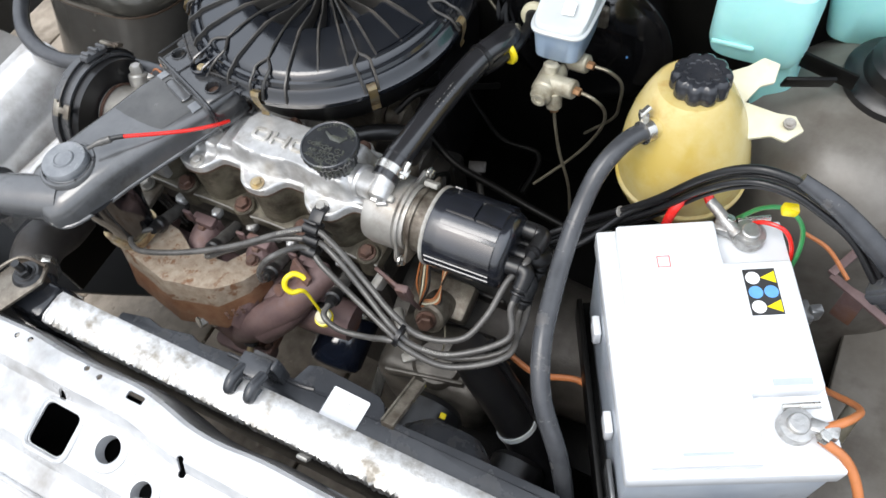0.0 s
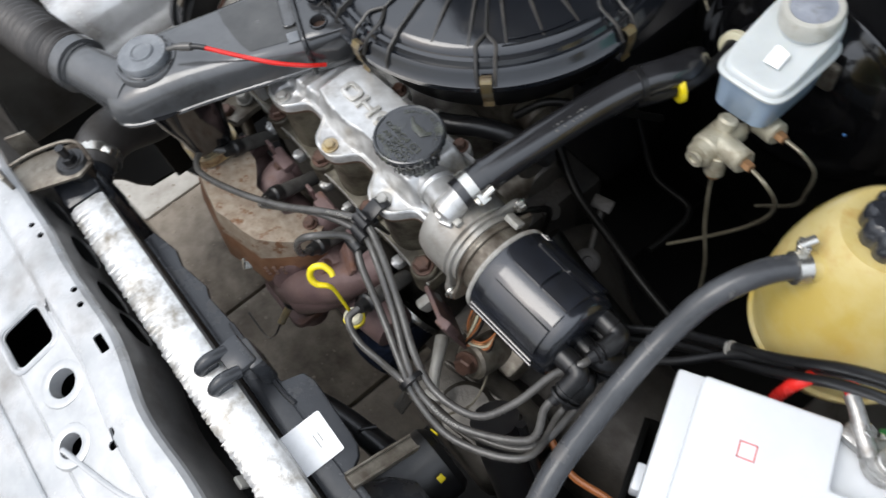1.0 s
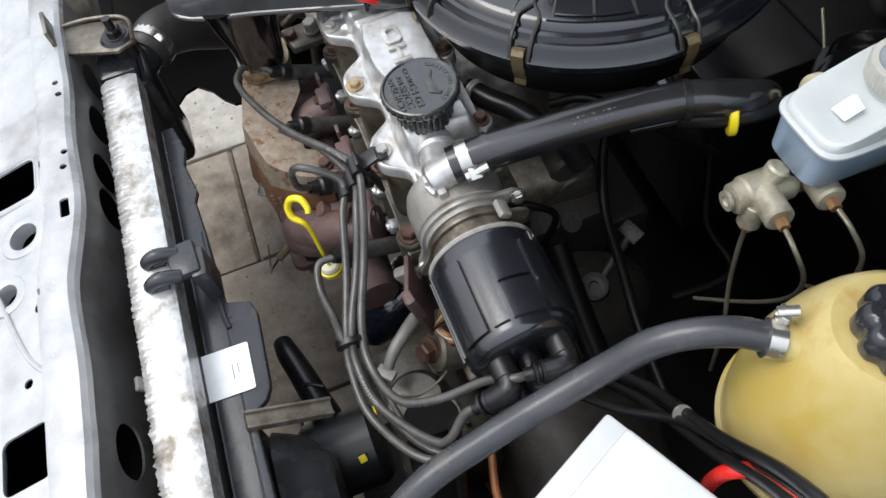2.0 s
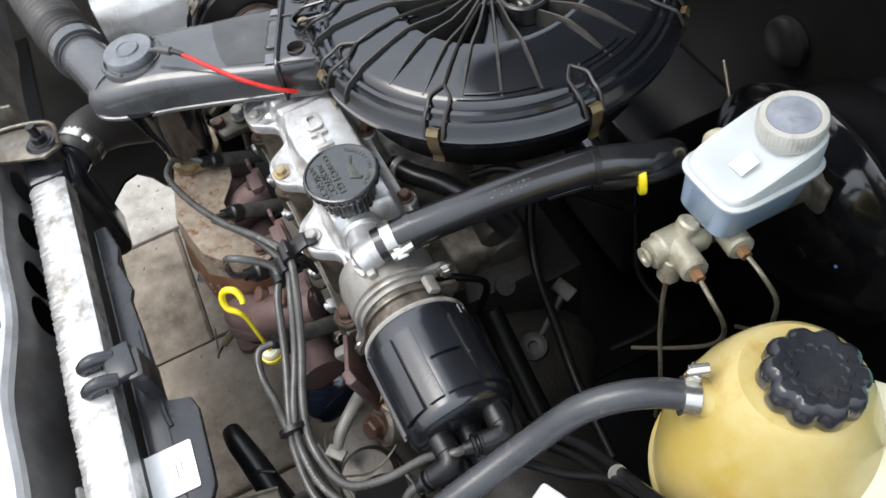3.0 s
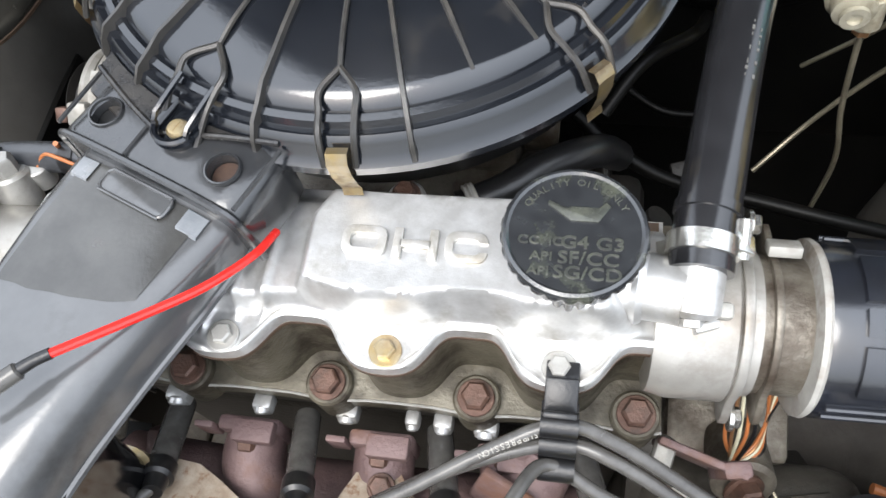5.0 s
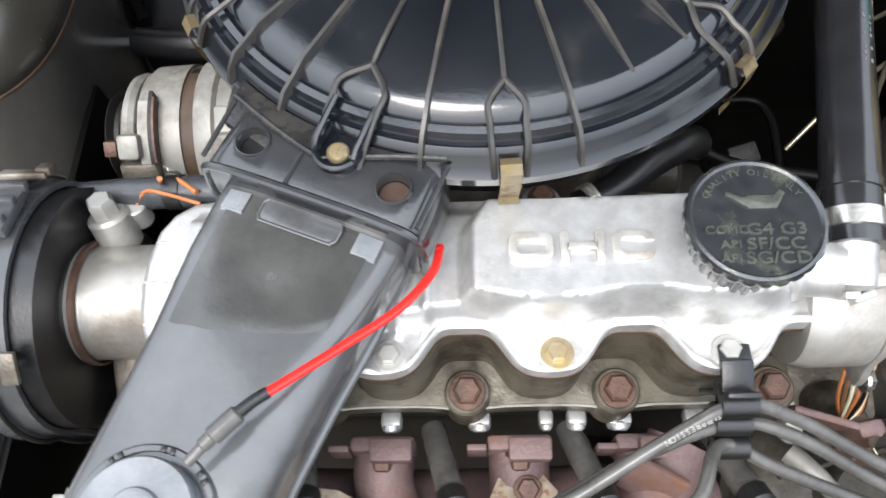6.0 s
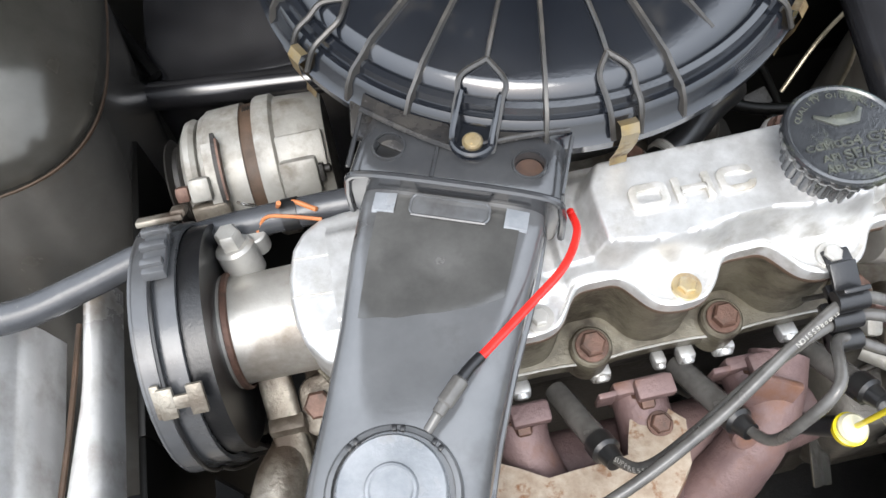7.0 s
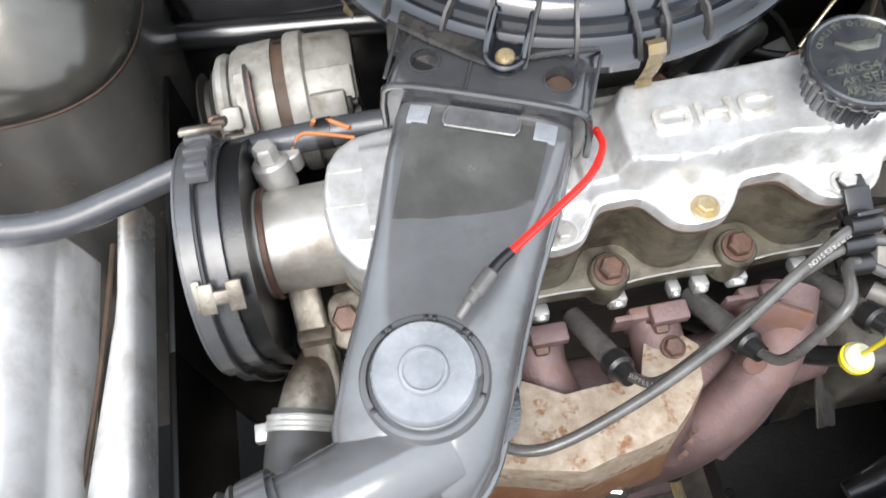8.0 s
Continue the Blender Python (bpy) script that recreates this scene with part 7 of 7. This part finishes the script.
RF = basis((0.2445, 0.3265, 0.0), (1, 0.02, 0), (0, 0, 1))


def res_ring(w, l, z, dy=0.0, p=5.0, slope=0.0):
    return [RF @ V(x, y + dy, z + slope * (y + l / 2)) for x, y in oval(w, l, p, 40)]


part("lower_half", loft([res_ring(0.052, 0.072, 0.8085, -0.008), res_ring(0.058, 0.082, 0.8125, -0.006), res_ring(0.064, 0.090, 0.849)]), M["fluid"], res, "bluish lower half", 40)
part("seam_flange", loft([res_ring(0.066, 0.092, 0.8465), res_ring(0.070, 0.096, 0.8480), res_ring(0.070, 0.096, 0.8502), res_ring(0.066, 0.092, 0.8517)]), M["white"], res, "", 40)
part("upper_half", loft([res_ring(0.0640, 0.0900, 0.8512), res_ring(0.0635, 0.0890, 0.8530, 0.0, 5, 0.24), res_ring(0.0615, 0.0865, 0.8555, 0.0005, 5, 0.29), res_ring(0.0575, 0.0825, 0.8568, 0.001, 4.5, 0.30), res_ring(0.046, 0.066, 0.8585, 0.004, 4, 0.30), res_ring(0.030, 0.044, 0.8610, 0.010, 3, 0.30)]), M["white"], res, "translucent white upper half rising to the neck", 40)
NC = RF @ V(0.0025, 0.026, 0.8695)
part("neck", lathe(NC, (0.0, -0.05, 1), [(-0.010, 0.0225), (0.002, 0.0215), (0.004, 0.0205)], 40), M["white"], res)
part("neck_cap", lathe(NC, (0.0, -0.05, 1), [(0.003, 0.0215), (0.0035, 0.0245), (0.005, 0.0252), (0.0185, 0.0252), (0.0210, 0.0240), (0.0215, 0.0200), (0.0200, 0.0190), (0.0200, 0.0)], 96, 48, 0.0006), M["resring"], res, "finely ribbed off-white screw cap")
part("cap_inset", lathe(NC, (0.0, -0.05, 1), [(0.0202, 0.0188), (0.0208, 0.0184), (0.0208, 0.010), (0.0216, 0.0085), (0.0216, 0.0)], 40), M["inset"], res, "dull blue moulded inset")
part("reservoir_label", prism([(-0.0065, -0.0095), (0.0075, -0.0095), (0.0075, 0.0065), (-0.0045, 0.0095), (-0.0065, 0.0075)], 0, 0.0006, basis(V(0.2500, 0.3110, 0.8658), (1, 0.08, 0.0), (0, -0.287, 0.958))), M["label"], res, "small white sticker")
part("reservoir_feet", join(rod((0.245, 0.288, 0.80), (0.245, 0.290, 0.812), 0.008, 16), rod((0.245, 0.308, 0.80), (0.245, 0.31, 0.812), 0.010, 16)), M["rubber"], res)
servo = thing("brake_servo", (0.225, 0.46, 0.56), "large black round brake servo drum", "brake servo")
part("servo_drum", lathe((0.225, 0.395, 0.700), (0, 1, 0.06), [(0, 0.0), (0, 0.045), (0.004, 0.075), (0.018, 0.105), (0.028, 0.114), (0.032, 0.119), (0.0345, 0.1265), (0.037, 0.1285), (0.041, 0.1285), (0.0435, 0.1265), (0.046, 0.119), (0.050, 0.112), (0.11, 0.100), (0.13, 0.08), (0.16, 0.08)], 72), M["servo"], servo)
for x in (0.180, 0.270):
    part("servo_stud", hexhead((x, 0.397, 0.712), (0, -1, 0), 0.012, 0.008), M["servo"], servo)
part("blue_dot", lathe((0.300, 0.400, 0.722), (0, -1, 0), [(0, 0.0022), (0.001, 0.0022), (0.0014, 0.0)], 14), M["blueink"], servo, "tiny blue paint dot")
tag = thing("warning_tag", (0.126, 0.320, 0.73), "small yellow tag with black characters on a dark hose", "tag")
tagm = basis((0.127, 0.318, 0.745), (1, -0.05, 0.15), (0.1, -0.7, 0.7))
part("tag_plate", prism(rounded(0.022, 0.012, 0.002), 0, 0.001, tagm), M["yellow"], tag)
part("tag_text", lettering("6A", 0.010, 0.0003, tagm @ pose(0, 0, 0.0012), 1.1), M["ink"], tag)

bottle = thing("washer_bottle", (0.46, 0.39, 0.66), "cyan-tinted plastic washer bottle by the bulkhead", "washer bottle")


def bot(w, l, z, x=0.452, y=0.385, p=5):
    return [V(x + a, y + b, z) for a, b in oval(w, l, p, 36)]


part("bottle_body", loft([bot(0.085, 0.100, 0.832), bot(0.098, 0.117, 0.837), bot(0.104, 0.124, 0.850), bot(0.104, 0.125, 0.90), bot(0.095, 0.115, 0.925), bot(0.06, 0.07, 0.937)]), M["cyan"], bottle, "", 40)
part("bottle_stem", loft([bot(0.040, 0.070, 0.64, 0.484, 0.375), bot(0.042, 0.074, 0.80, 0.484, 0.372), bot(0.052, 0.086, 0.842, 0.476, 0.376)]), M["cyan"], bottle, "", 40)
part("bottle_wing", loft([bot(0.06, 0.07, 0.79, 0.565, 0.475), bot(0.10, 0.10, 0.805, 0.565, 0.475), bot(0.12, 0.11, 0.86, 0.565, 0.475), bot(0.11, 0.10, 0.93, 0.565, 0.475), bot(0.06, 0.06, 0.94, 0.565, 0.475)]), M["cyan"], bottle, "", 40)
part("moulded_step", box((0.045, 0.004, 0.006), pose(0.43, 0.3215, 0.86), 0.002), M["cyan"], bottle)
part("bottle_bracket", join(box((0.05, 0.004, 0.024), pose(0.515, 0.315, 0.842, 25, 0, 20), 0.001), box((0.06, 0.004, 0.02), pose(0.53, 0.335, 0.845, 0, 0, -15), 0.001)), M["dark"], bottle)
part("bottle_cap", lathe((0.455, 0.40, 0.935), (0, 0, 1), [(0, 0.03), (0.015, 0.03), (0.018, 0.025), (0.018, 0)], 32), M["cyan"], bottle)

# ---- battery ----
bx = V(0.894, 0.448, 0).normalized()
by = V(-bx.y, bx.x, 0)
BAT = basis((0.508 - 0.088 * bx.x - 0.121 * by.x, -0.0025 - 0.088 * bx.y - 0.121 * by.y, 0.655), bx, (0, 0, 1))
bat = thing("car_battery", BAT @ V(0.088, 0.121, 0), "pale grey-white car battery with corroded terminals", "battery")


def bbox(u0, v0, w0, u1, v1, w1, bevel=0.002, seg=2):
    return box((u1 - u0, v1 - v0, w1 - w0), BAT @ Matrix.Translation(((u0 + u1) / 2, (v0 + v1) / 2, (w0 + w1) / 2)), bevel, seg)


part("battery_case", bbox(0.003, 0.003, 0, 0.173, 0.239, 0.150, 0.004), M["caseshade"], bat, "case with side shade in its bluish grey")
part("battery_lid", bbox(0, 0, 0.148, 0.176, 0.242, 0.174, 0.003), M["case"], bat, "pale lid")
top = [(0.0175, 0.006), (0.110, 0.006), (0.110, 0.066), (0.170, 0.066), (0.170, 0.190), (0.110, 0.190), (0.110, 0.237), (0.0175, 0.237)]
part("lid_plateau", prism(top, 0.172, 0.191, BAT, 0.0035, 3), M["case"], bat)
part("lid_groove", bbox(0.128, 0.070, 0.1912, 0.160, 0.076, 0.1918, 0), M["caseshade"], bat)
part("lid_groove", bbox(0.045, 0.014, 0.1912, 0.085, 0.0165, 0.1918, 0), M["caseshade"], bat)
for v in (0.06, 0.16):
    part("hold_lug", bbox(-0.006, v, 0.085, 0.002, v + 0.022, 0.11, 0.002), M["case"], bat)
part("side_strap", bbox(-0.005, 0.0, 0.02, 0.0, 0.045, 0.08, 0.002), M["duct"], bat)
part("warning_sticker", bbox(0.124, 0.135, 0.1911, 0.152, 0.181, 0.1915, 0), M["ink"], bat, "black warning sticker with white, blue and yellow signs")
for k, (c1, c2) in enumerate((("label", "yellow"), ("blueink", "blueink"), ("label", "yellow"))):
    v = 0.172 - 0.0145 * k
    part("round_sign", lathe(BAT @ V(0.1315, v, 0.1915), (0, 0, 1), [(0, 0.0062), (0.0003, 0.0062), (0.0003, 0)], 20), M[c1], bat)
    if k == 1:
        part("round_sign", lathe(BAT @ V(0.1450, v, 0.1915), (0, 0, 1), [(0, 0.0062), (0.0003, 0.0062), (0.0003, 0)], 20), M[c2], bat)
    else:
        part("triangle_sign", prism([(0.138, v), (0.151, v + 0.006), (0.151, v - 0.006)], 0.1915, 0.1918, BAT), M[c2], bat)
part("red_mark", join(*[bbox(0.0505 + a, 0.1884 + b, 0.1911, 0.0505 + a + w, 0.1884 + b + h, 0.1914, 0) for a, b, w, h in ((0, 0, 0.012, 0.0009), (0, 0.0111, 0.012, 0.0009), (0, 0, 0.0009, 0.012), (0.0111, 0, 0.0009, 0.012))]), M["redink"], bat, "small red printed square")
for v, wire in ((0.222, "red"), (0.038, "orange")):
    c = BAT @ V(0.141, v, 0.174)
    term = thing("battery_terminal", c, "grey lead terminal clamp, furred with corrosion", "terminal", "battery terminals")
    part("terminal_post", lathe(c, (0, 0, 1), [(0, 0.0100), (0.018, 0.0088), (0.019, 0.0075), (0.019, 0)], 28), M["lead_metal"], term)
    part("terminal_clamp", join(lathe(c, (0, 0, 1), [(0.003, 0.010), (0.003, 0.0150), (0.013, 0.0145), (0.0135, 0.010)], 28), box((0.024, 0.012, 0.010), Matrix.Translation(c) @ BAT.to_3x3().to_4x4() @ pose(-0.020 if v > 0.1 else 0.020, 0.008 if v > 0.1 else -0.004, 0.009, 0, 0, -25), 0.002)), M["lead_metal"], term)
    part("clamp_bolt", join(hexhead(c + BAT.to_3x3() @ V(-0.018, 0.014, 0.012) if v > 0.1 else c + BAT.to_3x3() @ V(0.016, -0.012, 0.012), (0.3, 0.3, 1), 0.010, 0.007), rod(c + BAT.to_3x3() @ V(-0.008, 0.016, 0.010), c + BAT.to_3x3() @ V(0.022, 0.016, 0.012), 0.003, 10)), M["steel"], term)
RT = BAT.to_3x3()
pos = thing("positive_cable", (0.455, 0.125, 0.84), "red positive battery cable with a long grey lead lug", "cable")
part("cable_jacket", tube([(0.467, 0.129, 0.846), (0.459, 0.134, 0.850), (0.447, 0.127, 0.851), (0.438, 0.112, 0.842), (0.434, 0.108, 0.815), (0.432, 0.110, 0.76)], 0.0048, 16, 8), M["red"], pos, "bright red jacket")
part("cable_lug", tube([(0.4665, 0.1293, 0.8460), (0.476, 0.123, 0.8445), (0.488, 0.114, 0.8420), (0.500, 0.106, 0.8400)], [0.0055, 0.0056, 0.0066, 0.0070], 14), M["lead_metal"], pos, "grey lead lug")
cf = BAT @ V(0.141, 0.038, 0.174)
solo("earth_cable", join(tube([cf + RT @ V(0.02, -0.004, 0.010), cf + RT @ V(0.045, 0.004, 0.010), cf + RT @ V(0.060, 0.020, -0.01), cf + RT @ V(0.050, 0.060, -0.06), cf + RT @ V(0.045, 0.12, -0.12)], [0.0042, 0.0036, 0.003, 0.003, 0.003], 12), tube([cf + RT @ V(0.016, -0.012, 0.010), cf + RT @ V(0.036, -0.030, 0.0), cf + RT @ V(0.046, -0.060, -0.03), cf + RT @ V(0.05, -0.10, -0.10)], 0.0042, 14)), M["orange"], cf + V(0.04, 0, -0.02), "brown earth cables from the battery terminal", "cable")
tray = solo("battery_tray", join(bbox(-0.01, -0.012, -0.02, 0.186, 0.254, -0.004, 0.003), bbox(-0.012, 0.0, -0.02, -0.006, 0.242, 0.03, 0.001), bbox(0.02, 0.02, -0.30, 0.15, 0.22, -0.02, 0.004)), M["dark"], BAT @ V(0.088, 0.121, -0.3), "dark steel battery tray on its support", "battery tray")

# ---- wiring by the battery and tank ----
main = [V(0.300, 0.090, 0.730), V(0.350, 0.116, 0.762), V(0.412, 0.119, 0.829), V(0.456, 0.119, 0.893), V(0.489, 0.119, 0.923), V(0.521, 0.119, 0.926), V(0.552, 0.117, 0.914), V(0.586, 0.112, 0.894), V(0.625, 0.10, 0.85)]
for k, (dy, dz, r) in enumerate(((0, 0, 0.0040), (-0.007, -0.009, 0.0030), (0.004, -0.013, 0.0030), (-0.002, -0.021, 0.0020))):
    solo("wiring_loom", tube([p + V(0.002 * k, dy, dz) for p in main], r, 12), M["rubber"], main[4], "black taped wiring loom below the coolant tank", "wiring", "looms by the tank")
solo("loom_tie", tube([V(0.3860, 0.1165, 0.7985), V(0.3874, 0.1165, 0.8000)], 0.0068, 16, straight=True), M["seat"], (0.387, 0.116, 0.79), "pale tie round the wiring loom", "cable tie")
con = thing("cable_connector", (0.60, 0.10, 0.77), "grey cable with moulded connector and rusty bracket", "connector")
part("grey_cable", tube([(0.530, 0.119, 0.928), (0.565, 0.115, 0.912), (0.600, 0.108, 0.890), (0.64, 0.10, 0.86)], [0.0065, 0.0085, 0.0100, 0.0105], 16), M["greyrubber"], con)
part("connector_shell", join(box((0.045, 0.030, 0.022), pose(0.640, 0.096, 0.842, 0, 35, -10), 0.003), box((0.012, 0.034, 0.026), pose(0.630, 0.097, 0.850, 0, 35, -10), 0.002)), M["greyrubber"], con)
part("fuse_link", join(box((0.030, 0.022, 0.016), pose(0.575, 0.085, 0.772, 0, 0, 30), 0.002), box((0.012, 0.010, 0.02), pose(0.592, 0.092, 0.775, 0, 0, 30), 0.002)), M["duct"], con)
def strip(p, q, w, t):
    p, q = Vector(p), Vector(q)
    return box(((q - p).length + w * 0.6, w, t), basis((p + q) / 2, q - p, (0, 0, 1)), 0.001)


part("rusty_bracket", join(strip((0.604, 0.166, 0.740), (0.622, 0.203, 0.740), 0.009, 0.005), strip((0.622, 0.203, 0.7405), (0.662, 0.190, 0.740), 0.009, 0.004), strip((0.606, 0.162, 0.7395), (0.665, 0.130, 0.738), 0.009, 0.0042), strip((0.625, 0.155, 0.71), (0.64, 0.15, 0.71), 0.012, 0.05)), M["iron"], con)
for col, pts in (("green", [(0.495, 0.128, 0.835), (0.512, 0.124, 0.868), (0.532, 0.120, 0.882), (0.550, 0.115, 0.866), (0.556, 0.11, 0.82), (0.55, 0.11, 0.77)]), ("red", [(0.505, 0.125, 0.835), (0.520, 0.121, 0.852), (0.540, 0.118, 0.850), (0.552, 0.113, 0.82), (0.55, 0.11, 0.77)]), ("orange", [(0.56, 0.16, 0.80), (0.585, 0.150, 0.80), (0.61, 0.13, 0.79)])):
    part("loose_wire", tube(pts, 0.0022, 8), M[col], con)
part("yellow_plug", box((0.014, 0.010, 0.010), pose(0.533, 0.119, 0.884, 0, 10, 20), 0.002), M["yellow"], con)
solo("drain_pipe", tube([(0.655, 0.03, 0.74), (0.650, 0.0, 0.70), (0.645, -0.03, 0.63), (0.64, -0.06, 0.56)], 0.008, 12), M["pipe"], (0.648, -0.01, 0.56), "dull metal pipe beside the battery", "pipe")
solo("copper_pipe", tube([(0.30, 0.0, 0.60), (0.345, -0.01, 0.595), (0.40, 0.0, 0.60), (0.43, -0.03, 0.57)], 0.004, 10), M["orange"], (0.36, 0.0, 0.56), "rusty brown pipe below the battery", "pipe")

# ---- cables and hoses behind the engine ----
for nm, pts, r, mat, text in (
    ("throttle_cable", [(0.085, 0.215, 0.71), (0.110, 0.200, 0.695), (0.152, 0.184, 0.68), (0.214, 0.170, 0.68), (0.271, 0.157, 0.68), (0.34, 0.150, 0.67)], 0.0050, "dark", "black throttle cable behind the distributor"),
    ("coolant_hose", [(0.022, 0.100, 0.770), (0.045, 0.112, 0.771), (0.071, 0.1335, 0.7685), (0.100, 0.155, 0.755), (0.115, 0.175, 0.72)], 0.0105, "rubber", "short black coolant hose at the back of the head"),
    ("vacuum_hose", [(0.172, 0.075, 0.79), (0.180, 0.10, 0.78), (0.178, 0.120, 0.75), (0.172, 0.11, 0.70)], 0.0032, "dark", "thin black vacuum hose by the distributor"),
    ("fuel_hose", [(0.10, 0.150, 0.80), (0.12, 0.175, 0.815), (0.15, 0.21, 0.80), (0.17, 0.28, 0.74)], 0.004, "dark", "thin fuel hose near the filter"),
    ("heater_hose_end", [(0.180, 0.118, 0.71), (0.207, 0.118, 0.69), (0.247, 0.117, 0.672), (0.290, 0.115, 0.66)], 0.0120, "dark", "thick black hose end beside the distributor"),
    ("choke_cable", [(0.085, 0.345, 0.63), (0.118, 0.325, 0.612), (0.160, 0.302, 0.60), (0.207, 0.300, 0.60), (0.221, 0.292, 0.60), (0.226, 0.270, 0.60), (0.223, 0.226, 0.60)], 0.0038, "dark", "bent black cable low in the bay"),
    ("bonnet_cable", [(0.02, 0.50, 0.70), (0.06, 0.48, 0.685), (0.10, 0.46, 0.66)], 0.002, "pipe", "thin cable along the bulkhead"),
):
    solo(nm, tube(pts, r, 12), M[mat], pts[1], text, nm.split("_")[-1])
solo("hose_clip", lathe((0.0265, 0.1022, 0.7700), (0.88, 0.46, 0.03), [(0, 0.0108), (0.0005, 0.0124), (0.002, 0.0120), (0.0035, 0.0126), (0.005, 0.0120), (0.0065, 0.0124), (0.007, 0.0108)], 28), M["alu2"], (0.0265, 0.1022, 0.758), "ribbed steel clip on the coolant hose end", "hose clip")
carb = thing("carburettor", (0.0, 0.2, 0.66), "dark carburettor body under the air filter", "carburettor")
part("carb_body", join(span((-0.06, 0.17, 0.66), (0.05, 0.28, 0.785), 0.01), rod((0.05, 0.2, 0.72), (0.075, 0.2, 0.72), 0.02, 20, 0.003)), M["aludirty"], carb)
part("intake_manifold", span((-0.15, 0.10, 0.64), (0.11, 0.20, 0.70), 0.02, 3), M["aludirty"], carb)
starter = thing("starter_motor", (0.085, 0.17, 0.60), "dusty brown starter motor below the air filter", "starter motor")
part("motor_case", lathe((0.020, 0.180, 0.660), (1, -0.05, 0.05), [(0, 0.0), (0, 0.026), (0.005, 0.030), (0.085, 0.030), (0.092, 0.026), (0.095, 0.0)], 32), M["dustcast"], starter)
part("solenoid", lathe((0.050, 0.168, 0.698), (1, -0.05, 0.05), [(0, 0.0), (0, 0.014), (0.004, 0.017), (0.052, 0.017), (0.056, 0.013), (0.058, 0.0)], 28), M["dustcast"], starter, "dark solenoid")
part("solenoid_clamp", lathe((0.146, 0.149, 0.680), (0.5, 0.2, 0.8), [(0, 0.008), (0, 0.0105), (0.004, 0.0105), (0.004, 0.008)], 20), M["block"], starter, "small dark clamp")
bush = thing("gear_linkage", (0.19, 0.18, 0.58), "dark gear linkage bracket above the gearbox", "linkage")
part("linkage_plate", box((0.024, 0.016, 0.004), basis((0.170, 0.203, 0.662), (1, 0.3, 0), (0.1, -0.35, 1)), 0.0018), M["block"], bush)
part("linkage_pivot", lathe((0.202, 0.151, 0.640), (0.2, -0.3, 1), [(0, 0.014), (0.010, 0.014), (0.012, 0.010), (0.012, 0.005), (0.008, 0.0045), (0.008, 0.0)], 24), M["block"], bush)
part("linkage_rod", rod((0.170, 0.203, 0.658), (0.202, 0.151, 0.642), 0.0045, 12, 0.001), M["block"], bush)
